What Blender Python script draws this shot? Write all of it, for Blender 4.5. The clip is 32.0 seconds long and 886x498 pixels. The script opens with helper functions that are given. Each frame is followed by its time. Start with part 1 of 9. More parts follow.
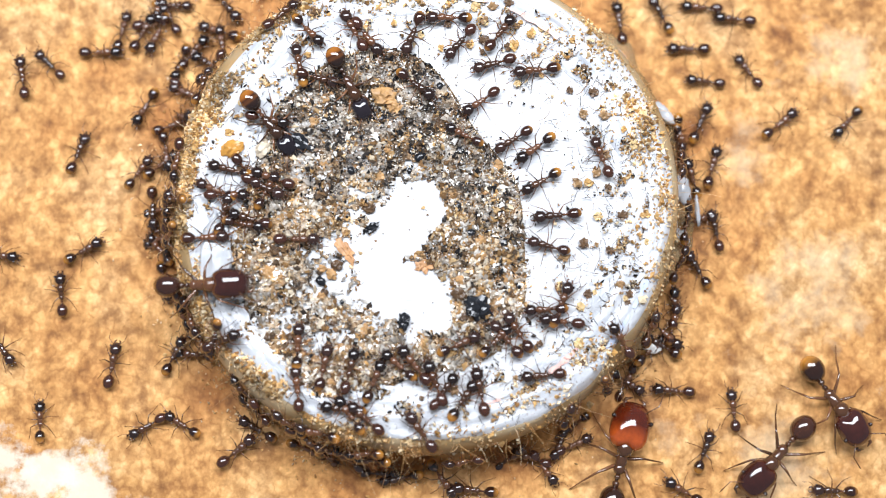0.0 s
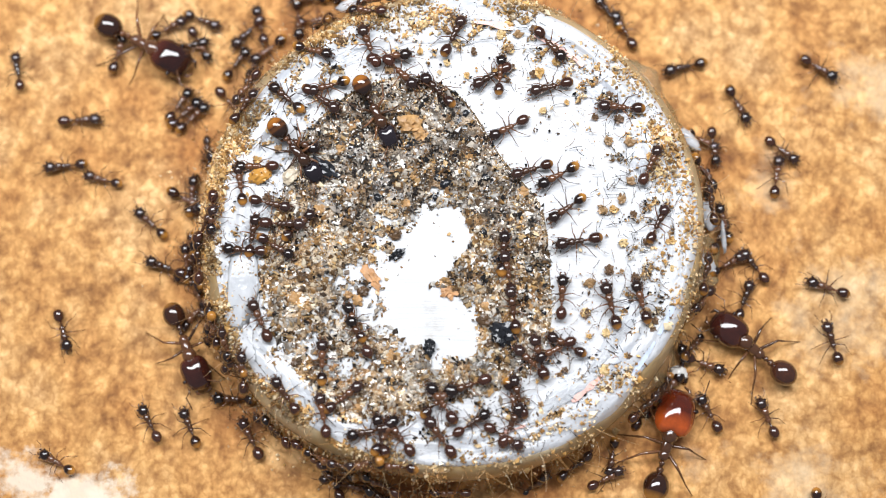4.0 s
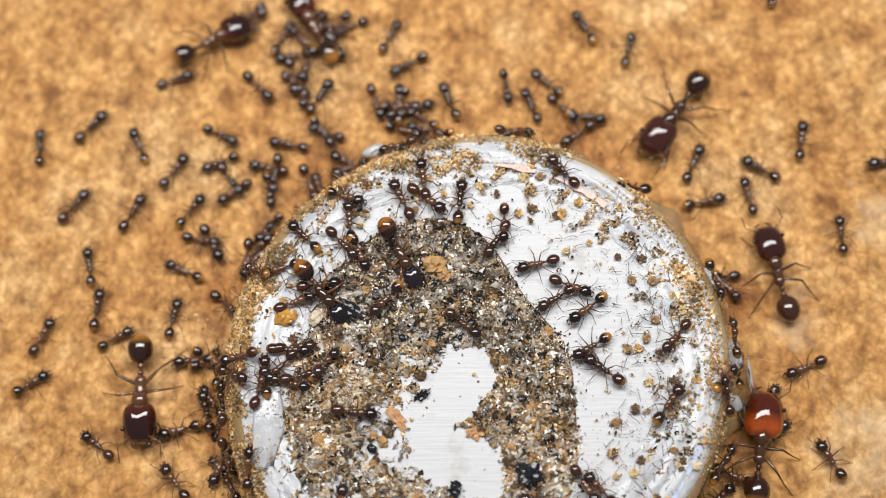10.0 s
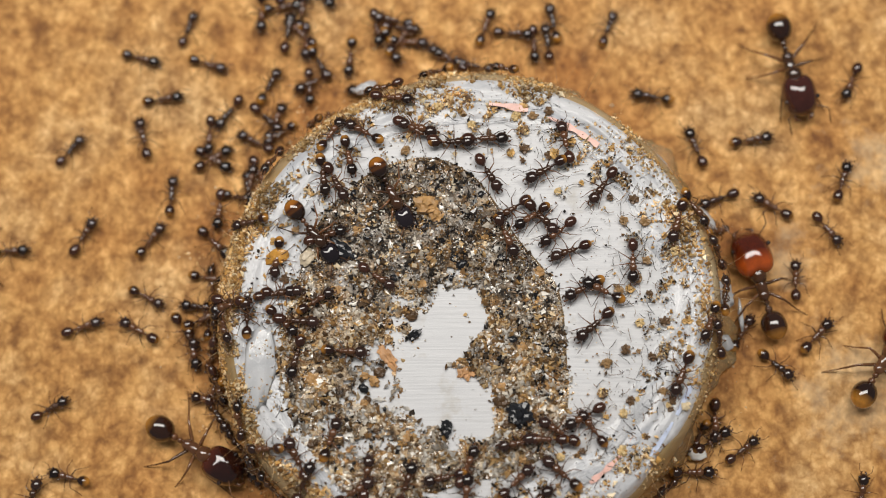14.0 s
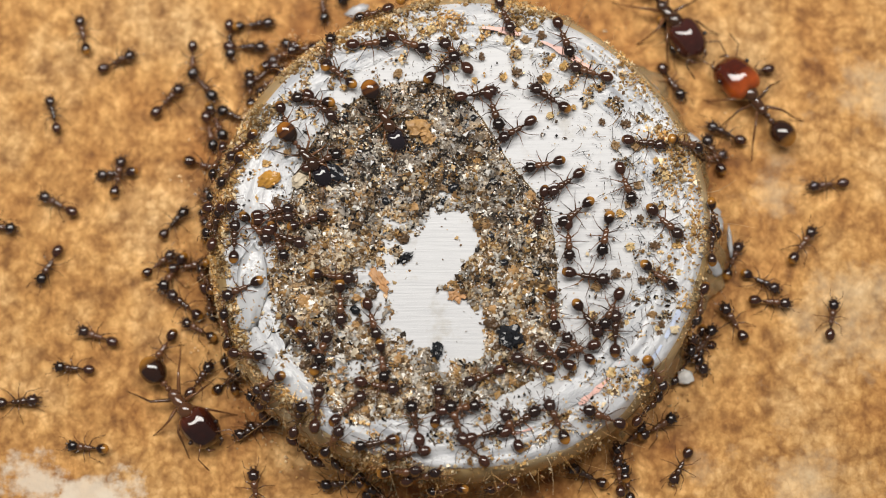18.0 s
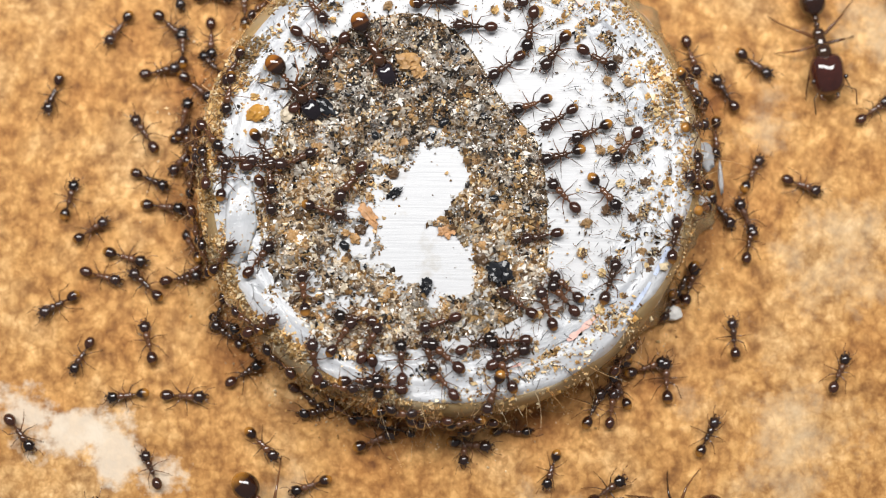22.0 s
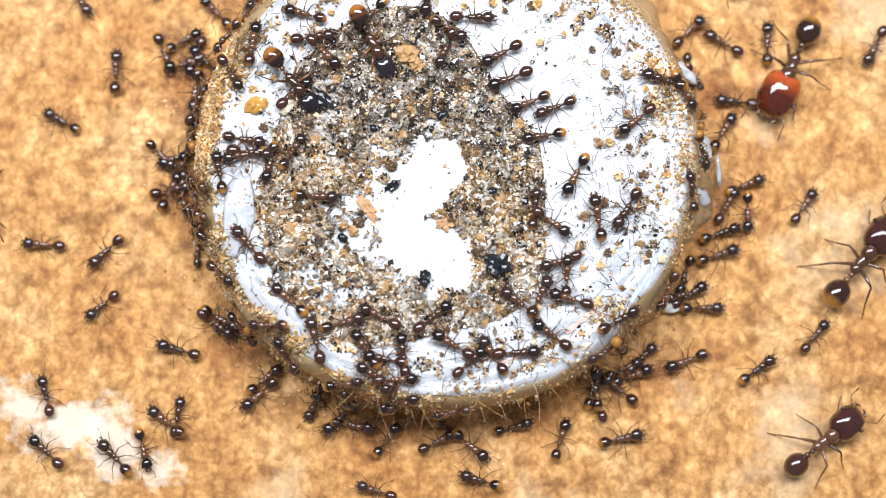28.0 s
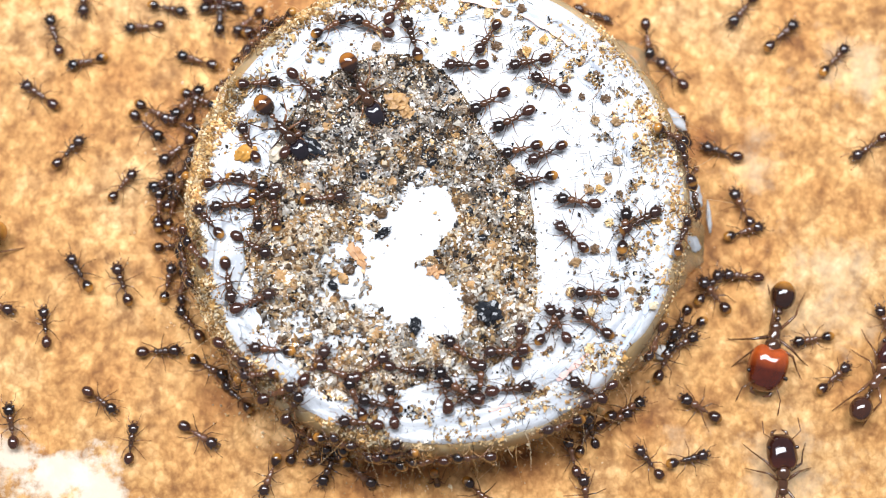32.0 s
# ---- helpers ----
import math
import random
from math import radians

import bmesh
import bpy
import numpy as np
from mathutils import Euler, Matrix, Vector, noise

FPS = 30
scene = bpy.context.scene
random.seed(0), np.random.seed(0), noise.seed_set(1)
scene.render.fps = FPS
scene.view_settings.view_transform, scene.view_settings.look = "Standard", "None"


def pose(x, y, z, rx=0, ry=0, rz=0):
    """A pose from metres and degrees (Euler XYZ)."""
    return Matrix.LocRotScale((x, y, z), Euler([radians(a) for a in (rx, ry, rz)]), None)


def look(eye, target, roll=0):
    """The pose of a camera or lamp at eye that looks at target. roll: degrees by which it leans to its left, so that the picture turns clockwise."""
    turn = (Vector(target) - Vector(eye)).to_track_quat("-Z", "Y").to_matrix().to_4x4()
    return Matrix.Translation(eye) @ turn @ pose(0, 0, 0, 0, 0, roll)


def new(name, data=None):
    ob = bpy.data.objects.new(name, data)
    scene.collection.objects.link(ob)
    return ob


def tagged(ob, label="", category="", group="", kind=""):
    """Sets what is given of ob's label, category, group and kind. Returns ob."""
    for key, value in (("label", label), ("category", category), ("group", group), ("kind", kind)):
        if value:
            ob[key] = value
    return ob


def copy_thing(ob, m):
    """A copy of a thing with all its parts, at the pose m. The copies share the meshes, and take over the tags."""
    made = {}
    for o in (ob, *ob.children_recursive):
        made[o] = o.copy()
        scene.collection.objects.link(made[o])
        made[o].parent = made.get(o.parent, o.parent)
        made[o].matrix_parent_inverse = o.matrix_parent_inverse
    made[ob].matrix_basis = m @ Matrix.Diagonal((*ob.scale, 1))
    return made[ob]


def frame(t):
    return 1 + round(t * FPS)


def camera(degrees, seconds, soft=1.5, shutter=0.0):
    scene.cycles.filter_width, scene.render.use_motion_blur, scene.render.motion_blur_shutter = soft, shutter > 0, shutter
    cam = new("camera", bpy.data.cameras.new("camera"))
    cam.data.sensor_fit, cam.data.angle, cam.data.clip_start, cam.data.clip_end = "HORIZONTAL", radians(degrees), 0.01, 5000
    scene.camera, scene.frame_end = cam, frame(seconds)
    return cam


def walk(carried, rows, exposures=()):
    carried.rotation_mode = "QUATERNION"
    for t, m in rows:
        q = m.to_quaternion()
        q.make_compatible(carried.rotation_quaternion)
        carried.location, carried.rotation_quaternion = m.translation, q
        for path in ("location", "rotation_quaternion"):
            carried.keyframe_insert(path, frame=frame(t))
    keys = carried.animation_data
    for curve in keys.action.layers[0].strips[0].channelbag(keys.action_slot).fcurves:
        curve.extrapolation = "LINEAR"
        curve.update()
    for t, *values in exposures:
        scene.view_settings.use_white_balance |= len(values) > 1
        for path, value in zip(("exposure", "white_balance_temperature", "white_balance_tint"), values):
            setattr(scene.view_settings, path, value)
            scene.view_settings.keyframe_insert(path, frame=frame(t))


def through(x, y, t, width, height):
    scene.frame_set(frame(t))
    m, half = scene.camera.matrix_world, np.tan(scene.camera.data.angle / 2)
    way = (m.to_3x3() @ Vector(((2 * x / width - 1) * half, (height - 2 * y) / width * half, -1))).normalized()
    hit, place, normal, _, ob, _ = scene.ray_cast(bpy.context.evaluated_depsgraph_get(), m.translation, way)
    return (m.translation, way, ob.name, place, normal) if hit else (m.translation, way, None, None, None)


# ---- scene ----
MM = 0.001
cam = camera(38.0, 32.0, 1.0)
cam.data.dof.use_dof, cam.data.dof.focus_distance, cam.data.dof.aperture_fstop = True, 0.0768, 20.0
# seconds, eye in millimetres, turn in degrees
PATH = (
    (0, -0.29, -12.37, 79.67, 7.218, -0.951, -0.122),
    (0.5, 0.04, -11.66, 79.93, 6.957, -0.589, 0.100),
    (1, 0.39, -11.43, 80.37, 7.069, -0.154, 0.198),
    (1.5, -0.12, -11.78, 80.00, 7.564, -0.309, -0.055),
    (2, -0.37, -11.69, 79.86, 7.559, -0.370, -0.009),
    (2.5, -0.20, -11.83, 80.00, 7.717, -0.141, 0.054),
    (4.5, 0.04, -12.21, 80.07, 8.276, 0.471, 0.112),
    (5, 0.04, -12.11, 80.09, 8.344, 0.504, 0.006),
    (5.5, -0.04, -12.11, 80.06, 9.059, 0.629, 0.040),
    (6, -0.16, -12.76, 80.04, 11.077, 0.980, -0.004),
    (6.5, -0.26, -12.69, 80.16, 11.922, 1.183, 0.023),
    (7, -0.14, -12.57, 80.20, 11.928, 1.300, 0.028),
    (7.5, -0.07, -12.85, 80.15, 11.971, 1.297, -0.002),
    (8, -0.01, -12.45, 80.30, 12.130, 1.386, -0.019),
    (8.5, -0.02, -12.41, 80.36, 13.205, 1.455, -0.061),
    (9, -0.15, -12.81, 80.29, 14.335, 1.459, -0.105),
    (9.5, -0.07, -12.54, 80.32, 14.612, 1.540, -0.019),
    (10, -0.09, -13.00, 80.28, 15.015, 1.479, -0.089),
    (10.5, 0.15, -12.89, 80.37, 14.682, 1.595, -0.075),
    (11, 0.14, -12.86, 80.30, 14.396, 1.578, -0.039),
    (11.5, 0.04, -12.57, 80.47, 13.817, 1.496, -0.110),
    (12, 0.23, -12.68, 80.35, 13.463, 1.523, 0.130),
    (12.5, 0.28, -12.59, 80.36, 12.909, 1.444, -0.005),
    (13, 0.09, -12.29, 80.36, 12.262, 1.197, -0.016),
    (13.5, 0.08, -11.94, 80.44, 11.805, 1.182, 0.051),
    (14, 0.49, -11.50, 80.43, 11.245, 1.512, -0.010),
    (14.5, 0.09, -12.12, 80.42, 11.200, 1.173, 0.143),
    (15, 0.33, -12.10, 80.41, 10.332, 1.218, 0.187),
    (15.5, 0.03, -12.07, 80.32, 9.689, 0.878, 0.073),
    (17.5, 0.63, -11.67, 80.97, 8.892, 1.250, 0.295),
    (18, 0.07, -12.69, 80.49, 8.702, 0.765, 0.271),
    (18.5, 0.12, -11.93, 80.46, 7.198, 0.657, 0.399),
    (19, -0.09, -12.19, 80.56, 6.872, 0.375, 0.350),
    (19.5, -0.00, -12.18, 80.44, 7.009, 0.467, 0.365),
    (20, 0.02, -12.10, 80.47, 7.232, 0.555, 0.297),
    (20.5, -0.03, -12.20, 80.47, 7.271, 0.530, 0.348),
    (21, -0.20, -12.40, 80.41, 6.929, 0.352, 0.448),
    (21.5, -0.26, -12.11, 80.37, 5.905, 0.148, 0.449),
    (22, -0.05, -11.92, 80.30, 5.278, 0.185, 0.518),
    (22.5, -0.07, -11.93, 80.22, 5.273, 0.184, 0.509),
    (23, -0.10, -12.02, 80.27, 5.561, 0.213, 0.463),
    (23.5, -0.15, -12.06, 80.38, 5.715, 0.215, 0.442),
    (24, 0.18, -11.94, 80.40, 5.652, 0.461, 0.500),
    (24.5, -0.02, -12.35, 80.39, 5.848, 0.285, 0.501),
    (25, -0.02, -12.28, 80.38, 5.445, 0.185, 0.498),
    (25.5, 0.56, -12.23, 80.21, 5.397, 0.627, 0.607),
    (27.5, -0.30, -12.51, 80.41, 5.533, -0.032, 0.530),
    (28, -0.31, -12.36, 80.27, 5.275, -0.089, 0.499),
    (28.5, -0.18, -12.19, 80.54, 5.198, -0.017, 0.615),
    (29, -0.01, -12.21, 80.32, 5.650, 0.092, 0.576),
    (29.5, 0.06, -12.21, 80.36, 6.362, 0.066, 0.326),
    (30, 0.03, -12.33, 80.48, 7.138, -0.055, 0.180),
    (30.5, -0.10, -12.19, 80.03, 7.211, -0.276, 0.527),
    (31, -0.04, -12.20, 80.06, 7.180, -0.308, 0.357),
    (31.5, -0.06, -12.28, 80.22, 7.258, -0.384, 0.295),
    (32, -0.10, -12.28, 80.06, 7.333, -0.337, 0.304),
)
walk(cam, [(t, pose(x * MM, y * MM, z * MM, a, b, c)) for t, x, y, z, a, b, c in PATH],
     [(0, 0.16, 5850, 10), (2.5, 0.02, 5980, 10), (5, -0.07, 6150, 10), (7, -0.2, 6270, 10), (9, -0.4, 6430, 10), (11, -0.5, 6500, 10),
      (13, -0.68, 6620, 10), (15, -0.83, 6900, 10), (18, -0.6, 6800, 10), (21, -0.36, 6560, 10), (23, -0.2, 6350, 10), (25, 0.0, 6120, 10), (28, 0.14, 5880, 10), (32, 0.17, 5860, 10)])


# ---- light: a softbox above the camera and the pale room round it ----
world = bpy.data.worlds.new("room")
scene.world = world
world.use_nodes = True
world.node_tree.nodes["Background"].inputs[0].default_value = (0.97, 0.97, 1.0, 1)
world.node_tree.nodes["Background"].inputs[1].default_value = 0.2


def softbox(eye, target, wide, deep, watts):
    lamp = bpy.data.lights.new("softbox", "AREA")
    lamp.shape, lamp.size, lamp.size_y, lamp.energy, lamp.color = "RECTANGLE", wide * MM, deep * MM, watts, (1.0, 0.985, 0.96)
    ob = new("softbox", lamp)
    ob.matrix_world = look([v * MM for v in eye], [v * MM for v in target])
    return ob


softbox((-7, 43, 124), (-4, 0, 0), 165, 42, 0.335)


# ---- materials ----
def material(name):
    m = bpy.data.materials.new(name)
    m.use_nodes = True
    nt = m.node_tree
    return m, nt, nt.nodes["Principled BSDF"]


def node(nt, kind, **values):
    n = nt.nodes.new(kind)
    for key, value in values.items():
        n.inputs[key].default_value = value
    return n


def ramp(nt, fac, *stops):
    n = nt.nodes.new("ShaderNodeValToRGB")
    while len(n.color_ramp.elements) < len(stops):
        n.color_ramp.elements.new(0.5)
    for e, (at, colour) in zip(n.color_ramp.elements, stops):
        e.position, e.color = at, (*colour, 1)
    nt.links.new(fac, n.inputs[0])
    return n.outputs[0]


def noise_of(nt, scale, detail=4.0, rough=0.55, stretch=None, coord="Object"):
    tc = nt.nodes.new("ShaderNodeTexCoord")
    n = node(nt, "ShaderNodeTexNoise", Scale=scale, Detail=detail, Roughness=rough)
    if stretch:
        mp = nt.nodes.new("ShaderNodeMapping")
        mp.inputs["Scale"].default_value = stretch
        nt.links.new(tc.outputs[coord], mp.inputs[0])
        nt.links.new(mp.outputs[0], n.inputs["Vector"])
    else:
        nt.links.new(tc.outputs[coord], n.inputs["Vector"])
    return n.outputs["Fac"]


def mix(nt, fac, a, b, how="MIX"):
    n = nt.nodes.new("ShaderNodeMix")
    n.data_type, n.blend_type = "RGBA", how
    for value, slot in ((fac, 0), (a, 6), (b, 7)):
        if isinstance(value, (int, float)):
            n.inputs[slot].default_value = value
        elif isinstance(value, tuple):
            n.inputs[slot].default_value = (*value, 1)
        else:
            nt.links.new(value, n.inputs[slot])
    return n.outputs[2]


def bump(nt, shader, height, strength, distance):
    n = node(nt, "ShaderNodeBump", Strength=strength, Distance=distance)
    nt.links.new(height, n.inputs["Height"])
    nt.links.new(n.outputs[0], shader.inputs["Normal"])


def ground_material():
    m, nt, s = material("tan_board")
    broad = noise_of(nt, 120, 4, 0.6)
    fine = noise_of(nt, 1500, 3, 0.55, (1.1, 0.9, 1))
    grain = noise_of(nt, 520, 6, 0.62, (1.05, 0.95, 1))
    c = ramp(nt, broad, (0.30, (0.45, 0.195, 0.045)), (0.5, (0.575, 0.295, 0.088)), (0.70, (0.65, 0.395, 0.165)))
    c = mix(nt, 0.75, c, ramp(nt, fine, (0.32, (0.60, 0.53, 0.45)), (0.5, (1.0, 1.0, 1.0)), (0.66, (1.3, 1.4, 1.62))), "MULTIPLY")
    c = mix(nt, 0.9, c, ramp(nt, grain, (0.35, (0.52, 0.43, 0.33)), (0.46, (0.92, 0.89, 0.85)), (0.54, (1.04, 1.05, 1.06)), (0.65, (1.32, 1.42, 1.62))), "MULTIPLY")
    # thin darker veins between pale cells
    vein = noise_of(nt, 620, 3, 0.5, (0.9, 1.1, 1))
    c = mix(nt, 0.52, c, ramp(nt, vein, (0.44, (1.06, 1.07, 1.08)), (0.495, (0.74, 0.66, 0.55)), (0.505, (0.74, 0.66, 0.55)), (0.56, (1.06, 1.07, 1.08))), "MULTIPLY")
    cell = noise_of(nt, 1050, 3, 0.5, (1.1, 0.9, 1))
    c = mix(nt, 0.62, c, ramp(nt, cell, (0.42, (1.08, 1.10, 1.13)), (0.49, (0.74, 0.66, 0.56)), (0.51, (0.74, 0.66, 0.56)), (0.58, (1.08, 1.10, 1.13))), "MULTIPLY")
    # uneven brown beside the cap: soaked-in syrup stain, with shade round the rim painted in
    geo = nt.nodes.new("ShaderNodeNewGeometry")
    for at, size in (((-16.0, -2.5), 5.5), ((-13.0, -10.5), 4.2), ((-3.0, -15.5), 4.0), ((5.0, -15.5), 4.0), ((-16.5, 5.5), 5.5), ((-10.5, 14.0), 6.0), ((16.3, -2.5), 4.6), ((13.0, -12.5), 4.5), ((16.6, 4.5), 3.6), ((7.0, 16.5), 5.0)):
        d = nt.nodes.new("ShaderNodeVectorMath")
        d.operation = "DISTANCE"
        nt.links.new(geo.outputs["Position"], d.inputs[0])
        d.inputs[1].default_value = (at[0] * MM, at[1] * MM, 0)
        far = node(nt, "ShaderNodeMapRange", **{"From Min": 0.0, "From Max": size * MM, "To Min": 0.3, "To Max": -0.3})
        nt.links.new(d.outputs["Value"], far.inputs["Value"])
        add = nt.nodes.new("ShaderNodeMath")
        add.operation = "ADD"
        nt.links.new(far.outputs[0], add.inputs[0])
        nt.links.new(noise_of(nt, 210, 6, 0.65), add.inputs[1])
        mask = ramp(nt, add.outputs[0], (0.42, (0, 0, 0)), (0.80, (0.85, 0.85, 0.85)))
        c = mix(nt, mask, c, mix(nt, 1.0, c, (0.62, 0.46, 0.28), "MULTIPLY"))
    # pale scuffs where the surface paper is rubbed off
    for at, size in (((-25.8, -15.1), 4.6), ((-23.3, -16.0), 4.8), ((-20.5, -17.2), 4.6), ((-17.6, -18.9), 3.6), ((27.0, 10.5), 10.0), ((25.0, -5.0), 12.0), ((21.0, -17.0), 14.0), ((5.0, -22.0), 8.0), ((-10.0, -20.0), 6.0), ((20.0, 4.0), 6.0)):
        d = nt.nodes.new("ShaderNodeVectorMath")
        d.operation = "DISTANCE"
        nt.links.new(geo.outputs["Position"], d.inputs[0])
        d.inputs[1].default_value = (at[0] * MM, at[1] * MM, 0)
        far = node(nt, "ShaderNodeMapRange", **{"From Min": 0.0, "From Max": size * MM, "To Min": 0.36 if at[0] < -15 else 0.24, "To Max": -0.15})
        nt.links.new(d.outputs["Value"], far.inputs["Value"])
        add = nt.nodes.new("ShaderNodeMath")
        add.operation = "ADD"
        nt.links.new(far.outputs[0], add.inputs[0])
        nt.links.new(noise_of(nt, 260, 7, 0.68), add.inputs[1])
        mask = ramp(nt, add.outputs[0], (0.62, (0, 0, 0)), (0.92 if at[0] > -15 else 0.74, (0.8, 0.8, 0.8)))
        c = mix(nt, mask, c, (0.72, 0.54, 0.33) if at[0] > -15 else (0.82, 0.70, 0.55))
    nt.links.new(c, s.inputs["Base Color"])
    s.inputs["Roughness"].default_value = 0.75
    bump(nt, s, fine, 0.5, 0.00012)
    return m


def liner_material():
    m, nt, s = material("white_brushed_liner")
    lines = noise_of(nt, 2600, 4, 0.7, (0.08, 2.2, 1))
    soil = noise_of(nt, 420, 5, 0.65)
    c = mix(nt, 0.8, (0.63, 0.635, 0.65), ramp(nt, soil, (0.24, (0.72, 0.66, 0.56)), (0.42, (1, 1, 1))), "MULTIPLY")
    c = mix(nt, 0.5, c, ramp(nt, lines, (0.30, (0.74, 0.745, 0.76)), (0.56, (1, 1, 1))), "MULTIPLY")
    nt.links.new(c, s.inputs["Base Color"])
    s.inputs["Roughness"].default_value = 0.42
    bump(nt, s, lines, 0.35, 0.00006)
    return m


def film_material():
    m, nt, s = material("wrinkled_clear_film")
    # wrinkles run along the rim: noise in radius and angle
    tc, sep = nt.nodes.new("ShaderNodeTexCoord"), nt.nodes.new("ShaderNodeSeparateXYZ")
    nt.links.new(tc.outputs["Object"], sep.inputs[0])
    turn = nt.nodes.new("ShaderNodeMath")
    turn.operation = "ARCTAN2"
    nt.links.new(sep.outputs[1], turn.inputs[0])
    nt.links.new(sep.outputs[0], turn.inputs[1])
    far = nt.nodes.new("ShaderNodeVectorMath")
    far.operation = "LENGTH"
    nt.links.new(tc.outputs["Object"], far.inputs[0])
    both = nt.nodes.new("ShaderNodeCombineXYZ")
    nt.links.new(far.outputs["Value"], both.inputs[0])
    nt.links.new(turn.outputs[0], both.inputs[1])
    folds = []
    for wide, along in ((900, 3.5), (2600, 16)):
        mp = nt.nodes.new("ShaderNodeMapping")
        mp.inputs["Scale"].default_value = (wide, along, 1)
        nt.links.new(both.outputs[0], mp.inputs[0])
        n = node(nt, "ShaderNodeTexNoise", Scale=1.0, Detail=4.0, Roughness=0.6, Distortion=0.6)
        nt.links.new(mp.outputs[0], n.inputs["Vector"])
        folds.append(n.outputs["Fac"])
    c = ramp(nt, folds[0], (0.32, (0.50, 0.52, 0.56)), (0.5, (0.64, 0.65, 0.67)), (0.66, (0.74, 0.745, 0.76)))
    c = mix(nt, 0.5, c, ramp(nt, folds[1], (0.35, (0.78, 0.79, 0.82)), (0.6, (1.05, 1.05, 1.05))), "MULTIPLY")
    nt.links.new(c, s.inputs["Base Color"])
    s.inputs["Roughness"].default_value = 0.24
    s.inputs["Transmission Weight"].default_value = 0.1
    bump(nt, s, mix(nt, 0.35, folds[0], folds[1]), 0.55, 0.0004)
    return m


def gel_material():
    m, nt, s = material("clear_puckered_gel")
    wr = noise_of(nt, 700, 4, 0.6)
    nt.links.new(ramp(nt, wr, (0.3, (0.58, 0.60, 0.63)), (0.65, (0.74, 0.75, 0.77))), s.inputs["Base Color"])
    s.inputs["Roughness"].default_value = 0.16
    s.inputs["Transmission Weight"].default_value = 0.3
    bump(nt, s, wr, 0.2, 0.0003)
    return m


def skirt_material(name, clear):
    m, nt, s = material(name)
    wr = noise_of(nt, 300, 4, 0.6)
    nt.links.new(ramp(nt, wr, (0.3, (0.76, 0.51, 0.22)), (0.65, (0.88, 0.71, 0.45))), s.inputs["Base Color"])
    s.inputs["Roughness"].default_value = 0.22
    s.inputs["IOR"].default_value = 1.25
    s.inputs["Transmission Weight"].default_value = clear
    bump(nt, s, wr, 0.35, 0.0003)
    return m


def plain(name, colour, rough=0.5, metal=0.0, vary=0.25, scale=2500):
    m, nt, s = material(name)
    n = noise_of(nt, scale, 3, 0.6)
    low, high = tuple(v * (1 - vary) for v in colour), tuple(min(1, v * (1 + vary)) for v in colour)
    nt.links.new(ramp(nt, n, (0.3, low), (0.7, high)), s.inputs["Base Color"])
    s.inputs["Roughness"].default_value, s.inputs["Metallic"].default_value = rough, metal
    return m


def island(name, stops, rough=0.5, spec=0.5):
    """A material whose loose pieces each take one colour of the ramp."""
    m, nt, s = material(name)
    geo = nt.nodes.new("ShaderNodeNewGeometry")
    c = ramp(nt, geo.outputs["Random Per Island"], *stops)
    c = mix(nt, 0.6, c, ramp(nt, noise_of(nt, 3500, 3, 0.6), (0.3, (0.6, 0.6, 0.6)), (0.7, (1.25, 1.25, 1.25))), "MULTIPLY")
    c = mix(nt, 0.75, c, ramp(nt, noise_of(nt, 480, 4, 0.6), (0.36, (0.35, 0.33, 0.32)), (0.5, (1.0, 0.95, 0.88)), (0.66, (1.7, 1.6, 1.45))), "MULTIPLY")
    nt.links.new(c, s.inputs["Base Color"])
    s.inputs["Roughness"].default_value, s.inputs["Specular IOR Level"].default_value = rough, spec
    return m


def chitin(name, dark, tip=None, rough=0.18, through=0.0):
    """Shiny ant shell; tip: the amber colour that shows through towards the back end."""
    m, nt, s = material(name)
    info = nt.nodes.new("ShaderNodeObjectInfo")
    c = mix(nt, info.outputs["Random"], tuple(v * 0.6 for v in dark), tuple(min(1, v * 2.6) for v in dark))
    if tip:
        tc = nt.nodes.new("ShaderNodeTexCoord")
        sep = nt.nodes.new("ShaderNodeSeparateXYZ")
        nt.links.new(tc.outputs["Generated"], sep.inputs[0])
        add = nt.nodes.new("ShaderNodeMath")
        add.operation = "MULTIPLY_ADD"
        nt.links.new(info.outputs["Random"], add.inputs[0])
        add.inputs[1].default_value = 0.5
        nt.links.new(sep.outputs[0], add.inputs[2])
        c = mix(nt, ramp(nt, add.outputs[0], (0.22, (1, 1, 1)), (0.55, (0, 0, 0))), c, tip)
    c = mix(nt, 0.5, c, ramp(nt, noise_of(nt, 2600, 3, 0.6), (0.3, (0.6, 0.6, 0.6)), (0.7, (1.3, 1.25, 1.2))), "MULTIPLY")
    nt.links.new(c, s.inputs["Base Color"])
    s.inputs["Roughness"].default_value = rough
    s.inputs["Specular IOR Level"].default_value = 0.5
    s.inputs["Coat Weight"].default_value, s.inputs["Coat Roughness"].default_value = 1.0, 0.05
    s.inputs["Transmission Weight"].default_value = through
    bump(nt, s, noise_of(nt, 9000, 2, 0.5), 0.08, 0.00004)
    return m


GROUND, LINER, FILM, GEL, SKIRT = ground_material(), liner_material(), film_material(), gel_material(), skirt_material("frosted_plastic", 0.6)
CLEAR = skirt_material("clear_plastic", 0.72)
RED = plain("faded_red_print", (0.80, 0.48, 0.41), 0.4, vary=0.22, scale=1400)
# pale blue that paints reflections on the rim as colour
RIM_GLINT = plain("pale_blue_glint", (0.56, 0.63, 0.80), 0.2, vary=0.2, scale=900)


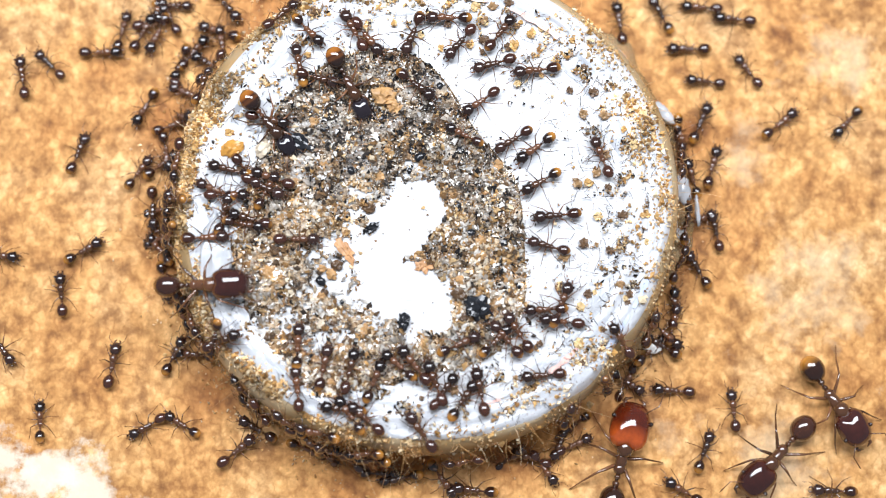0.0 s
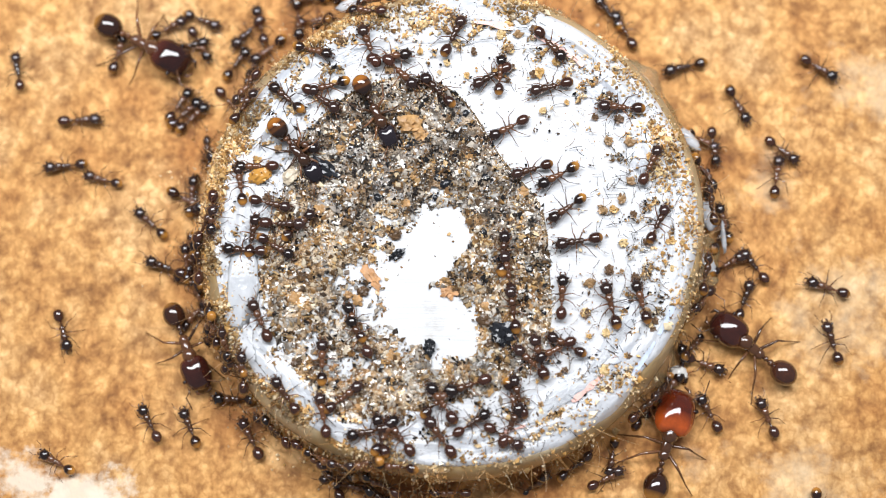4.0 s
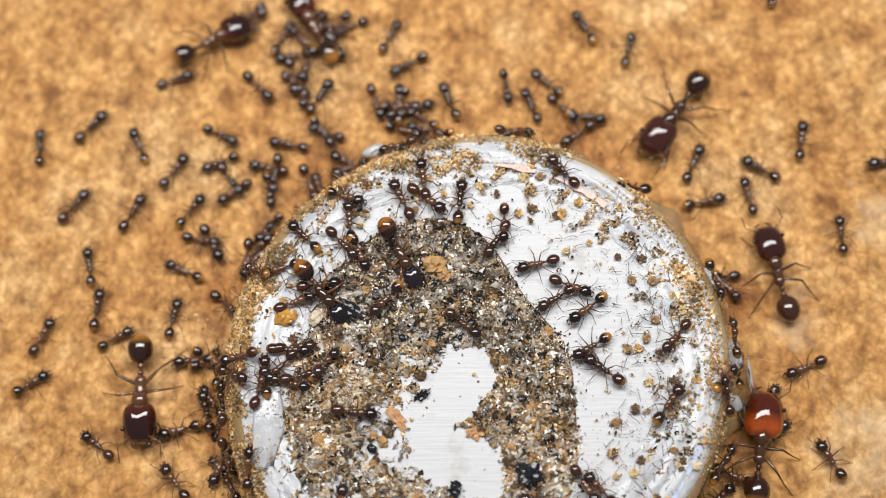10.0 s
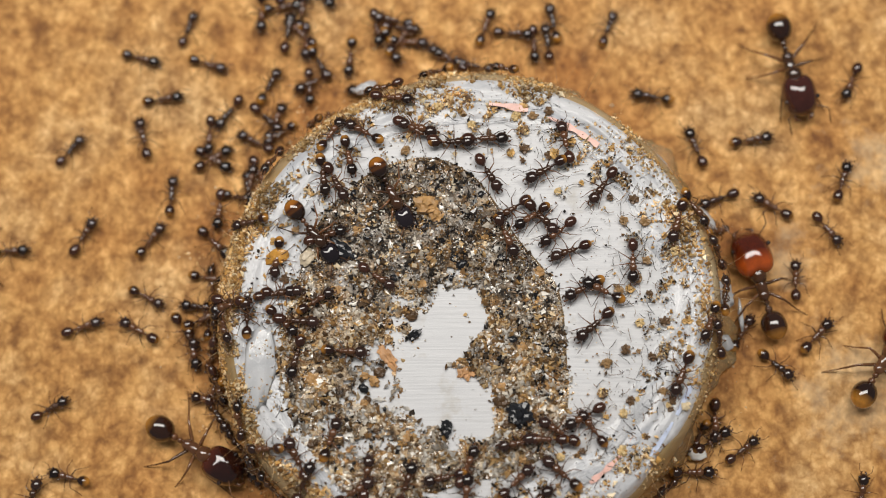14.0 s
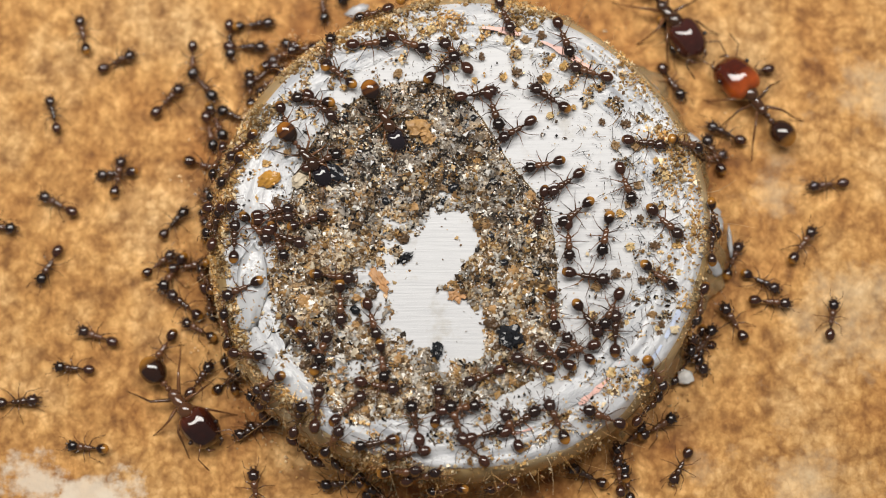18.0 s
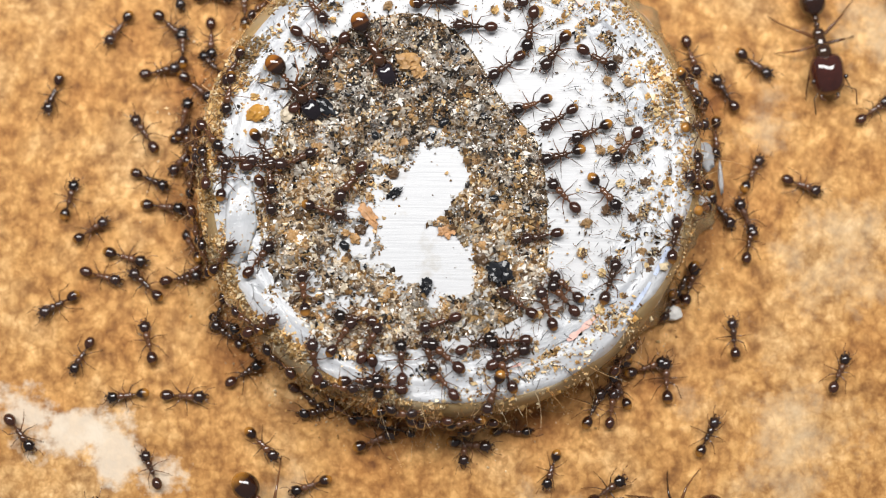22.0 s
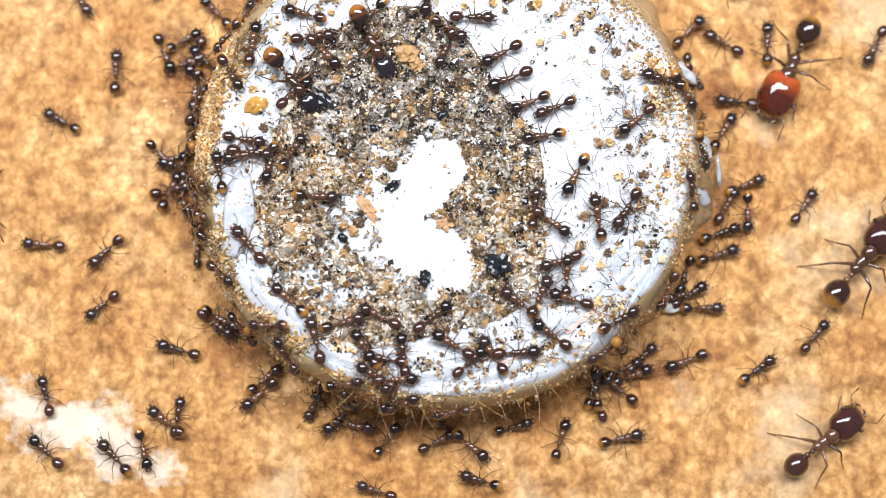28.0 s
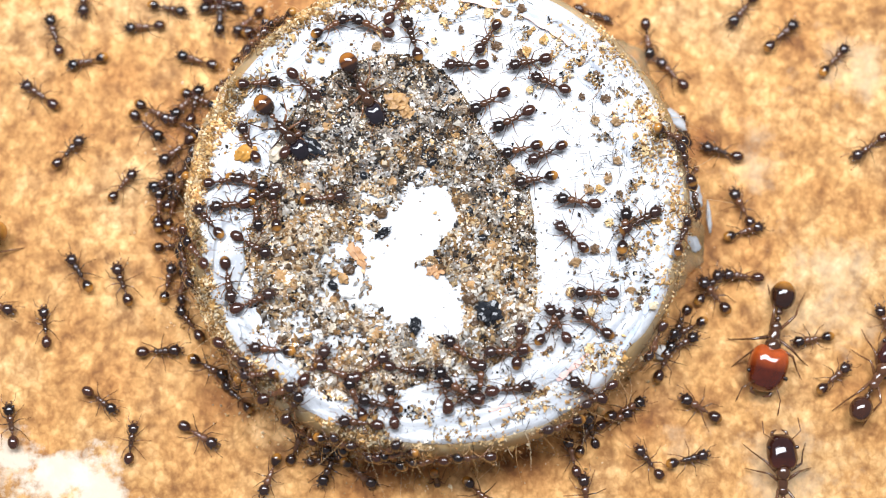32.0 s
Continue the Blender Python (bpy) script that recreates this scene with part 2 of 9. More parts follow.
def paste_material(name, rough, *stops):
    m, nt, s = material(name)
    c = ramp(nt, noise_of(nt, 700, 6, 0.7), *stops)
    c = mix(nt, 0.8, c, ramp(nt, noise_of(nt, 2200, 3, 0.6), (0.35, (0.40, 0.38, 0.35)), (0.65, (1.4, 1.4, 1.4))), "MULTIPLY")
    # amber and blue-grey patches a few millimetres wide
    c = mix(nt, 0.9, c, ramp(nt, noise_of(nt, 380, 3, 0.6), (0.40, (1.02, 1.04, 1.10)), (0.52, (1.05, 0.96, 0.84)), (0.62, (1.10, 0.80, 0.50))), "MULTIPLY")
    nt.links.new(c, s.inputs["Base Color"])
    s.inputs["Roughness"].default_value = rough
    bump(nt, s, noise_of(nt, 2000, 3, 0.6), 1.0, 0.0006)
    return m


WET_PASTE = paste_material("grey_wet_paste", 0.07, (0.34, (0.018, 0.017, 0.018)), (0.43, (0.09, 0.078, 0.068)), (0.50, (0.25, 0.205, 0.16)), (0.56, (0.46, 0.42, 0.37)), (0.64, (0.70, 0.68, 0.65)))
DRY_PASTE = paste_material("beige_crumbly_paste", 0.16, (0.32, (0.030, 0.022, 0.017)), (0.40, (0.15, 0.10, 0.06)), (0.47, (0.38, 0.265, 0.15)), (0.54, (0.54, 0.44, 0.32)), (0.63, (0.74, 0.69, 0.61)))
GRIT = island("food_grit", ((0.0, (0.007, 0.007, 0.008)), (0.42, (0.030, 0.025, 0.022)), (0.62, (0.11, 0.070, 0.038)), (0.80, (0.25, 0.14, 0.058)), (0.94, (0.34, 0.31, 0.28))), 0.07, 0.9)
TAN_GRIT = island("tan_food_grit", ((0.0, (0.08, 0.045, 0.02)), (0.30, (0.23, 0.13, 0.052)), (0.58, (0.46, 0.28, 0.11)), (0.80, (0.56, 0.41, 0.22)), (0.95, (0.72, 0.64, 0.50))), 0.12, 0.8)
# pale grains; their whites also paint the sparkle of the wet paste
WHITE_GRIT_GLINT = island("white_food_grit_and_glint", ((0.0, (0.24, 0.20, 0.155)), (0.35, (0.40, 0.355, 0.295)), (0.62, (0.60, 0.575, 0.53)), (0.9, (0.80, 0.795, 0.78))), 0.07, 0.9)
SAND = island("tan_sand", ((0.0, (0.20, 0.10, 0.032)), (0.3, (0.48, 0.28, 0.09)), (0.6, (0.66, 0.45, 0.20)), (0.9, (0.80, 0.68, 0.47))), 0.28)
STRAW = island("straw_fibre", ((0.0, (0.26, 0.12, 0.035)), (0.4, (0.45, 0.25, 0.08)), (0.75, (0.62, 0.42, 0.20)), (1.0, (0.75, 0.62, 0.42))), 0.4)
HEAD = chitin("black_brown_shell", (0.015, 0.0065, 0.0045), rough=0.1)
THORAX = chitin("brown_shell", (0.056, 0.023, 0.010), rough=0.13)
GASTER = chitin("dark_shell_amber_end", (0.022, 0.0075, 0.004), (0.44, 0.19, 0.028), rough=0.1)
LEG = chitin("thin_brown_shell", (0.074, 0.031, 0.012), rough=0.25)
BIG_HEAD = chitin("dark_red_shell", (0.022, 0.0055, 0.004), (0.085, 0.015, 0.005), rough=0.08)
RED_HEAD = chitin("red_shell", (0.13, 0.018, 0.005), (0.42, 0.075, 0.011), rough=0.08)


def banded_material():
    """An amber gaster with dark bands across it."""
    m, nt, s = material("amber_banded_shell")
    tc, sep = nt.nodes.new("ShaderNodeTexCoord"), nt.nodes.new("ShaderNodeSeparateXYZ")
    nt.links.new(tc.outputs["Generated"], sep.inputs[0])
    c = ramp(nt, sep.outputs[0], (0.0, (0.10, 0.035, 0.008)), (0.08, (0.34, 0.13, 0.016)), (0.24, (0.30, 0.10, 0.012)), (0.36, (0.05, 0.016, 0.006)), (0.5, (0.11, 0.038, 0.01)), (0.62, (0.02, 0.008, 0.005)), (1.0, (0.014, 0.007, 0.005)))
    c = mix(nt, 0.5, c, ramp(nt, noise_of(nt, 1800, 3, 0.6), (0.3, (0.6, 0.6, 0.6)), (0.7, (1.3, 1.25, 1.2))), "MULTIPLY")
    nt.links.new(c, s.inputs["Base Color"])
    s.inputs["Roughness"].default_value, s.inputs["Coat Weight"].default_value, s.inputs["Coat Roughness"].default_value = 0.1, 1.0, 0.04
    return m


BANDED = banded_material()


# ---- shapes ----
def mesh_of(name, bm, mat, smooth=True):
    me = bpy.data.meshes.new(name)
    bmesh.ops.recalc_face_normals(bm, faces=bm.faces)
    bm.to_mesh(me)
    bm.free()
    me.materials.append(mat)
    me.polygons.foreach_set("use_smooth", [smooth] * len(me.polygons))
    return me


def part(name, bm, mat, parent, label="", smooth=True):
    ob = new(name, mesh_of(name, bm, mat, smooth))
    ob.parent = parent
    return tagged(ob, label)


def from_lists(name, verts, faces, mat, parent=None, smooth=False):
    me = bpy.data.meshes.new(name)
    me.from_pydata(verts, [], faces)
    me.materials.append(mat)
    me.polygons.foreach_set("use_smooth", [smooth] * len(me.polygons))
    ob = new(name, me)
    ob.parent = parent
    return ob


TOP, R_TOP, R_BASE = 5.0, 14.0, 15.5


def rim(a):
    """The cap is a little out of round."""
    return 1 + 0.012 * math.sin(2 * a + 0.6) + 0.006 * math.sin(5 * a + 1.0)


def ground_z(x, y):
    return 0.22 * noise.noise((x * 0.16, y * 0.16, 0.3)) + 0.07 * noise.noise((x * 0.7, y * 0.7, 4.0)) - 0.12


def surf(x, y):
    """Height in millimetres of what an ant stands on at x, y: the cap's top, its skirt or the ground."""
    r = math.hypot(x, y) / rim(math.atan2(y, x))
    if r < 14.0:
        return TOP + 0.03
    # the lip bends down to 15.2, then the wall drops to the foot
    side = TOP - 2.0 * ((r - 14.0) / 1.2) ** 1.7 if r < 15.2 else 3.0 - (r - 15.2) * 6
    return max(side, ground_z(x, y))


def stand(x, y, yaw, up=0.0):
    """A pose on the surface at x, y (millimetres), turned to yaw degrees, leaning with the slope."""
    e = 0.9
    n = Vector((surf(x - e, y) - surf(x + e, y), surf(x, y - e) - surf(x, y + e), 2 * e)).normalized()
    f = Vector((math.cos(radians(yaw)), math.sin(radians(yaw)), 0))
    f = (f - n * f.dot(n)).normalized()
    m = Matrix((f, n.cross(f), n)).transposed().to_4x4()
    m.translation = (x * MM, y * MM, (surf(x, y) + up) * MM)
    return m


# ---- ground ----
def build_ground():
    near = np.arange(-44, 44.1, 0.55)
    far = np.array([46, 50, 60, 80, 120, 200, 500, 1500, 6000, 20000.0])
    axis = np.concatenate([-far[::-1], near, far])
    n = len(axis)
    verts = [(x * MM, y * MM, (ground_z(x, y) if max(abs(x), abs(y)) < 50 else -0.12) * MM) for y in axis for x in axis]
    faces = [(j * n + i, j * n + i + 1, (j + 1) * n + i + 1, (j + 1) * n + i) for j in range(n - 1) for i in range(n - 1)]
    # the board is 4 mm thick
    edge = [i for i in range(n)] + [j * n + n - 1 for j in range(1, n)] + [(n - 1) * n + i for i in range(n - 2, -1, -1)] + [j * n for j in range(n - 2, 0, -1)]
    base = len(verts)
    verts += [(verts[k][0], verts[k][1], -4 * MM) for k in edge]
    m = len(edge)
    faces += [(edge[k], base + k, base + (k + 1) % m, edge[(k + 1) % m]) for k in range(m)] + [tuple(range(base + m - 1, base - 1, -1))]
    ob = from_lists("ground", verts, faces, GROUND, smooth=True)
    tagged(ob, "mottled tan board with pale rubbed scuffs", "ground", kind="structure")


build_ground()


# ---- the cap ----
def lathe(profile, steps=144, wobble=0.0, seed=0.0, closed=False):
    bm = bmesh.new()
    rings = []
    for k, (r, z) in enumerate(profile):
        ring = []
        for i in range(steps):
            a = 2 * math.pi * i / steps
            w = wobble * noise.noise((math.cos(a) * 2.2, math.sin(a) * 2.2, seed + k * 0.35))
            rr = (r + w) * rim(a)
            ring.append(bm.verts.new((rr * math.cos(a) * MM, rr * math.sin(a) * MM, (z + (w * 0.3 if 0 < z < TOP else 0)) * MM)))
        rings.append(ring)
    pairs = list(zip(rings, rings[1:])) + ([(rings[-1], rings[0])] if closed else [])
    for p, q in pairs:
        for i in range(steps):
            j = (i + 1) % steps
            bm.faces.new((p[i], p[j], q[j], q[i]))
    return bm, rings


def arc_band(bm, a0, a1, r0, r1, z):
    n = max(6, int((a1 - a0) / 0.8))
    rows = []
    for i in range(n + 1):
        a = radians(a0 + (a1 - a0) * i / n)
        taper = math.sin(math.pi * (0.08 + 0.84 * i / n)) ** 0.5
        mid, half = (r0 + r1) / 2, (r1 - r0) / 2 * taper * max(0.06, 0.55 + 1.1 * noise.noise((a * 14, r0, 0)))
        rows.append([bm.verts.new((r * rim(a) * math.cos(a) * MM, r * rim(a) * math.sin(a) * MM, z * MM)) for r in (mid - half, mid + half)])
    for p, q in zip(rows, rows[1:]):
        bm.faces.new((p[0], q[0], q[1], p[1]))


def build_cap():
    cap = tagged(new("bottle_cap"), "frosted plastic bottle cap lined with white, smeared with food", "bottle cap")
    bm, rings = lathe([(14.2, -0.2), (14.22, 0.6), (14.3, 1.5), (14.6, 2.1), (14.98, 2.6), (15.08, 3.1), (15.0, 3.7), (14.78, 4.3), (14.5, 4.72), (14.22, 4.9), (14.02, 4.86),
                       (13.95, 4.5), (13.8, 3.2), (13.75, 1.8), (13.7, 0.6), (13.65, -0.2)], 160, 0.16, 3.0, closed=True)
    part("skirt", bm, SKIRT, cap, "translucent frosted skirt")
    # clear torn flange round part of the foot
    bm = bmesh.new()
    rows = []
    for i in range(121):
        a = radians(-42 + 125 * i / 120)
        end = min(1, i / 12, (120 - i) / 12)
        out = 15.4 + end * max(0.1, 0.7 + 1.3 * noise.noise((math.cos(a) * 4, math.sin(a) * 4, 30.0)) + 0.5 * noise.noise((math.cos(a) * 15, math.sin(a) * 15, 31.0)))
        row = []
        for r, z in ((14.2, 1.1), ((15.0 + out) / 2, 0.55 + 0.3 * noise.noise((a * 5, 1, 0))), (out, 0.3), (out, 0.18), ((15.0 + out) / 2, 0.35), (14.2, 0.7)):
            row.append(bm.verts.new((r * rim(a) * math.cos(a) * MM, r * rim(a) * math.sin(a) * MM, z * MM)))
        rows.append(row)
    for p, q in zip(rows, rows[1:]):
        for k in range(6):
            bm.faces.new((p[k], q[k], q[(k + 1) % 6], p[(k + 1) % 6]))
    part("flange", bm, CLEAR, cap, "torn clear flange")
    # white liner: a slightly domed plate with a rolled edge
    bm, rings = lathe([(13.7, 3.6), (13.85, 4.4), (13.82, 4.8), (13.6, 4.95), (13.1, TOP - 0.02), (11.5, TOP - 0.01), (8, TOP), (4, TOP), (1.2, TOP)], 144, 0.05, 9.0)
    bm.faces.new(rings[-1])
    bm.faces.new(rings[0][::-1])
    part("liner", bm, LINER, cap, "white brushed liner")
    # crumpled clear film round the edge of the liner
    bm = bmesh.new()
    n, m = 420, 22
    grid = []
    for i in range(n):
        a = 2 * math.pi * i / n
        row = []
        for k in range(m):
            u = k / (m - 1)
            inner = 11.2 + 1.3 * noise.noise((math.cos(a) * 1.7, math.sin(a) * 1.7, 5.0)) + 0.5 * noise.noise((math.cos(a) * 7, math.sin(a) * 7, 5.0))
            hang = max(0, math.cos(a + 0.1) - 0.25) * max(0, 0.75 + 1.3 * noise.noise((math.cos(a) * 6, math.sin(a) * 6, 15.0)))
            r = inner + (14.12 + hang - inner) * u
            lift = 0.05 + 0.3 * u ** 0.5 * (0.45 + noise.noise((math.cos(a) * 4 + r * 0.5, math.sin(a) * 4, r * 2.2)))
            row.append(bm.verts.new((r * rim(a) * math.cos(a) * MM, r * rim(a) * math.sin(a) * MM, (surf(r * rim(a) * math.cos(a), r * rim(a) * math.sin(a)) - 0.01 + max(0.0, lift) * math.sin(math.pi * u) ** 0.6) * MM)))
        grid.append(row)
    for i in range(n):
        p, q = grid[i], grid[(i + 1) % n]
        for k in range(m - 1):
            bm.faces.new((p[k], q[k], q[k + 1], p[k + 1]))
    part("edge_film", bm, FILM, cap, "crumpled clear film")
    for a0, a1 in ((51, 67), (73, 84), (-56, -44), (-41, -35), (-76, -70)):
        bm = bmesh.new()
        arc_band(bm, a0, a1, 12.2, 12.75, TOP + (0.36 if a0 > 0 else 0.26))
        part("red_print", bm, RED, cap, "faded red printed arc")
    # blue glints along the right rim, painted as flat strokes
    for a0, a1 in ((-40, -30), (-28, -18), (-8, 2)):
        bm = bmesh.new()
        arc_band(bm, a0, a1, 13.6, 13.95, TOP + 0.16)
        part("blue_print", bm, RIM_GLINT, cap, "pale blue stroke painted as a rim glint")


build_cap()


# ---- food ----
def fourier(co, a):
    return co[0] + sum(co[2 * k - 1] * math.cos(k * a) + co[2 * k] * math.sin(k * a) for k in range(1, len(co) // 2 + 1))


OUTER = (9.25, -0.15, -0.51, -0.86, -0.09, 0.26, -0.59, 0.0, -0.1, -0.14, 0.17, 0.01, 0.25)
INNER = (3.21, -0.51, -0.21, -1.4, -0.36, -0.9, -0.32, -0.26, -0.24)


def food_depth(x, y):
    """How far x, y lies inside the smear, in millimetres; negative outside."""
    a, r = math.atan2(y + 1.22, x + 2.7), math.hypot(x + 2.7, y + 1.22)
    b, q = math.atan2(y + 3.52, x + 1.45), math.hypot(x + 1.45, y + 3.52)
    ragged = 1.1 * noise.noise((x * 0.8, y * 0.8, 2.0)) + 0.9 * noise.noise((x * 2, y * 2, 6.0))
    return min(fourier(OUTER, a) - r, q - fourier(INNER, b) + ragged)


def richness(x, y):
    """How thickly the smear lies: dark and wet above and to the right, thin and pale below on the left."""
    pale = math.exp(-(((x + 5.5) / 4.2) ** 2 + ((y + 6.0) / 3.6) ** 2)) + 0.7 * math.exp(-(((x + 2.5) / 3) ** 2 + ((y - 0.5) / 1.8) ** 2))
    pale += 0.55 * math.exp(-(((x + 4.9) / 1.7) ** 2 + ((y + 3.6) / 2.4) ** 2))
    return 0.68 - 0.60 * pale + 0.60 * noise.noise((x * 0.55, y * 0.55, 3.0)) + 0.35 * noise.noise((x * 1.7, y * 1.7, 7.0))


def wetness(x, y):
    """One in the black, wet part above and along the right edge, nought in the brown crumbly part."""
    w = 0.5 + 0.16 * (y - 0.5) + 0.10 * max(0, x - 0.5)
    return min(1, max(0, w + 0.5 * noise.noise((x * 0.5, y * 0.5, 14.0))))


SMEAR = tagged(new("food_smear"), "dark grey sticky food smear on white liner", "food")
SMEAR.location = (-2.7 * MM, -1.2 * MM, TOP * MM)


def build_paste():
    step = 0.11
    n = int(27 / step)
    index, verts, wet_faces, dry_faces = {}, [], [], []
    for j in range(n):
        for i in range(n):
            x, y = -13.5 + i * step, -13.5 + j * step
            d = food_depth(x, y)
            if d > -step * 0.6 and math.hypot(x, y) < 13.3 and richness(x, y) + 0.42 * noise.noise((x * 3.1, y * 3.1, 17.0)) + 0.25 * noise.noise((x * 7.0, y * 7.0, 19.0)) > 0.06:
                thick = 0.02 + min(0.25, max(0, d) * 0.3) * (0.7 + 0.7 * noise.noise((x * 1.3, y * 1.3, 8.0)) + 0.45 * noise.noise((x * 4, y * 4, 1.0)))
                index[i, j] = len(verts)
                jx, jy = random.uniform(-0.04, 0.04), random.uniform(-0.04, 0.04)
                verts.append(((x + jx) * MM, (y + jy) * MM, (TOP + max(0.012, thick if d > 0 else 0.0)) * MM))
    for (i, j) in list(index):
        q = [(i, j), (i + 1, j), (i + 1, j + 1), (i, j + 1)]
        if all(k in index for k in q):
            wet = wetness(-13.5 + i * step, -13.5 + j * step)
            (wet_faces if wet > 0.5 else dry_faces).append([index[k] for k in q])
    for name, faces, mat, label in (("wet_paste", wet_faces, WET_PASTE, "dark grey wet paste"), ("dry_paste", dry_faces, DRY_PASTE, "beige crumbly paste")):
        used = sorted({k for f in faces for k in f})
        at = {k: n for n, k in enumerate(used)}
        ob = from_lists(name, [verts[k] for k in used], [[at[k] for k in f] for f in faces], mat, SMEAR, smooth=True)
        ob.location = -SMEAR.location
        tagged(ob, label)


build_paste()


def chips(name, spots, mat, label, category, flat=0.9):
    """Many small angular chips in one mesh; spots: x, y, z, size. flat: how thick they are for their width."""
    verts, faces = [], []
    for x, y, z, s in spots:
        lean = 3.1 if flat > 0.7 else 0.9
        turn = (Euler((0, 0, random.uniform(0, 6.3))).to_matrix() @ Euler((random.uniform(-lean, lean), random.uniform(-lean, lean), 0)).to_matrix())
        long = random.uniform(0.8, 1.2) if flat > 0.7 else random.uniform(0.8, 1.5)
        base = len(verts)
        for v in ((long, 0, 0), (-0.9 * long, 0.1, 0), (0, 0.75, 0), (0.1, -0.7, 0), (0, 0, 0.6 * flat), (0, 0.1, -0.5 * flat)):
            p = turn @ Vector([c * s * random.uniform(0.55, 1.3) for c in v])
            verts.append(((x + p.x) * MM, (y + p.y) * MM, (z + p.z) * MM))
        for f in ((0, 2, 4), (2, 1, 4), (1, 3, 4), (3, 0, 4), (2, 0, 5), (1, 2, 5), (3, 1, 5), (0, 3, 5)):
            faces.append([base + k for k in f])
    ob = from_lists(name, verts, faces, mat)
    return tagged(ob, label, category, kind="stuff")


def build_grit():
    dark, pale, white_bits = [], [], []
    while len(dark) + len(pale) + len(white_bits) < 19500:
        x, y = random.uniform(-13, 13), random.uniform(-13, 13)
        d = food_depth(x, y)
        rich = richness(x, y)
        if math.hypot(x, y) > 13 or d < 0 and random.random() > 0.16 * math.exp(2.2 * d) or random.random() > 0.25 + rich:
            continue
        wet = wetness(x, y)
        s = random.uniform(0.035, 0.08) if len(dark) + len(pale) + len(white_bits) > 11000 else random.uniform(0.06, 0.14) if random.random() < 0.66 + 0.2 * wet else random.uniform(0.14, 0.30)
        z = TOP + 0.02 + min(0.25, max(0, d) * 0.3) * min(1, max(0.1, rich + 0.3)) + random.uniform(-0.03, 0.09)
        # dark, white and brown grains lie in clumps
        black = 0.32 + 0.46 * wet + 0.9 * noise.noise((x * 0.85, y * 0.85, 11.0)) + 0.6 * noise.noise((x * 2.1, y * 2.1, 12.0))
        white = 0.22 + 0.8 * noise.noise((x * 1.1, y * 1.1, 31.0)) + 0.6 * noise.noise((x * 2.6, y * 2.6, 32.0)) + 0.25 * (y < -4)
        pick = random.random()
        (white_bits if random.random() < white else dark if pick < black else pale).append((x, y, z, s))
    chips("food_grit", dark, GRIT, "dark glossy food crumbs stuck in grey paste", "crumbs", 0.5)
    chips("tan_grit", pale, TAN_GRIT, "tan and brown food crumbs stuck in grey paste", "crumbs", 0.5)
    chips("white_grit", white_bits, WHITE_GRIT_GLINT, "white and clear sugar grains and painted wet glints in grey paste", "crumbs", 0.6)
    spots = []
    while len(spots) < 9500:
        a = random.uniform(0, 2 * math.pi)
        left = max(0, math.cos(a - radians(198)))
        r = random.gauss(13.6 + 0.9 * left, 0.9 - 0.3 * left)
        # heaped along one side of the rim, in clusters elsewhere
        want = 0.2 + 0.8 * max(0, math.cos(a - radians(198))) ** 2 + 0.35 * max(0, math.cos(a - radians(105))) ** 4 + 0.2 * max(0, math.cos(a - radians(10))) ** 3
        want *= 0.4 + 2.2 * noise.noise((math.cos(a) * 5, math.sin(a) * 5, r * 0.6))
        if random.random() > want or r > 16.1 or r < 11.5 + 2.2 * left:
            continue
        x, y = r * math.cos(a), r * math.sin(a)
        spots.append((x, y, surf(x, y) + random.uniform(0.02, 0.3), min(0.34, random.lognormvariate(-2.25, 0.48))))
    # a golden crust over the skirt on one side, and above
    made = 0
    while made < 7500:
        a = random.uniform(70, 300)
        heap = math.exp(-((a - 203) / 40) ** 2) + 0.7 * math.exp(-((a - 108) / 24) ** 2)
        r = random.uniform(13.8, 15.9)
        lie = heap * (0.6 + 2.1 * noise.noise((math.cos(radians(a)) * 9, math.sin(radians(a)) * 9, 27.0 + r * 0.5)) - 0.25 * abs(r - 14.9))
        if random.random() > lie:
            continue
        x, y = r * math.cos(radians(a)), r * math.sin(radians(a))
        spots.append((x, y, surf(x, y) + random.uniform(0.0, 0.35 * min(1, lie)), min(0.3, random.lognormvariate(-2.1, 0.4))))
        made += 1
    chips("rim_sand", spots, SAND, "golden sand grains heaped along the cap rim", "sand")
    # grains that have fallen to the foot
    spots = []
    while len(spots) < 1500:
        a = random.uniform(0, 2 * math.pi)
        r = 15.4 + abs(random.gauss(0, 1.3))
        if random.random() > 0.15 + 0.85 * max(0, math.cos(a - radians(200))) or noise.noise((r * math.cos(a) * 0.7, r * math.sin(a) * 0.7, 25.0)) < -0.1:
            continue
        x, y = r * math.cos(a), r * math.sin(a)
        spots.append((x, y, surf(x, y) + 0.04, min(0.22, random.lognormvariate(-2.5, 0.45))))
    chips("fallen_sand", spots, SAND, "golden sand grains fallen round the cap foot", "sand")
    # clusters strewn over the open white part
    spots, bits = [], []
    while len(spots) < 2100:
        x, y = random.uniform(-13, 13), random.uniform(-13, 13)
        r = math.hypot(x, y)
        if not 7.5 < r < 13.4 or food_depth(x, y) > 0.2:
            continue
        want = max(0, noise.noise((x * 1.1, y * 1.1, 21.0)) - 0.12) * 3.2 * min(1, max(0.03, (r - 9.6) / 2.6))
        if random.random() < want + 0.01:
            (spots if random.random() < 0.72 else bits).append((x, y, surf(x, y) + 0.12 + random.uniform(0, 0.12), random.uniform(0.05, 0.19)))
    # grains caught on the puckered film at the cap edge
    for _ in range(170):
        y = random.gauss(-3.4, 2.2)
        x = -12.3 + random.gauss(0, 0.7) - 0.1 * (y + 3.4)
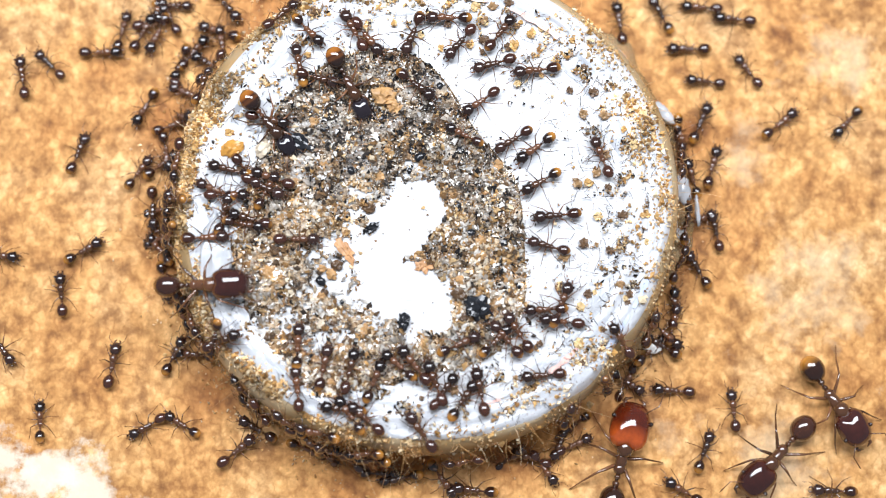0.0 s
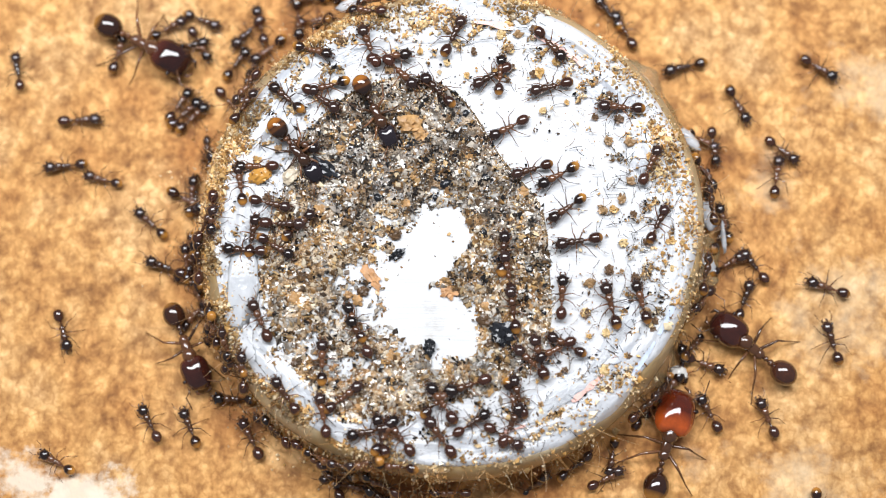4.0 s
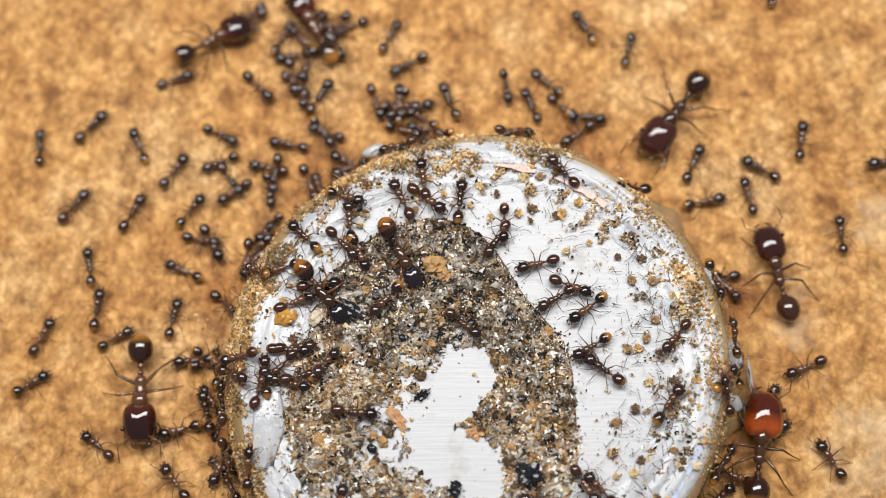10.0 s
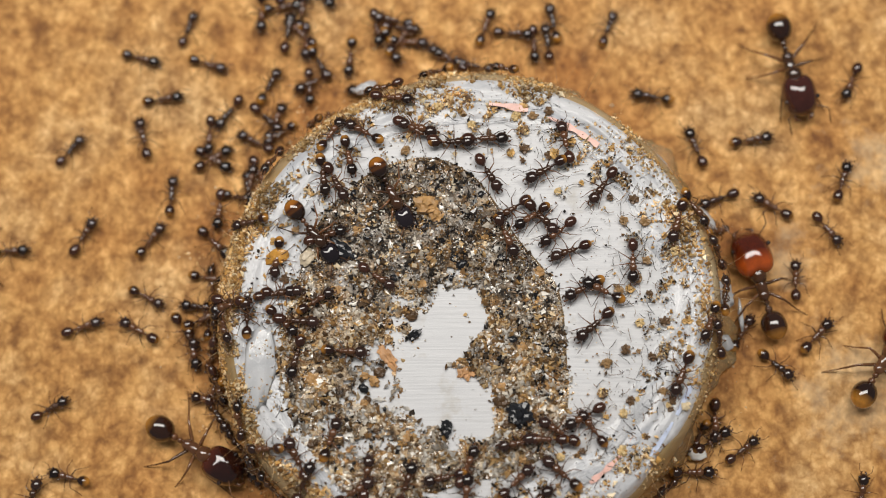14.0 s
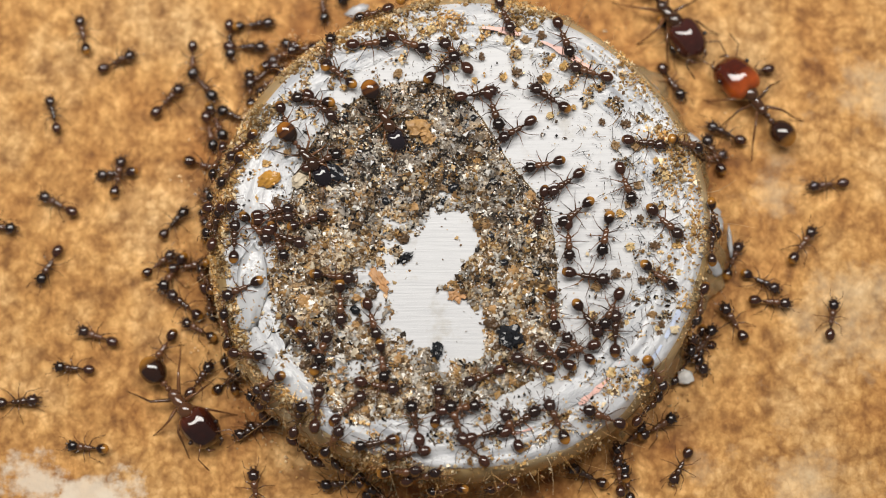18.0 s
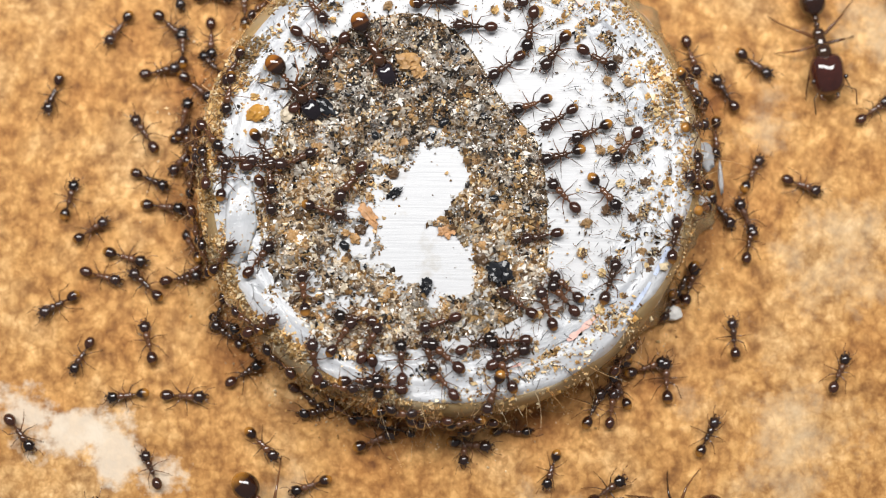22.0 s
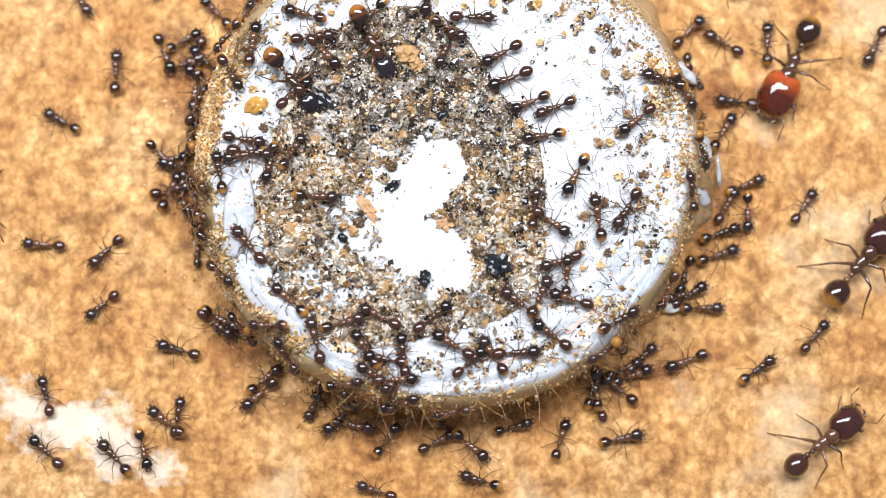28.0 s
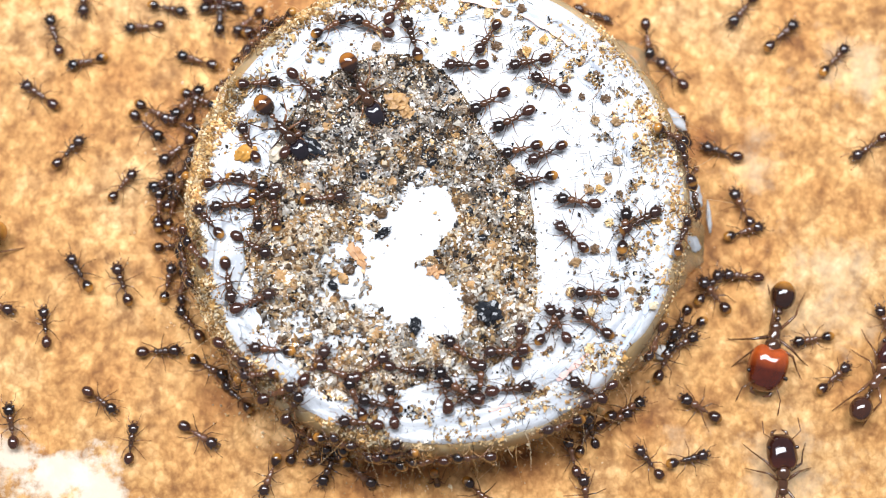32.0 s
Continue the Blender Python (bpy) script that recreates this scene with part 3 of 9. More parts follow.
        if noise.noise((x * 1.4, y * 1.4, 61.0)) > -0.05:
            spots.append((x, y, surf(x, y) + 0.3, random.uniform(0.04, 0.15)))
    dust = []
    while len(dust) < 2600:
        a, r = random.uniform(0, 2 * math.pi), random.uniform(7.5, 14.0)
        x, y = r * math.cos(a), r * math.sin(a)
        if food_depth(x, y) > 0.1 or random.random() > (0.12 + 0.6 * max(0, noise.noise((x * 0.8, y * 0.8, 51.0)))) * min(1, max(0.1, (r - 8) / 4)):
            continue
        dust.append((x, y, surf(x, y) + 0.08 + random.uniform(0, 0.1), random.uniform(0.02, 0.055)))
    chips("liner_dust", dust, GRIT, "fine dark dust specks on white liner", "dust", 0.5)
    chips("strewn_sand", spots, SAND, "golden sand grains strewn over white liner", "sand")
    chips("strewn_crumbs", bits, GRIT, "dark crumbs strewn over white liner", "crumbs", 0.5)


build_grit()


def build_syrup():
    """A thin amber film that has crept out round the smear."""
    m, nt, sh = material("amber_syrup")
    nt.links.new(ramp(nt, noise_of(nt, 500, 4, 0.6), (0.35, (0.34, 0.20, 0.08)), (0.65, (0.62, 0.46, 0.26))), sh.inputs["Base Color"])
    sh.inputs["Roughness"].default_value, sh.inputs["Transmission Weight"].default_value = 0.1, 0.7
    verts, faces, n, across = [], [], 540, 6
    for i in range(n):
        a = 2 * math.pi * i / n
        edge = fourier(OUTER, a)
        x, y = edge * math.cos(a) - 2.7, edge * math.sin(a) - 1.22
        creep = 0.02 + 0.45 * max(0, noise.noise((x * 0.35, y * 0.35, 41.0)) - 0.12)
        back = 0.12 + 0.8 * max(0, noise.noise((x * 0.5, y * 0.5, 44.0)))
        for k in range(across + 1):
            u = k / across
            r = edge + creep - (creep + back) * u
            verts.append(((r * math.cos(a) - 2.7) * MM, (r * math.sin(a) - 1.22) * MM, (TOP + 0.012 + 0.05 * math.sin(math.pi * min(1, u * 1.2) * 0.5)) * MM))
    for i in range(n):
        p, q = i * (across + 1), (i + 1) % n * (across + 1)
        faces += [(p + k, q + k, q + k + 1, p + k + 1) for k in range(across)]
    film = from_lists("syrup_film", verts, faces, m, SMEAR, smooth=True)
    film.location = -SMEAR.location
    tagged(film, "thin amber syrup film round the smear")


build_syrup()


def lump(name, at, size, mat, label, seed, rough=0.35, turn=0.0):
    """One larger crumb, an uneven rounded stone shape pressed into the smear."""
    bm = bmesh.new()
    bmesh.ops.create_icosphere(bm, subdivisions=3, radius=1)
    m = Euler((0, 0, radians(turn))).to_matrix()
    for v in bm.verts:
        v.co *= 1 + rough * noise.noise(v.co * 1.6 + Vector((seed, 0, 0))) + 0.9 * rough * noise.noise(v.co * 3.7 + Vector((0, seed, 0)))
        v.co = m @ Vector((v.co.x * size[0], v.co.y * size[1], v.co.z * size[2])) * MM
    ob = new(name, mesh_of(name, bm, mat, rough < 0.3))
    ob.location = (at[0] * MM, at[1] * MM, (TOP + 0.12 + size[2] * 0.6) * MM)
    return tagged(ob, label, "crumb")


def build_lumps():
    black = plain("black_wet_crumb", (0.016, 0.017, 0.02), 0.12, vary=0.5, scale=1800)
    brown = plain("brown_crumb", (0.10, 0.055, 0.025), 0.35, vary=0.5, scale=1800)
    tan = plain("tan_crumb", (0.46, 0.26, 0.10), 0.45, vary=0.4, scale=1800)
    amber = plain("amber_seed", (0.55, 0.27, 0.05), 0.25, vary=0.3, scale=1400)
    pale = plain("pale_crumb", (0.62, 0.52, 0.38), 0.4, vary=0.3, scale=1400)
    flake = plain("orange_flake", (0.50, 0.26, 0.11), 0.5, vary=0.35, scale=1600)
    lump("food_lump", (2.9, -6.4), (0.72, 0.62, 0.4), black, "black wet food lump in the smear", 1.0, 0.55)
    lump("food_lump", (1.9, -5.6), (0.42, 0.36, 0.25), brown, "dark brown food lump", 2.0)
    lump("food_lump", (2.1, -6.9), (0.3, 0.28, 0.2), brown, "dark brown food lump", 2.6)
    lump("food_lump", (-2.5, 6.1), (0.75, 0.55, 0.38), tan, "tan crumb beside the feeding soldier ant", 3.0, 0.6)
    lump("food_lump", (-1.9, 5.5), (0.4, 0.35, 0.25), tan, "tan crumb beside the feeding soldier ant", 3.5, 0.6)
    lump("seed", (-11.4, 3.0), (0.66, 0.48, 0.3), amber, "amber seed on the white rim", 4.0, 0.32, 20)
    lump("seed", (-9.6, 3.0), (0.5, 0.42, 0.28), pale, "pale seed on the white rim", 5.0, 0.35, 60)
    lump("food_flake", (-0.1, -3.8), (0.5, 0.36, 0.1), flake, "flat orange-brown flake on white liner", 6.0, 0.9, 25)
    lump("food_flake", (-4.7, -3.0), (0.6, 0.3, 0.1), flake, "flat orange-brown flake at the edge of the smear", 7.0, 0.9, -50)
    lump("food_lump", (-9.2, -4.3), (0.45, 0.35, 0.22), tan, "tan crumb in the smear", 8.0, 0.5)
    lump("food_lump", (-7.6, 3.4), (0.85, 0.5, 0.26), black, "black wet food lump in the smear", 10.0, 0.5, -30)
    lump("food_lump", (-1.3, -7.1), (0.3, 0.42, 0.2), black, "black crumb at the edge of the smear", 11.0, 0.7)
    lump("food_lump", (-3.2, -1.7), (0.42, 0.22, 0.16), black, "black crumb at the edge of the smear", 12.0, 0.8, 30)

    # smaller lumps all through the smear
    kinds = [lump("food_lump", (-6.0, 2.0), (0.3, 0.24, 0.16), tan, "tan crumb in the smear", 60.0, 0.5), lump("food_lump", (0.8, 4.6), (0.28, 0.24, 0.16), brown, "dark brown crumb in the smear", 61.0, 0.5),
             lump("food_lump", (2.6, -2.0), (0.3, 0.22, 0.15), black, "black wet crumb in the smear", 62.0, 0.29), lump("food_lump", (-8.0, -2.0), (0.26, 0.22, 0.14), pale, "pale crumb in the smear", 63.0, 0.5)]
    made = 0
    while made < 95:
        x, y = random.uniform(-12, 7), random.uniform(-11, 8)
        if food_depth(x, y) < 0.3:
            continue
        wet, pick = wetness(x, y), random.random()
        kind = kinds[2] if pick < 0.15 + 0.35 * wet else kinds[1] if pick < 0.55 else kinds[0] if pick < 0.85 else kinds[3]
        size = random.uniform(0.45, 1.3)
        copy_thing(kind, Matrix.Translation((x * MM, y * MM, (TOP + 0.16) * MM)) @ pose(0, 0, 0, 0, 0, random.uniform(0, 360))).scale = (size,) * 3
        made += 1
    # puckered bubbles of clear film at the edge
    lump("film_bubble", (-12.35, -3.6), (0.95, 2.6, 0.16), GEL, "clear puckered film bubble on the cap edge", 20.0, 0.22, -6)
    lump("film_bubble", (-9.9, -9.0), (0.55, 2.3, 0.14), GEL, "clear film ridge along the cap edge", 21.0, 0.25, 42)
    lump("film_bubble", (6.2, -10.2), (2.6, 0.4, 0.1), FILM, "clear film ridge along the cap edge", 22.0, 0.3, 32)
    lump("film_bubble", (9.6, -6.4), (0.45, 2.6, 0.1), FILM, "clear film ridge along the cap edge", 23.0, 0.3, -36)


build_lumps()


def build_crumbs():
    """Single crumbs that lie about on the white part."""
    kinds = []
    for k, (colour, label) in enumerate((((0.52, 0.31, 0.10), "golden crumb on the white liner"), ((0.62, 0.44, 0.2), "golden crumb on the white liner"),
                                         ((0.14, 0.08, 0.04), "dark brown crumb on the white liner"), ((0.33, 0.2, 0.09), "brown crumb on the white liner"))):
        mat = plain("crumb_shell", colour, 0.35, vary=0.45, scale=2200)
        kinds.append(lump("crumb", (9.5 + 0.6 * k, 1.0 - 2 * k), (0.24, 0.2, 0.14), mat, label, 30.0 + k, 0.7))
    made = 0
    while made < 90:
        x, y = random.uniform(-13, 13), random.uniform(-13, 13)
        if not 8.5 < math.hypot(x, y) < 13.3 or food_depth(x, y) > -0.4:
            continue
        size = random.uniform(0.5, 1.25)
        copy_thing(random.choice(kinds), Matrix.Translation((x * MM, y * MM, (TOP + 0.2) * MM)) @ pose(0, 0, 0, 0, 0, random.uniform(0, 360))).scale = (size,) * 3
        made += 1


build_crumbs()


def build_fibres():
    """Thin straw hairs that stand off the rim."""
    verts, faces = [], []
    for i in range(260):
        a = radians(random.choice((random.uniform(215, 320), random.uniform(130, 300), random.uniform(0, 360))))
        r = random.uniform(13.9, 15.6)
        p = Vector((r * math.cos(a), r * math.sin(a), surf(r * math.cos(a), r * math.sin(a)) + 0.05))
        go = Vector((math.cos(a) + random.gauss(0, 0.7), math.sin(a) + random.gauss(0, 0.7), random.uniform(-0.2, 0.5))).normalized()
        curl = Vector((random.gauss(0, 1.8), random.gauss(0, 1.8), random.gauss(-0.3, 0.6)))
        long, base, thick = random.uniform(0.3, 1.7), len(verts), random.uniform(0.010, 0.022)
        side = go.cross(Vector((0, 0, 1))).normalized()
        for k in range(6):
            u = k / 5
            c = p + go * long * u + curl * 0.4 * long * u * u
            w = thick * (1 - 0.6 * u)
            for q in (side * w, Vector((0, 0, w)), -side * w, Vector((0, 0, -w))):
                verts.append(tuple((c + q) * MM))
        for k in range(5):
            for j in range(4):
                faces.append((base + k * 4 + j, base + k * 4 + (j + 1) % 4, base + k * 4 + 4 + (j + 1) % 4, base + k * 4 + 4 + j))
    tagged(from_lists("straw_fibres", verts, faces, STRAW, smooth=True), "thin straw hairs sticking out from the cap rim", "straw", kind="stuff")


build_fibres()


def build_hairs():
    """Thin dark hairs and bits of legs that lie on the white part."""
    verts, faces = [], []
    made = 0
    while made < 420:
        a, r = random.uniform(0, 2 * math.pi), random.uniform(8.5, 13.6)
        x, y = r * math.cos(a), r * math.sin(a)
        if food_depth(x, y) > -0.2 or random.random() > 0.25 + 0.75 * max(0, math.cos(a)):
            continue
        way, long, bend = random.uniform(0, 6.3), random.uniform(0.25, 0.9), random.uniform(-1.2, 1.2)
        p, base = Vector((x, y, TOP + 0.3)), len(verts)
        for k in range(4):
            side = Vector((-math.sin(way), math.cos(way), 0)) * 0.017
            for q in (side, Vector((0, 0, 0.017)), -side, Vector((0, 0, -0.017))):
                verts.append(tuple((p + q) * MM))
            p = p + Vector((math.cos(way), math.sin(way), random.uniform(-0.15, 0.15))) * long / 3
            way += bend / 3
        for k in range(3):
            for j in range(4):
                faces.append((base + k * 4 + j, base + k * 4 + (j + 1) % 4, base + k * 4 + 4 + (j + 1) % 4, base + k * 4 + 4 + j))
        made += 1
    tagged(from_lists("dark_hairs", verts, faces, GRIT, smooth=True), "thin dark hairs strewn over white liner", "hairs", kind="stuff")


build_hairs()


MILKY = plain("milky_glue", (0.80, 0.78, 0.74), 0.2, vary=0.08)
drop = lump("glue_drop", (14.0, -8.4), (0.55, 0.48, 0.36), MILKY, "small milky drop of glue at the cap foot", 50.0, 0.25)
drop.location.z = 0.15 * MM
for k, (x, y) in enumerate(((16.2, -2.6), (11.6, 11.2))):
    drop = lump("glue_drop", (x, y), (0.42, 0.36, 0.3), CLEAR, "small clear drop of glue at the cap foot", 51.0 + k, 0.25)
    drop.location.z = 0.15 * MM

SHARD = gel_material()
SHARD.name = "clear_torn_plastic"
# torn shards; the lump at 11.9, 9.9 is added for a glint along the rim
for k, (x, y, z, size, turn) in enumerate(((14.9, 6.2, 1.0, (0.95, 0.34, 0.3), -50), (16.0, 1.4, 0.7, (0.5, 0.95, 0.3), 12), (16.95, 0.1, 0.5, (0.14, 0.95, 0.2), 4), (15.9, -1.6, 0.5, (0.4, 0.6, 0.25), 30),
                                        (11.9, 9.9, 1.4, (0.3, 1.3, 0.3), 42), (-6.6, 14.9, 1.2, (0.8, 0.35, 0.3), 20))):
    shard = lump("plastic_shard", (x, y), size, SHARD, "clear lump for torn plastic shards and a rim glint", 70.0 + k, 0.28, turn)
    shard.location.z = z * MM


# ---- ants ----
def blob(bm, at, size, tilt=0.0, segs=18, rings=12, shape=None):
    m = Matrix.Translation([v * MM for v in at]) @ Euler((0, radians(tilt), 0)).to_matrix().to_4x4() @ Matrix.Diagonal([v * MM for v in size] + [1])
    made = bmesh.ops.create_uvsphere(bm, u_segments=segs, v_segments=rings, radius=1)["verts"]
    for v in made:
        # poles lie along the ant
        v.co = Vector((v.co.z, v.co.x, v.co.y))
        if shape:
            v.co = shape(v.co)
        v.co = m @ v.co


def tube(bm, points, radii, sides=6):
    rings = []
    for k, (p, r) in enumerate(zip(points, radii)):
        p = Vector(p)
        ahead = (Vector(points[min(k + 1, len(points) - 1)]) - Vector(points[max(k - 1, 0)])).normalized()
        u = ahead.cross(Vector((0.1, 0.2, 1))).normalized()
        w = ahead.cross(u)
        rings.append([bm.verts.new((p + (u * math.cos(2 * math.pi * i / sides) + w * math.sin(2 * math.pi * i / sides)) * r) * MM) for i in range(sides)])
    for p, q in zip(rings, rings[1:]):
        for i in range(sides):
            j = (i + 1) % sides
            bm.faces.new((p[i], p[j], q[j], q[i]))
    bm.faces.new(rings[0][::-1])
    bm.faces.new(rings[-1])


def head_shape(notch, jaw, boxy=2.0):
    def f(v):
        x, y, z = v
        # boxy: how square the head is from above
        flat = math.hypot(x, y)
        if flat > 1e-6:
            g = flat / (abs(x) ** boxy + abs(y) ** boxy) ** (1 / boxy)
            x, y = x * g, y * g
        y *= 1 - jaw * max(0, x) ** 2
        if x < 0:
            x += notch * math.exp(-(y / 0.35) ** 2) * (-x)
        return Vector((x, y, z))
    return f


def build_ant(name, big, head_mat, seed, label, spread=1.0, slim=1.0, gaster_mat=None):
    """An ant that faces +x, standing at the origin."""
    rnd = random.Random(seed)
    ant = tagged(new(name), label, "ant")
    k = 2.05 if big else 1.0
    bm = bmesh.new()
    if big:
        blob(bm, (2.2, 0, 1.15), (1.30 * slim, 1.06 * slim, 0.85 * slim), 14, 32, 20, head_shape(0.16, 0.1, 2.9))
    else:
        blob(bm, (1.02, 0, 0.56), (0.43, 0.38, 0.31), 16, 18, 12, head_shape(0.12, 0.25))
    head = part("head", bm, head_mat, ant)
    hx, hz, hw = (2.1 + 1.25 * slim, 0.85, 0.55 * slim) if big else (1.40, 0.46, 0.17)
    for side in (-1, 1):
        bm = bmesh.new()
        tube(bm, [(hx - 0.05 * k, side * hw, hz), (hx + 0.12 * k, side * hw * 0.9, hz - 0.05), (hx + 0.2 * k, side * hw * 0.3, hz - 0.08)], [0.07 * k, 0.06 * k, 0.02 * k])
        part("mandible", bm, THORAX, head, "short brown jaw")
        bm = bmesh.new()
        blob(bm, (2.2 + 0.35 * slim if big else 1.17, side * (1.0 * slim if big else 0.33), 1.15 + 0.3 * slim if big else 0.68), (0.11 * (1.3 if big else 0.7),) * 3, 0, 8, 6)
        part("eye", bm, HEAD, head)
    bm = bmesh.new()
    blob(bm, (0.42 * k, 0, 0.58 * k), (0.30 * k, 0.265 * k, 0.25 * k), 10, 14, 10)
    blob(bm, (0.05 * k, 0, 0.5 * k), (0.37 * k, 0.19 * k, 0.18 * k), -8, 14, 10)
    blob(bm, (-0.2 * k, 0, 0.47 * k), (0.20 * k, 0.19 * k, 0.17 * k), 0, 12, 8)
    part("thorax", bm, THORAX, ant)
    bm = bmesh.new()
    tube(bm, [(-0.3 * k, 0, 0.42 * k), (-0.44 * k, 0, 0.45 * k), (-0.6 * k, 0, 0.43 * k), (-0.74 * k, 0, 0.44 * k)], [0.05 * k, 0.06 * k, 0.05 * k, 0.06 * k], 8)
    blob(bm, (-0.46 * k, 0, 0.48 * k), (0.09 * k, 0.1 * k, 0.12 * k), 0, 10, 8)
    blob(bm, (-0.66 * k, 0, 0.47 * k), (0.1 * k, 0.12 * k, 0.11 * k), 0, 10, 8)
    part("petiole", bm, THORAX, ant)
    bm = bmesh.new()
    g = 2.2 if big else 1.0
    blob(bm, (-2.4 if big else -1.08, 0, 0.5 * k), (0.43 * g if big else 0.46, 0.365 * g, 0.33 * g), 6, 24 if big else 18, 16 if big else 14)
    part("gaster", bm, gaster_mat or GASTER, ant)
    legs = []
    for n, (root, out, mid, foot) in enumerate((((0.36, 0.14), 38, 1.0, 1.45), ((0.12, 0.13), 84, 0.95, 1.35), ((-0.12, 0.12), 132, 1.1, 1.75))):
        for side in (-1, 1):
            a = radians(out + rnd.uniform(-16, 16))
            reach = spread * rnd.uniform(0.88, 1.1)
            c, s = math.cos(a), math.sin(a) * side
            bend = radians(out + (12 if n == 2 else -14 if n == 0 else 6) + rnd.uniform(-14, 14))
            c2, s2 = math.cos(bend), math.sin(bend) * side
            r0 = Vector((root[0], root[1] * side, 0.42))
            knee = r0 + Vector((c, s, 0)) * 0.55 * mid * reach + Vector((0, 0, 0.24))
            ankle = knee + Vector((c2, s2, 0)) * 0.42 * mid * reach + Vector((0, 0, -0.46))
            toe = ankle + Vector((c2, s2, 0)) * 0.42 * (foot - mid + 0.35) * reach
            toe.z = 0.02
            bm = bmesh.new()
            pts = [r0, r0.lerp(knee, 0.12), r0.lerp(knee, 0.55) + Vector((0, 0, 0.03)), knee, knee.lerp(ankle, 0.5), ankle, toe.lerp(ankle, 0.4) + Vector((0, 0, 0.01)), toe]
            rad = [0.037, 0.041, 0.036, 0.024, 0.023, 0.016, 0.012, 0.009]
            tube(bm, [(p - r0) * k for p in pts], [r * k * (1.5 if big else 1.18) for r in rad], 6)
            leg = part("leg", bm, LEG, ant)
            leg.location = r0 * k * MM
            legs.append(leg)
    for side in (-1, 1):
        a = radians(rnd.uniform(25, 60))
        r0 = Vector((2.2 + 0.8 * slim, 0.55 * slim * side, 1.15 + 0.4 * slim)) if big else Vector((1.27, 0.14 * side, 0.66))
        elbow = r0 + Vector((math.cos(a), math.sin(a) * side, 0.12)) * (0.62 * (k * 0.75))
        tip = elbow + Vector((math.cos(a * 0.35), math.sin(a * 0.35) * side * rnd.uniform(-0.3, 1), -0.35)) * (0.62 * (k * 0.75))
        bm = bmesh.new()
        kk = k * 0.7
        tube(bm, [Vector(p) - r0 for p in (r0, r0.lerp(elbow, 0.5), elbow, elbow.lerp(tip, 0.5), elbow.lerp(tip, 0.8), tip)], [0.028 * kk, 0.024 * kk, 0.026 * kk, 0.024 * kk, 0.036 * kk, 0.018 * kk], 6)
        feeler = part("antenna", bm, LEG, ant)
        feeler.location = r0 * MM
    return ant


# ---- the ants ----
WORKER_LABEL = "small dark brown worker ant with a shiny shell"
WORKER_KINDS = [build_ant("worker_ant", False, HEAD, 10 + i, WORKER_LABEL, 0.82 + 0.06 * i) for i in range(5)]
SOLDIER = build_ant("soldier_ant", True, BIG_HEAD, 40, "large dark red-brown soldier ant with a big glossy head", 1.0)
RED_SOLDIER = build_ant("soldier_ant", True, RED_HEAD, 41, "large soldier ant with a bright red glossy head", 1.0, 1.16)
WORKERS = list(WORKER_KINDS)
while len(WORKERS) < 213:
    WORKERS.append(copy_thing(WORKER_KINDS[len(WORKERS) % 5], pose(0, 0, 0)))
for ant in WORKERS:
    ant.scale = (random.uniform(0.85, 0.98),) * 3
    tagged(ant, group="worker ants round the bottle cap")
SOLDIERS = [SOLDIER] + [copy_thing(SOLDIER, pose(0, 0, 0)) for i in range(13)]
for ant, size in zip(SOLDIERS, (0.93, 0.93, 0.85, 1.01, 1.03, 1.06, 1.08, 0.86, 0.9, 0.97, 0.88, 1.01, 0.97, 0.88)):
    ant.scale = (size,) * 3
BLACK_SOLDIER = build_ant("soldier_ant", True, chitin("black_wet_shell", (0.010, 0.007, 0.010), rough=0.08), 44, "dark soldier ant feeding with its head down in the smear", 0.9, 0.74, BANDED)
FEEDERS = [BLACK_SOLDIER, copy_thing(BLACK_SOLDIER, pose(0, 0, 0))]
for ant in SOLDIERS + FEEDERS + [RED_SOLDIER]:
    tagged(ant, group="soldier ants round the bottle cap")
# two soldiers that stay with their heads down in the food
for feeder, x, y, yaw, size in ((FEEDERS[0], -4.6, 6.9, -62, 0.74), (FEEDERS[1], -9.3, 4.5, -50, 0.74)):
    feeder.matrix_basis = stand(x, y, yaw, -0.15) @ pose(0, 0, 0, 0, 14, 0) @ Matrix.Diagonal((size, size, size, 1))


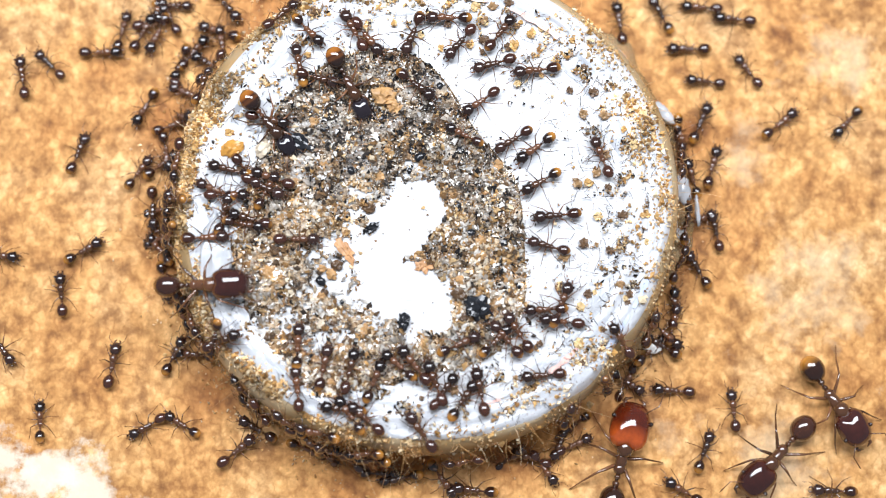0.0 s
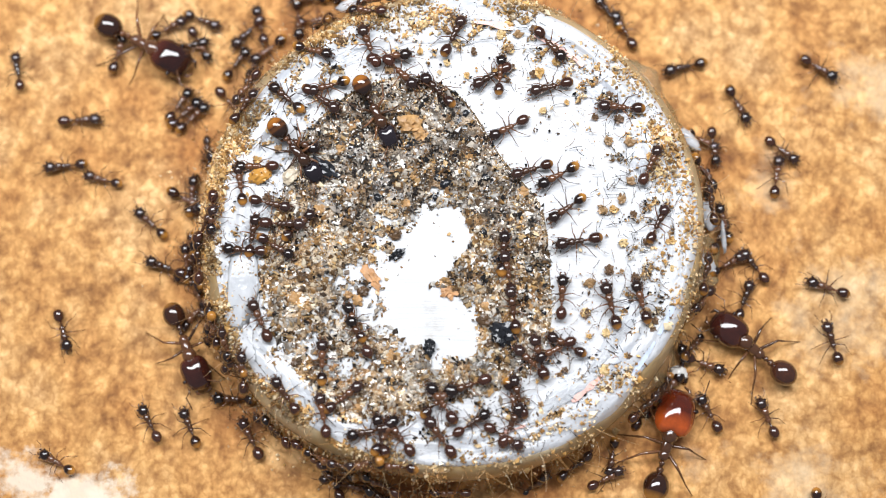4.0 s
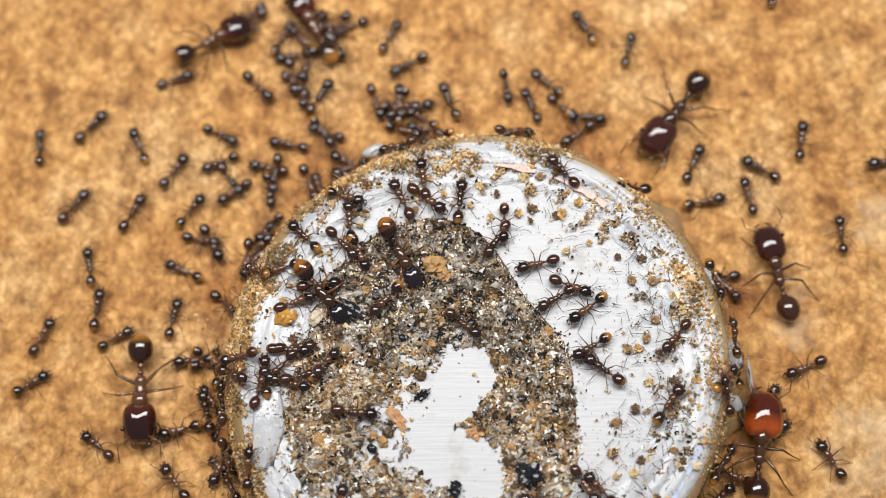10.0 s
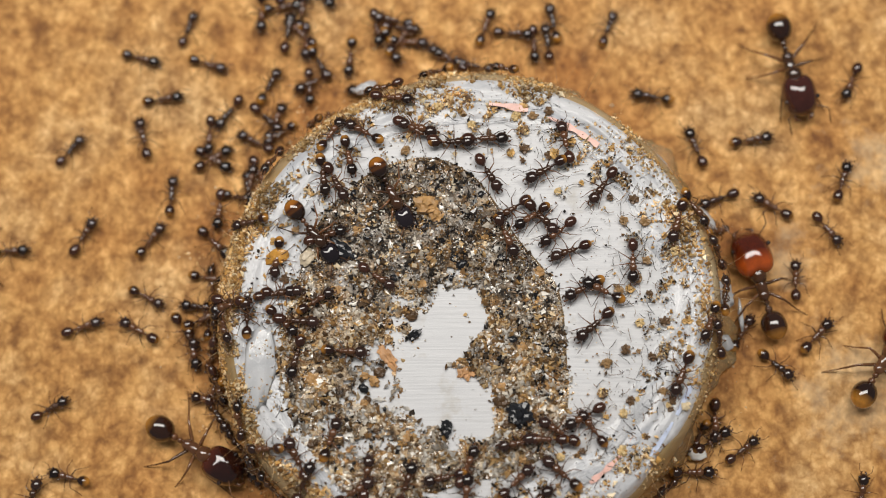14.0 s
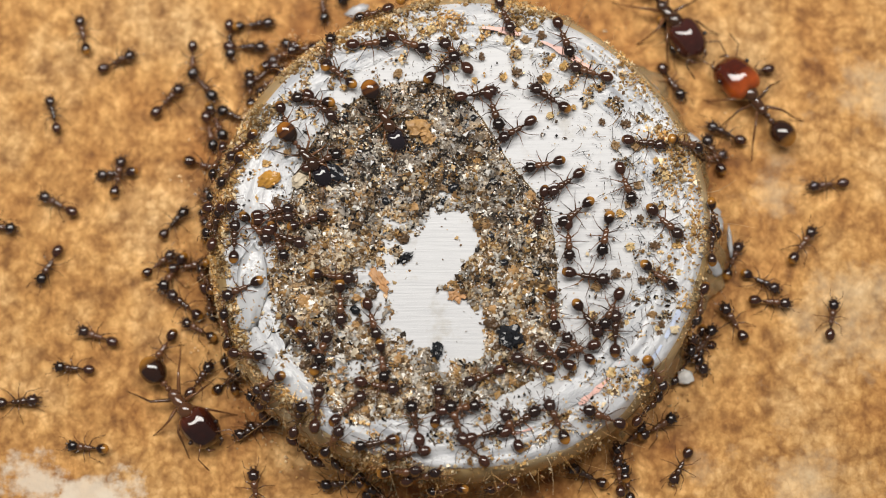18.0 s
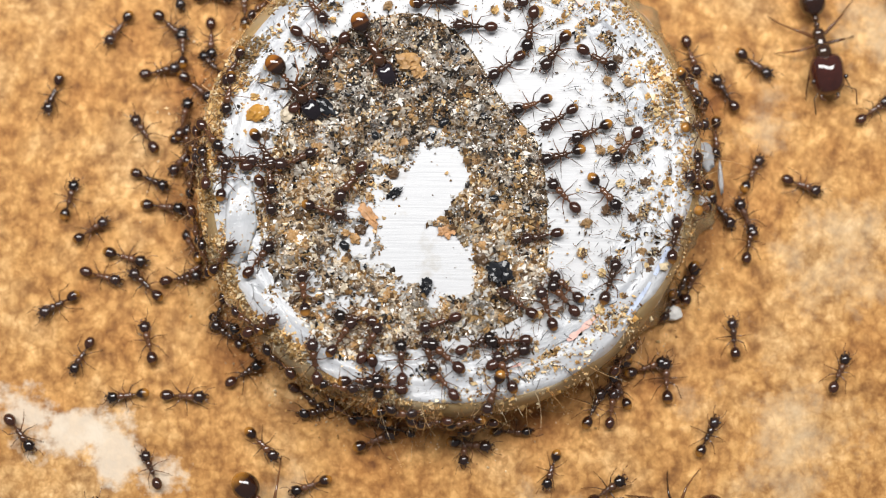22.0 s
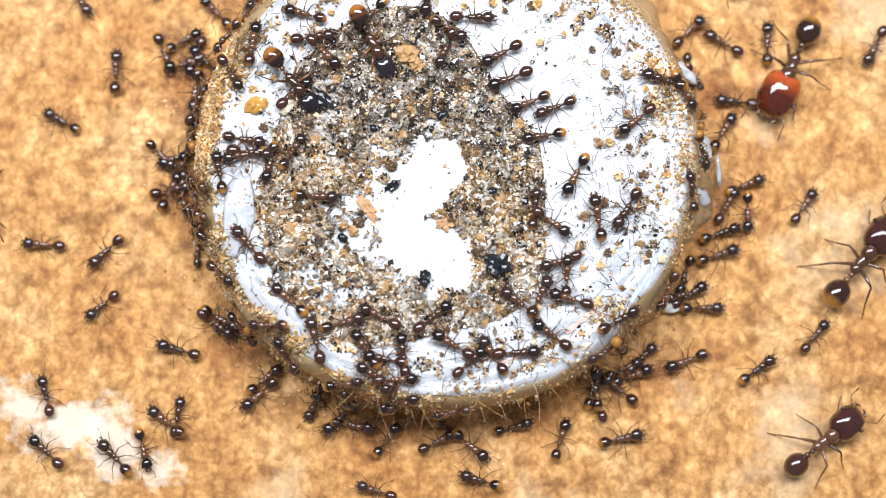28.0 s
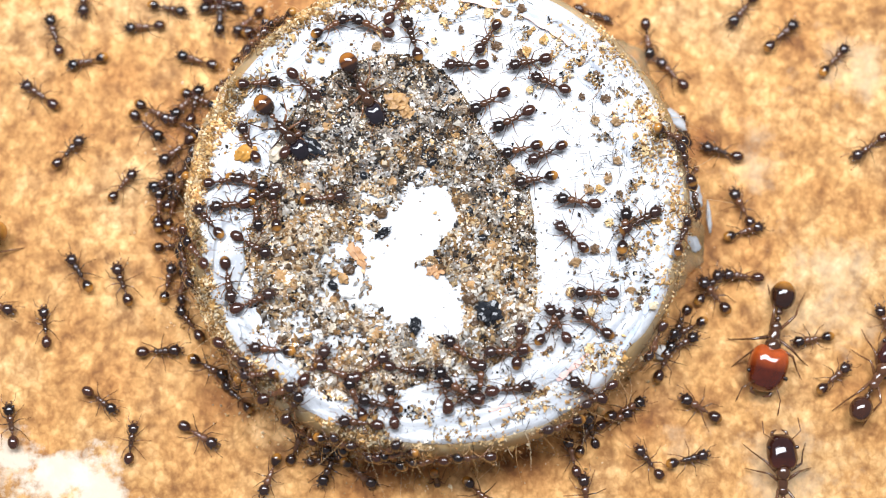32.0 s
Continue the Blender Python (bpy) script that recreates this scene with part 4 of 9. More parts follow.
# ---- what moves ----
def crawl(ant, *stops):
    """The ant goes from stop to stop (seconds, x and y in millimetres, yaw), over the ground, the skirt and the top."""
    rows, seed = [], stops[0][1] * 7.3
    for (t0, x0, y0, a0), (t1, x1, y1, a1) in zip(stops, stops[1:]):
        n = max(1, math.ceil((t1 - t0) / 0.4 - 0.01))
        dist = math.hypot(x1 - x0, y1 - y0)
        way = math.degrees(math.atan2(y1 - y0, x1 - x0))
        c, s = math.cos(radians(way)), math.sin(radians(way))
        foot = (-1.4 - x0) * c + (-3.6 - y0) * s
        aside = (x0 + foot * c + 1.4, y0 + foot * s + 3.6)
        miss = math.hypot(*aside)
        aside = (aside[0] / miss, aside[1] / miss) if miss > 0.05 else (-s, c)
        for i in range(n if (t1, x1, y1, a1) != stops[-1] else n + 1):
            u = i / n
            turn = (a1 - a0 + 180) % 360 - 180
            yaw = a0 + turn * u
            if dist > 3.5 and n > 4:
                most = 55
                d0, d1 = (way - a0 + 180) % 360 - 180, (way - a1 + 180) % 360 - 180
                from_start = a0 + max(-most * i, min(most * i, d0))
                from_end = a1 + max(-most * (n - i), min(most * (n - i), d1))
                w = min(1, max(0, (u - 0.3) / 0.4))
                yaw = from_start + ((from_end - from_start + 180) % 360 - 180) * w
            swerve = math.sin(math.pi * u) * min(0.8, dist * 0.08) * noise.noise((seed, (t0 + u * (t1 - t0)) * 0.9, 0.5))
            x, y = x0 + (x1 - x0) * u - s * swerve, y0 + (y1 - y0) * u + c * swerve
            if miss < 4.6 and 0 < foot < dist:
                # nobody crosses the bare middle: go round it on the nearer side
                round_it = (4.6 - miss) * math.sin(math.pi * u) ** 0.5 * max(0, 1 - ((u * dist - foot) / 7) ** 2)
                x, y = x + aside[0] * round_it, y + aside[1] * round_it
            near = math.hypot(x + 1.4, y + 3.6)
            if near < 3.7:
                x, y = -1.4 + (x + 1.4) * 3.7 / max(near, 0.1), -3.6 + (y + 3.6) * 3.7 / max(near, 0.1)
            t = t0 + (t1 - t0) * u
            yaw += math.sin(math.pi * u) * 8 * noise.noise((seed, t * 1.1, 3.0))
            rows.append((t, stand(x, y, yaw)))
    walk(ant, rows)


def legs_of(ant):
    return [c for c in ant.children if c.name.startswith("leg")]


def swing(ant, step, most):
    """The six legs swing by threes, each about its root."""
    for k, leg in enumerate(legs_of(ant)):
        at = leg.location.copy()
        three = (k // 2 + k % 2) % 2
        rows = []
        for i in range(int(32 / step) + 1):
            a = most * (1 if (i + three) % 2 else -1) * (0.7 + 0.3 * math.sin(i * 1.7 + k))
            rows.append((i * step, Matrix.Translation(at) @ pose(0, 0, 0, 0, 0, a)))
        walk(leg, rows)


def same_gait(ant, model):
    for leg, like in zip(legs_of(ant), legs_of(model)):
        if leg is not like:
            leg.rotation_mode = "QUATERNION"
            keys = leg.animation_data_create()
            keys.action = like.animation_data.action
            keys.action_slot = like.animation_data.action_slot


def motions():
    swing(WORKERS[0], 0.2, 14)
    swing(WORKERS[1], 0.8, 7)
    swing(SOLDIERS[0], 0.3, 11)
    for ant in WORKERS:
        same_gait(ant, WORKERS[0] if int(ant.scale.x * 1e4) % 3 == 0 else WORKERS[1])
    for ant in SOLDIERS + [RED_SOLDIER]:
        same_gait(ant, SOLDIERS[0])
    # ants that mill about on the skirt and at its foot
    for k, ant in enumerate(WORKERS[187:]):
        rnd = random.Random(900 + k)
        a, r = (rnd.uniform(140, 245) if k % 5 < 3 else rnd.uniform(245, 330) if k % 5 < 4 else rnd.uniform(-25, 35)), rnd.uniform(14.3, 16.8)
        stops, t, yaw = [], 0, rnd.uniform(-180, 180)
        while t < 32:
            stops.append((t, r * math.cos(radians(a)), r * math.sin(radians(a)), yaw))
            t += rnd.uniform(2.5, 4.5)
            a, r, yaw = a + rnd.uniform(-5, 5), min(17, max(14.2, r + rnd.uniform(-0.7, 0.7))), yaw + rnd.uniform(-70, 70)
        crawl(ant, *stops, (32, *stops[-1][1:]))
    crawl(WORKERS[0], (0, -25.4, 8.6, 99), (2, -25, 10.8, 154), (2.5, -26.9, 7.7, 117), (5, -21.5, 7.6, 153), (6, -23.8, 11, 102), (7, -22.9, 14, 82), (7.5, -23.1, 11.9, 96), (8, -21.8, 13, -171), (9, -23.4, 12.5, 137), (10, -26.3, 11.6, 50), (11, -26.6, 7.7, 147), (13, -25.7, 7.4, 103), (14, -24.7, 5.4, 59), (15, -23.9, 5.5, 42), (18, -25.6, 2.4, 152), (19, -24.6, 4.7, 44), (20, -27.9, 6.9, 13), (21, -34, 4.7, -180), (23, -36.5, 4.7, -180), (23.33, -47.6, 6.1, -180), (23.67, -32.8, 35.1, -180), (24, -2.8, 47.9, -180), (24.33, 28.4, 38.7, -180), (24.67, 46.5, 11.7, -180), (25, 32.8, 8.2, -180), (28, 27, 8.2, -117), (29, 24.7, 3.4, 46), (30, 26.6, 0.5, 40), (31, 21.5, 7.7, -156), (32, 27.3, 4.7, -145))
    crawl(WORKERS[1], (0, -23.7, 9.4, 136), (2, -25.6, 5.8, -54), (2.5, -27.3, 7.4, -105), (6, -28.8, 15.4, -28), (7, -29.4, 11.4, -58), (7.5, -29.5, 17.6, 128), (8, -24.6, 16.5, -15), (9, -27.5, 16, 59), (10, -28.9, 15.7, 93), (11, -26.2, 14.3, 30), (12, -28.2, 15.2, 64), (13, -25.1, 10.9, 3), (15, -26.6, 11.4, 101), (18, -26.2, 8.3, 106), (19, -26.4, 7.6, 106), (20, -24, 3.3, 104), (21, -22.9, 12.4, -93), (23, -23.2, 18.7, 92), (25, -23.2, 21.2, 92), (28, -23.2, 23.7, 91), (30, -23.2, 26.2, 91), (32, -23.2, 28.7, 91))
    crawl(WORKERS[2], (0, -19.2, 11.6, 74), (1, -21, 10.8, 49), (2, -19.2, 13.2, 101), (2.5, -18.9, 13.6, 7), (6, -17.3, 13.6, 60), (7, -17.4, 15.7, -65), (7.5, -17.5, 15.9, -63), (8, -17.4, 15.8, -66), (9, -17.4, 16, -63), (10, -16.8, 14.5, -155), (11, -20.4, 16, -25), (13, -16.4, 17.2, -12), (14, -17.1, 16.9, -18), (15, -17.5, 16, 2), (18, -24.5, 13.6, 104), (19, -18.4, 12.7, 5), (20, -19.2, 10.3, -38), (21, -20.3, 11.2, -106), (23, -22.1, 7.6, 95), (24, -22, 10.7, -104), (25, -26.2, 8, 0), (28, -23.5, 10.8, -55), (29, -25, 9.7, 119), (30, -17.9, 6.2, 90), (32, -18, 6.6, -28))
    crawl(WORKERS[3], (0, -16.3, 12.6, 118), (2, -14.6, 12.3, -22), (2.5, -13.4, 13.5, 12), (5, -11.6, 14.1, 167), (6, -13.6, 15.1, 21), (7.5, -12.4, 15.4, 162), (8, -12.5, 15.7, 164), (9, -13.9, 14.3, -180), (10, -13.6, 14.1, 168), (11, -13.7, 13.6, -15), (12, -13.8, 14, 25), (13, -14.9, 13.8, 48), (14, -13.8, 11.6, 153), (15, -15.9, 14.3, -12), (18, -22.2, 11.8, 26), (19, -15.6, 12, -56), (20, -16.4, 13.6, -138), (21, -16.2, 11.6, 0), (23, -14.1, 11.1, -2), (24, -17.6, 10.8, -63), (25, -14.2, 16.9, 91), (28, -14.2, 19.4, 91), (30, -14.2, 21.9, 91), (32, -14.2, 24.4, 91))
    crawl(WORKERS[4], (0, -17, 11.4, -114), (2.5, -17.2, 18.9, 91), (6, -6.7, 19.9, -103), (9, -5.9, 18.9, 171), (11, -4.2, 17.9, 9), (12, -3.6, 17.6, 0), (13, -3.9, 17.9, -10), (15, 8.3, -9.6, -114), (19, 8.3, -11.3, 127), (20, 14.1, -6.6, 174), (21, 14.1, -12.1, 68), (23, 13, -13.1, 118), (24, 16.2, -9.4, 123), (25, 14.8, -12.4, 168), (28, 14.9, -11.8, -158), (29, 18.5, -9.5, 69), (30, 14.4, -10.1, -167), (31, 15, -8.1, -147), (32, 16.2, -11.8, 149))
    crawl(WORKERS[5], (0, -20.5, 10.2, 0), (1, -19.7, 9.3, -58), (2, -22.6, 7.6, 19), (2.5, -22.3, 8.8, -15), (6, -20.1, 16.4, 133), (7.5, -27.2, 20.3, -68), (8, -23.7, 18.7, -44), (9, -19.7, 14.3, 130), (10, -19.8, 13.9, 53), (11, -18.9, 12.9, -103), (13, -16, 11.5, 6), (14, -16.5, 10.5, 31), (15, -15.6, 8.8, -31), (19, -14, 2.8, 73), (21, -15.2, 4.7, 5), (22, -16.8, 3.6, 76), (23, -15.1, 1.7, 157), (25, -12.6, 3.4, 6), (28, -11.6, 6.7, 80), (30, -11.5, 7.6, -140), (31, -15.2, 9.8, 147), (32, -15.4, 10, 164))
    crawl(WORKERS[6], (0, -17.6, 6.6, -119), (1, -20.1, 6, -162), (2.5, -18.1, 6.1, -119), (6, -14.3, 9.9, 52), (7, -15.4, 9.2, 0), (9, -19.3, 11.1, 157), (10, -18.6, 11.2, 52), (11, -21.1, 11.8, 129), (12, -18.9, 13.8, 136), (13, -17.5, 12.1, 106), (14, -19.9, 14.5, 8), (15, -16.8, 10.2, 109), (19, -15.1, 7, 47), (20, -17.9, 4.7, 165), (21, -17, 8, 92), (23, -17, 8.3, 98), (24, -20.6, 7, 30), (25, -14.2, 10.7, -127), (28, -14.8, 10, 135), (30, -13.1, 6, -32), (32, -15.1, 7.4, -24))
    crawl(WORKERS[7], (0, -21.7, 3.7, 67), (1, -25.7, 1.5, -147), (2, -23.2, 4.3, -175), (2.5, -24, 5.7, -116), (6, -25.2, 3.2, 111), (7, -26.6, -4.1, 83), (7.5, -24.7, -0.4, 68), (8, -24.3, 0.8, 79), (9, -25.7, 1.3, 97), (10, -24.3, 4.7, 83), (11, -23.7, 6.2, -59), (12, -22.2, 3.6, -87), (13, -19.7, 0.9, 149), (15, -16.2, -2.6, 13), (19, -17.6, -4.5, -170), (20, -19.7, -6, 24), (21, -18.3, -5.7, 148), (22, -18.9, -6.9, 137), (23, -21.1, -10.1, 107), (24, -23, -8.4, -148), (25, -20.7, -8.1, -21), (28, -17.3, -1.4, 13), (30, -14.2, -1.2, -29), (32, -12.2, -4.6, -79))
    crawl(WORKERS[8], (0, -17.9, 2.5, 53), (2, -20.3, 3.4, -70), (2.5, -21.6, 4.6, -162), (5, -22.5, 3.2, 148), (6, -21.5, 1.9, 127), (7, -22.2, 8, 57), (7.5, -22.5, 4.3, 87), (8, -21.5, 0.8, -80), (9, -24.3, 2.2, 27), (11, -21.6, 3.1, 29), (12, -24.2, 1.3, -43), (13, -22.3, 1.2, 65), (14, -20.4, 1.4, -27), (15, -20.6, 0.7, 106), (18, -19, -1.4, 38), (19, -19.2, 0.1, -135), (20, -21.6, -0.6, 148), (21, -20.3, -3.8, 17), (22, -22.4, -3.5, 34), (23, -18.9, -2.8, 92), (24, -21.7, -3.1, 148), (25, -20.4, -4.1, 161), (28, -18, 0.8, -44), (29, -19.7, 2, 179), (30, -19.8, 1.2, 119), (31, -19.6, 2.3, 70), (32, -19.8, 1.9, 51))
    crawl(WORKERS[9], (0, -15.9, 5.5, 20), (1, -15.8, 5.4, 9), (2.5, -18.8, 6.3, 3), (6, -15.3, 11.5, 6), (7, -20, 15.4, 19), (7.5, -20.1, 15.1, 14), (8, -20.6, 15.4, -5), (9, -15.6, 12.1, 141), (10, -17.8, 9.2, -12), (11, -16, 10.1, 4), (13, -12.6, 10.1, -43), (15, -10.6, 7.9, -84), (19, -10.4, 6, -63), (21, -13.1, 4.9, -27), (22, -13, 4.1, -97), (23, -12.3, 3.7, 4), (25, -10.9, 8.1, -45), (28, -8.6, 8.5, 166), (30, -9.4, 9.7, -33), (32, -10.7, 7.2, 4))
    crawl(WORKERS[10], (0, -15, 7.5, 156), (1, -16.1, 7, -85), (2, -16.1, 5.9, -23), (2.5, -14.8, 6, 173), (6, -15.4, 4.8, 74), (7.5, -17.2, 8, 142), (8, -17.6, 7.7, 144), (9, -17.8, 6.6, 169), (10, -18.8, 7.1, 156), (11, -19.2, 6.6, 139), (12, -19.3, 6.6, 153), (13, -18.2, 4.8, 85), (14, -20.3, 5.1, 52), (15, -21.4, 3.9, 49), (18, -21.8, 4.2, 80), (19, -17.7, 2.2, 143), (20, -17.8, 2.2, 136), (21, -17.4, 2.5, -178), (23, -16.4, -0.4, -75), (25, 15.3, -7.8, 127), (28, 15.9, -8.5, 1), (29, 16.5, -8.9, 167), (30, 15.3, -7.8, 82), (31, 16.6, -12.4, 149), (32, 24.5, -9.9, 41))
    crawl(WORKERS[11], (0, -26.4, -2.7, -8), (2.5, -31.3, -2.7, 180), (6, -33.8, -2.7, 180), (9, -36.3, -2.7, 180), (9.4, -47.9, -3.6, 162), (9.8, -31.7, -36.1, 143), (10.2, 2.6, -47.9, 125), (10.6, 35.3, -32.5, 106), (11, 22, -20.2, 88), (13, 22, -17.7, 87), (14, 23.8, -10.9, 81), (15, 22.3, -10.6, -162), (19, 23.5, -2.8, 106), (20, 27.4, 4.6, 174), (21, 32.1, -2.8, 0), (22, 24.2, -12, 68), (23, 24.4, -19.3, 89), (25, 23.3, -19.4, 51), (28, 23.2, -24.7, -91), (30, 23.2, -27.2, -91), (32, 23.2, -29.7, -91))
    crawl(WORKERS[12], (0, -21.2, -2.4, 31), (1, -18.9, -2, -135), (2, -21.1, 1.5, 160), (2.5, -20.1, 1.4, 154), (6, -17.5, 0.2, 113), (7, -19.4, -0.5, -129), (7.5, -19.1, 2, -44), (8, -18.2, 1.3, 21), (9, -17.9, 1.8, 4), (10, -17.9, 1.3, -174), (11, -16, 3, -19), (13, -15.3, 0.4, -26), (15, -13, -2.4, -28), (19, -12.7, -4, 162), (21, -13.2, -6.6, 5), (23, -12.8, -4.6, 70), (25, -12.9, -3.3, 0), (28, -12, 0, -168), (30, -12.1, 0.1, -171), (32, -12.1, -0.1, -170))
    crawl(WORKERS[13], (0, -22.5, -5.1, 95), (1, -25.1, -5, -134), (2.5, -26.5, 0.9, -95), (5, -22, -10.1, 72), (6, -22.1, -8.1, -151), (9, -21.9, -6.9, 114), (11, -21.6, -12.4, -87), (13, -15.6, -17.9, 92), (15, -15.8, -12.3, -178), (18, -16.2, -8.7, 56), (19, -15.4, -8.5, 104), (21, -17.6, -6.5, -56), (23, -15.7, -6.4, 79), (24, -19.1, -1.3, 79), (25, -16.3, -5, -37), (28, -15.1, -3.4, 33), (30, -12.3, -2.7, -6), (32, -10.9, -2.5, -30))
    crawl(WORKERS[14], (0, -26, -8.4, -54), (2.5, -31, -8.4, 180), (6, -33.5, -8.4, 180), (9, -36, -8.4, 180), (9.4, -46.7, -10.9, 162), (9.8, -30.4, -37.2, 143), (10.2, -1.4, -48, 125), (10.6, 28.1, -38.9, 107), (11, 14.7, -20.3, 89), (13, 14.7, -17.8, 88), (15, 14.9, -11, 174), (19, 13.1, -14.8, 119), (21, 18.1, -12.4, 96), (22, 17.7, -9.9, 96), (23, 17.1, -12.1, 153), (24, 17.2, -6.8, -119), (25, 18.2, -13.2, 57), (28, 12.1, -11.7, 45), (29, 13.3, -13, 175), (30, 12.8, -13.2, 149), (31, 12, -12.9, -9), (32, 13, -15.1, 129))
    crawl(WORKERS[15], (0, -19.2, -9.5, 80), (1, -25.6, -9.2, -23), (2.5, -30.9, -9.5, 180), (6, -33.4, -9.5, 180), (9, -35.9, -9.5, 180), (9.67, -46.4, -12.3, 150), (10.33, -26.3, -40.2, 121), (11, -13.3, -20.4, 91), (13, -13.3, -17.9, 92), (15, -13.5, -11.8, 95), (19, -10.4, -9.3, -62), (21, -11, -9.7, 41), (23, -10.5, -9.2, 19), (25, -10.4, -10, 114), (28, -11.6, -5.3, 131), (30, -11.8, -5.5, -2), (32, -10.7, -5.8, 24))
    crawl(WORKERS[16], (0, -23.5, -12.9, 92), (1, -24.8, -13.6, 149), (2, -24.7, -13.7, 142), (2.5, -24.3, -14.5, 122), (5, -24.2, -13.5, 168), (6, -23.9, -11, 162), (7.5, -28.4, -11.1, 99), (9, -23.6, -17.5, -87), (11, -23.6, -20, -88), (13, -23.6, -22.5, -88), (15, -23.6, -25, -89), (19, -23.6, -27.5, -89), (21, -23.6, -30, -89), (23, -23.6, -32.5, -89), (25, -23.6, -35, -89), (28, -23.6, -37.5, -89), (30, -23.6, -40, -89), (32, -23.6, -42.5, -89))
    crawl(WORKERS[17], (0, -14.9, -13.1, 148), (2.5, -14.7, -22.3, -89), (6, -14.7, -24.8, -89), (9, -14.7, -27.3, -89), (11, -14.7, -29.8, -89), (13, -14.7, -32.3, -89), (15, -14.7, -34.8, -89), (19, -14.7, -37.3, -90), (21, -14.7, -39.8, -90), (23, -14.7, -42.3, -90), (25, -14.7, -44.8, -90), (28, -14.7, -47.3, -90), (30, -14.7, -49.8, -90), (32, -14.7, -52.3, -90))
    crawl(WORKERS[18], (0, -17, -13.2, -149), (1, -21.3, -12.7, -121), (2, -20.5, -15.5, -82), (2.5, -17.1, -14.5, 138), (5, -19.8, -9.6, 89), (6, -20.6, -8.1, 109), (7, -21.1, -6, 41), (7.5, -19.9, -4.2, 46), (8, -19.9, -3.8, 49), (9, -19.6, -3.3, 60), (10, -23.7, -4, 142), (11, -20.6, -0.4, -23), (12, -24.1, -1.3, -28), (13, -22.8, -2.5, 88), (14, -26.2, -5.6, 29), (15, -22.4, -3.2, 26), (18, -24.1, -8, 175), (19, -22, -8.7, 71), (21, -20.9, -8.2, -151), (22, -22.7, -11.4, -119), (23, -22.4, -12.3, -95), (24, -20.3, -11.7, 121), (25, -19.9, -12.1, -46), (28, -21.4, -8.7, -139), (29, -23.2, -8.9, 69), (30, -20.5, -10, 95), (31, -23.4, -13, 68), (32, -20.7, -11.5, -34))
    crawl(WORKERS[19], (0, -15.5, -8.9, 64), (1, -15.7, -10.4, 76), (2, -15.8, -11.7, 78), (2.5, -15.9, -12.5, 82), (5, -16.3, -11.3, 134), (6, -16.8, -11.3, 52), (9, -16.6, -17.4, -88), (11, -16.6, -19.9, -89), (13, -16.6, -22.4, -89), (15, -16.6, -24.9, -89), (19, -16.6, -27.4, -89), (21, -16.6, -29.9, -89), (23, -16.6, -32.4, -89), (25, -16.6, -34.9, -89), (28, -16.6, -37.4, -90), (30, -16.6, -39.9, -90), (32, -16.6, -42.4, -90))
    crawl(WORKERS[20], (0, -11.5, -14.7, 39), (1, -11.8, -13.3, 67), (2, -15.7, -15.5, -47), (2.5, -11.2, -15.4, 32), (5, -13.6, -10.7, 175), (6, -14.5, -9, 144), (7, -13.1, -9.6, 173), (9, -13.8, -6.7, 136), (11, -16.1, -6.2, 165), (13, -11.4, -8.4, 51), (15, -8.5, -9.6, -175), (19, -8.2, -10.9, 51), (21, -7.7, -11.1, 91), (22, -7.7, -11.5, 96), (23, -7.5, -11.4, 104), (25, -8.6, -10.7, 16), (28, -7.6, -10.8, 105), (30, -8.1, -10.4, 42), (32, -7.1, -9.5, 55))
    crawl(WORKERS[21], (0, -13.4, -6.7, -34), (2, -10.5, -7.5, -93), (2.5, -11.6, -8, 19), (6, -12.2, -9, 127), (9, -12, -17.4, -89), (11, -12, -19.9, -89), (13, -12, -22.4, -89), (15, -12, -24.9, -89), (19, -12, -27.4, -89), (19.33, -19.2, -44, -90), (19.67, 15.7, -45.3, -90), (20, 42.3, -22.7, -90), (20.33, 46.5, 12, -90), (20.67, 26, 40.4, -90), (21, 17.2, 26.8, -91), (23, 17.2, 24.3, -91), (25, 17.2, 21.8, -91), (28, 17.2, 19.3, -91), (30, 17.1, 12.1, 79), (31, 16.8, 12.2, 87), (32, 19.5, 13.6, -130))
    crawl(WORKERS[22], (0, -17, 0.2, -86), (1, -17.2, 1.3, 42), (2.5, -17.7, -1, 107), (5, -18, -2.4, -165), (6, -17.3, -1.7, -156), (7, -17.4, -1.2, 75), (7.5, -17.2, -1, 160), (8, -16.9, -1.1, 173), (9, -16.8, -1, 147), (11, -17.2, -2.8, 61), (12, -17.6, -3.9, 130), (13, -16.9, -3.5, 78), (15, -14.4, -8.5, 178), (18, -12.7, -11.7, -156), (19, -14.5, -7.3, 102), (21, -14.6, -8.2, 36), (22, -14, -8.6, -130), (23, -14.3, -8.5, 132), (24, -18.3, -7.1, 166), (25, -14.4, -12.2, -107), (28, -16.6, -11.4, 164), (29, -18.1, -9.3, 135), (30, -15.3, -9.7, 0), (31, -19.6, -6.5, 111), (32, -17.2, -8.5, 3))
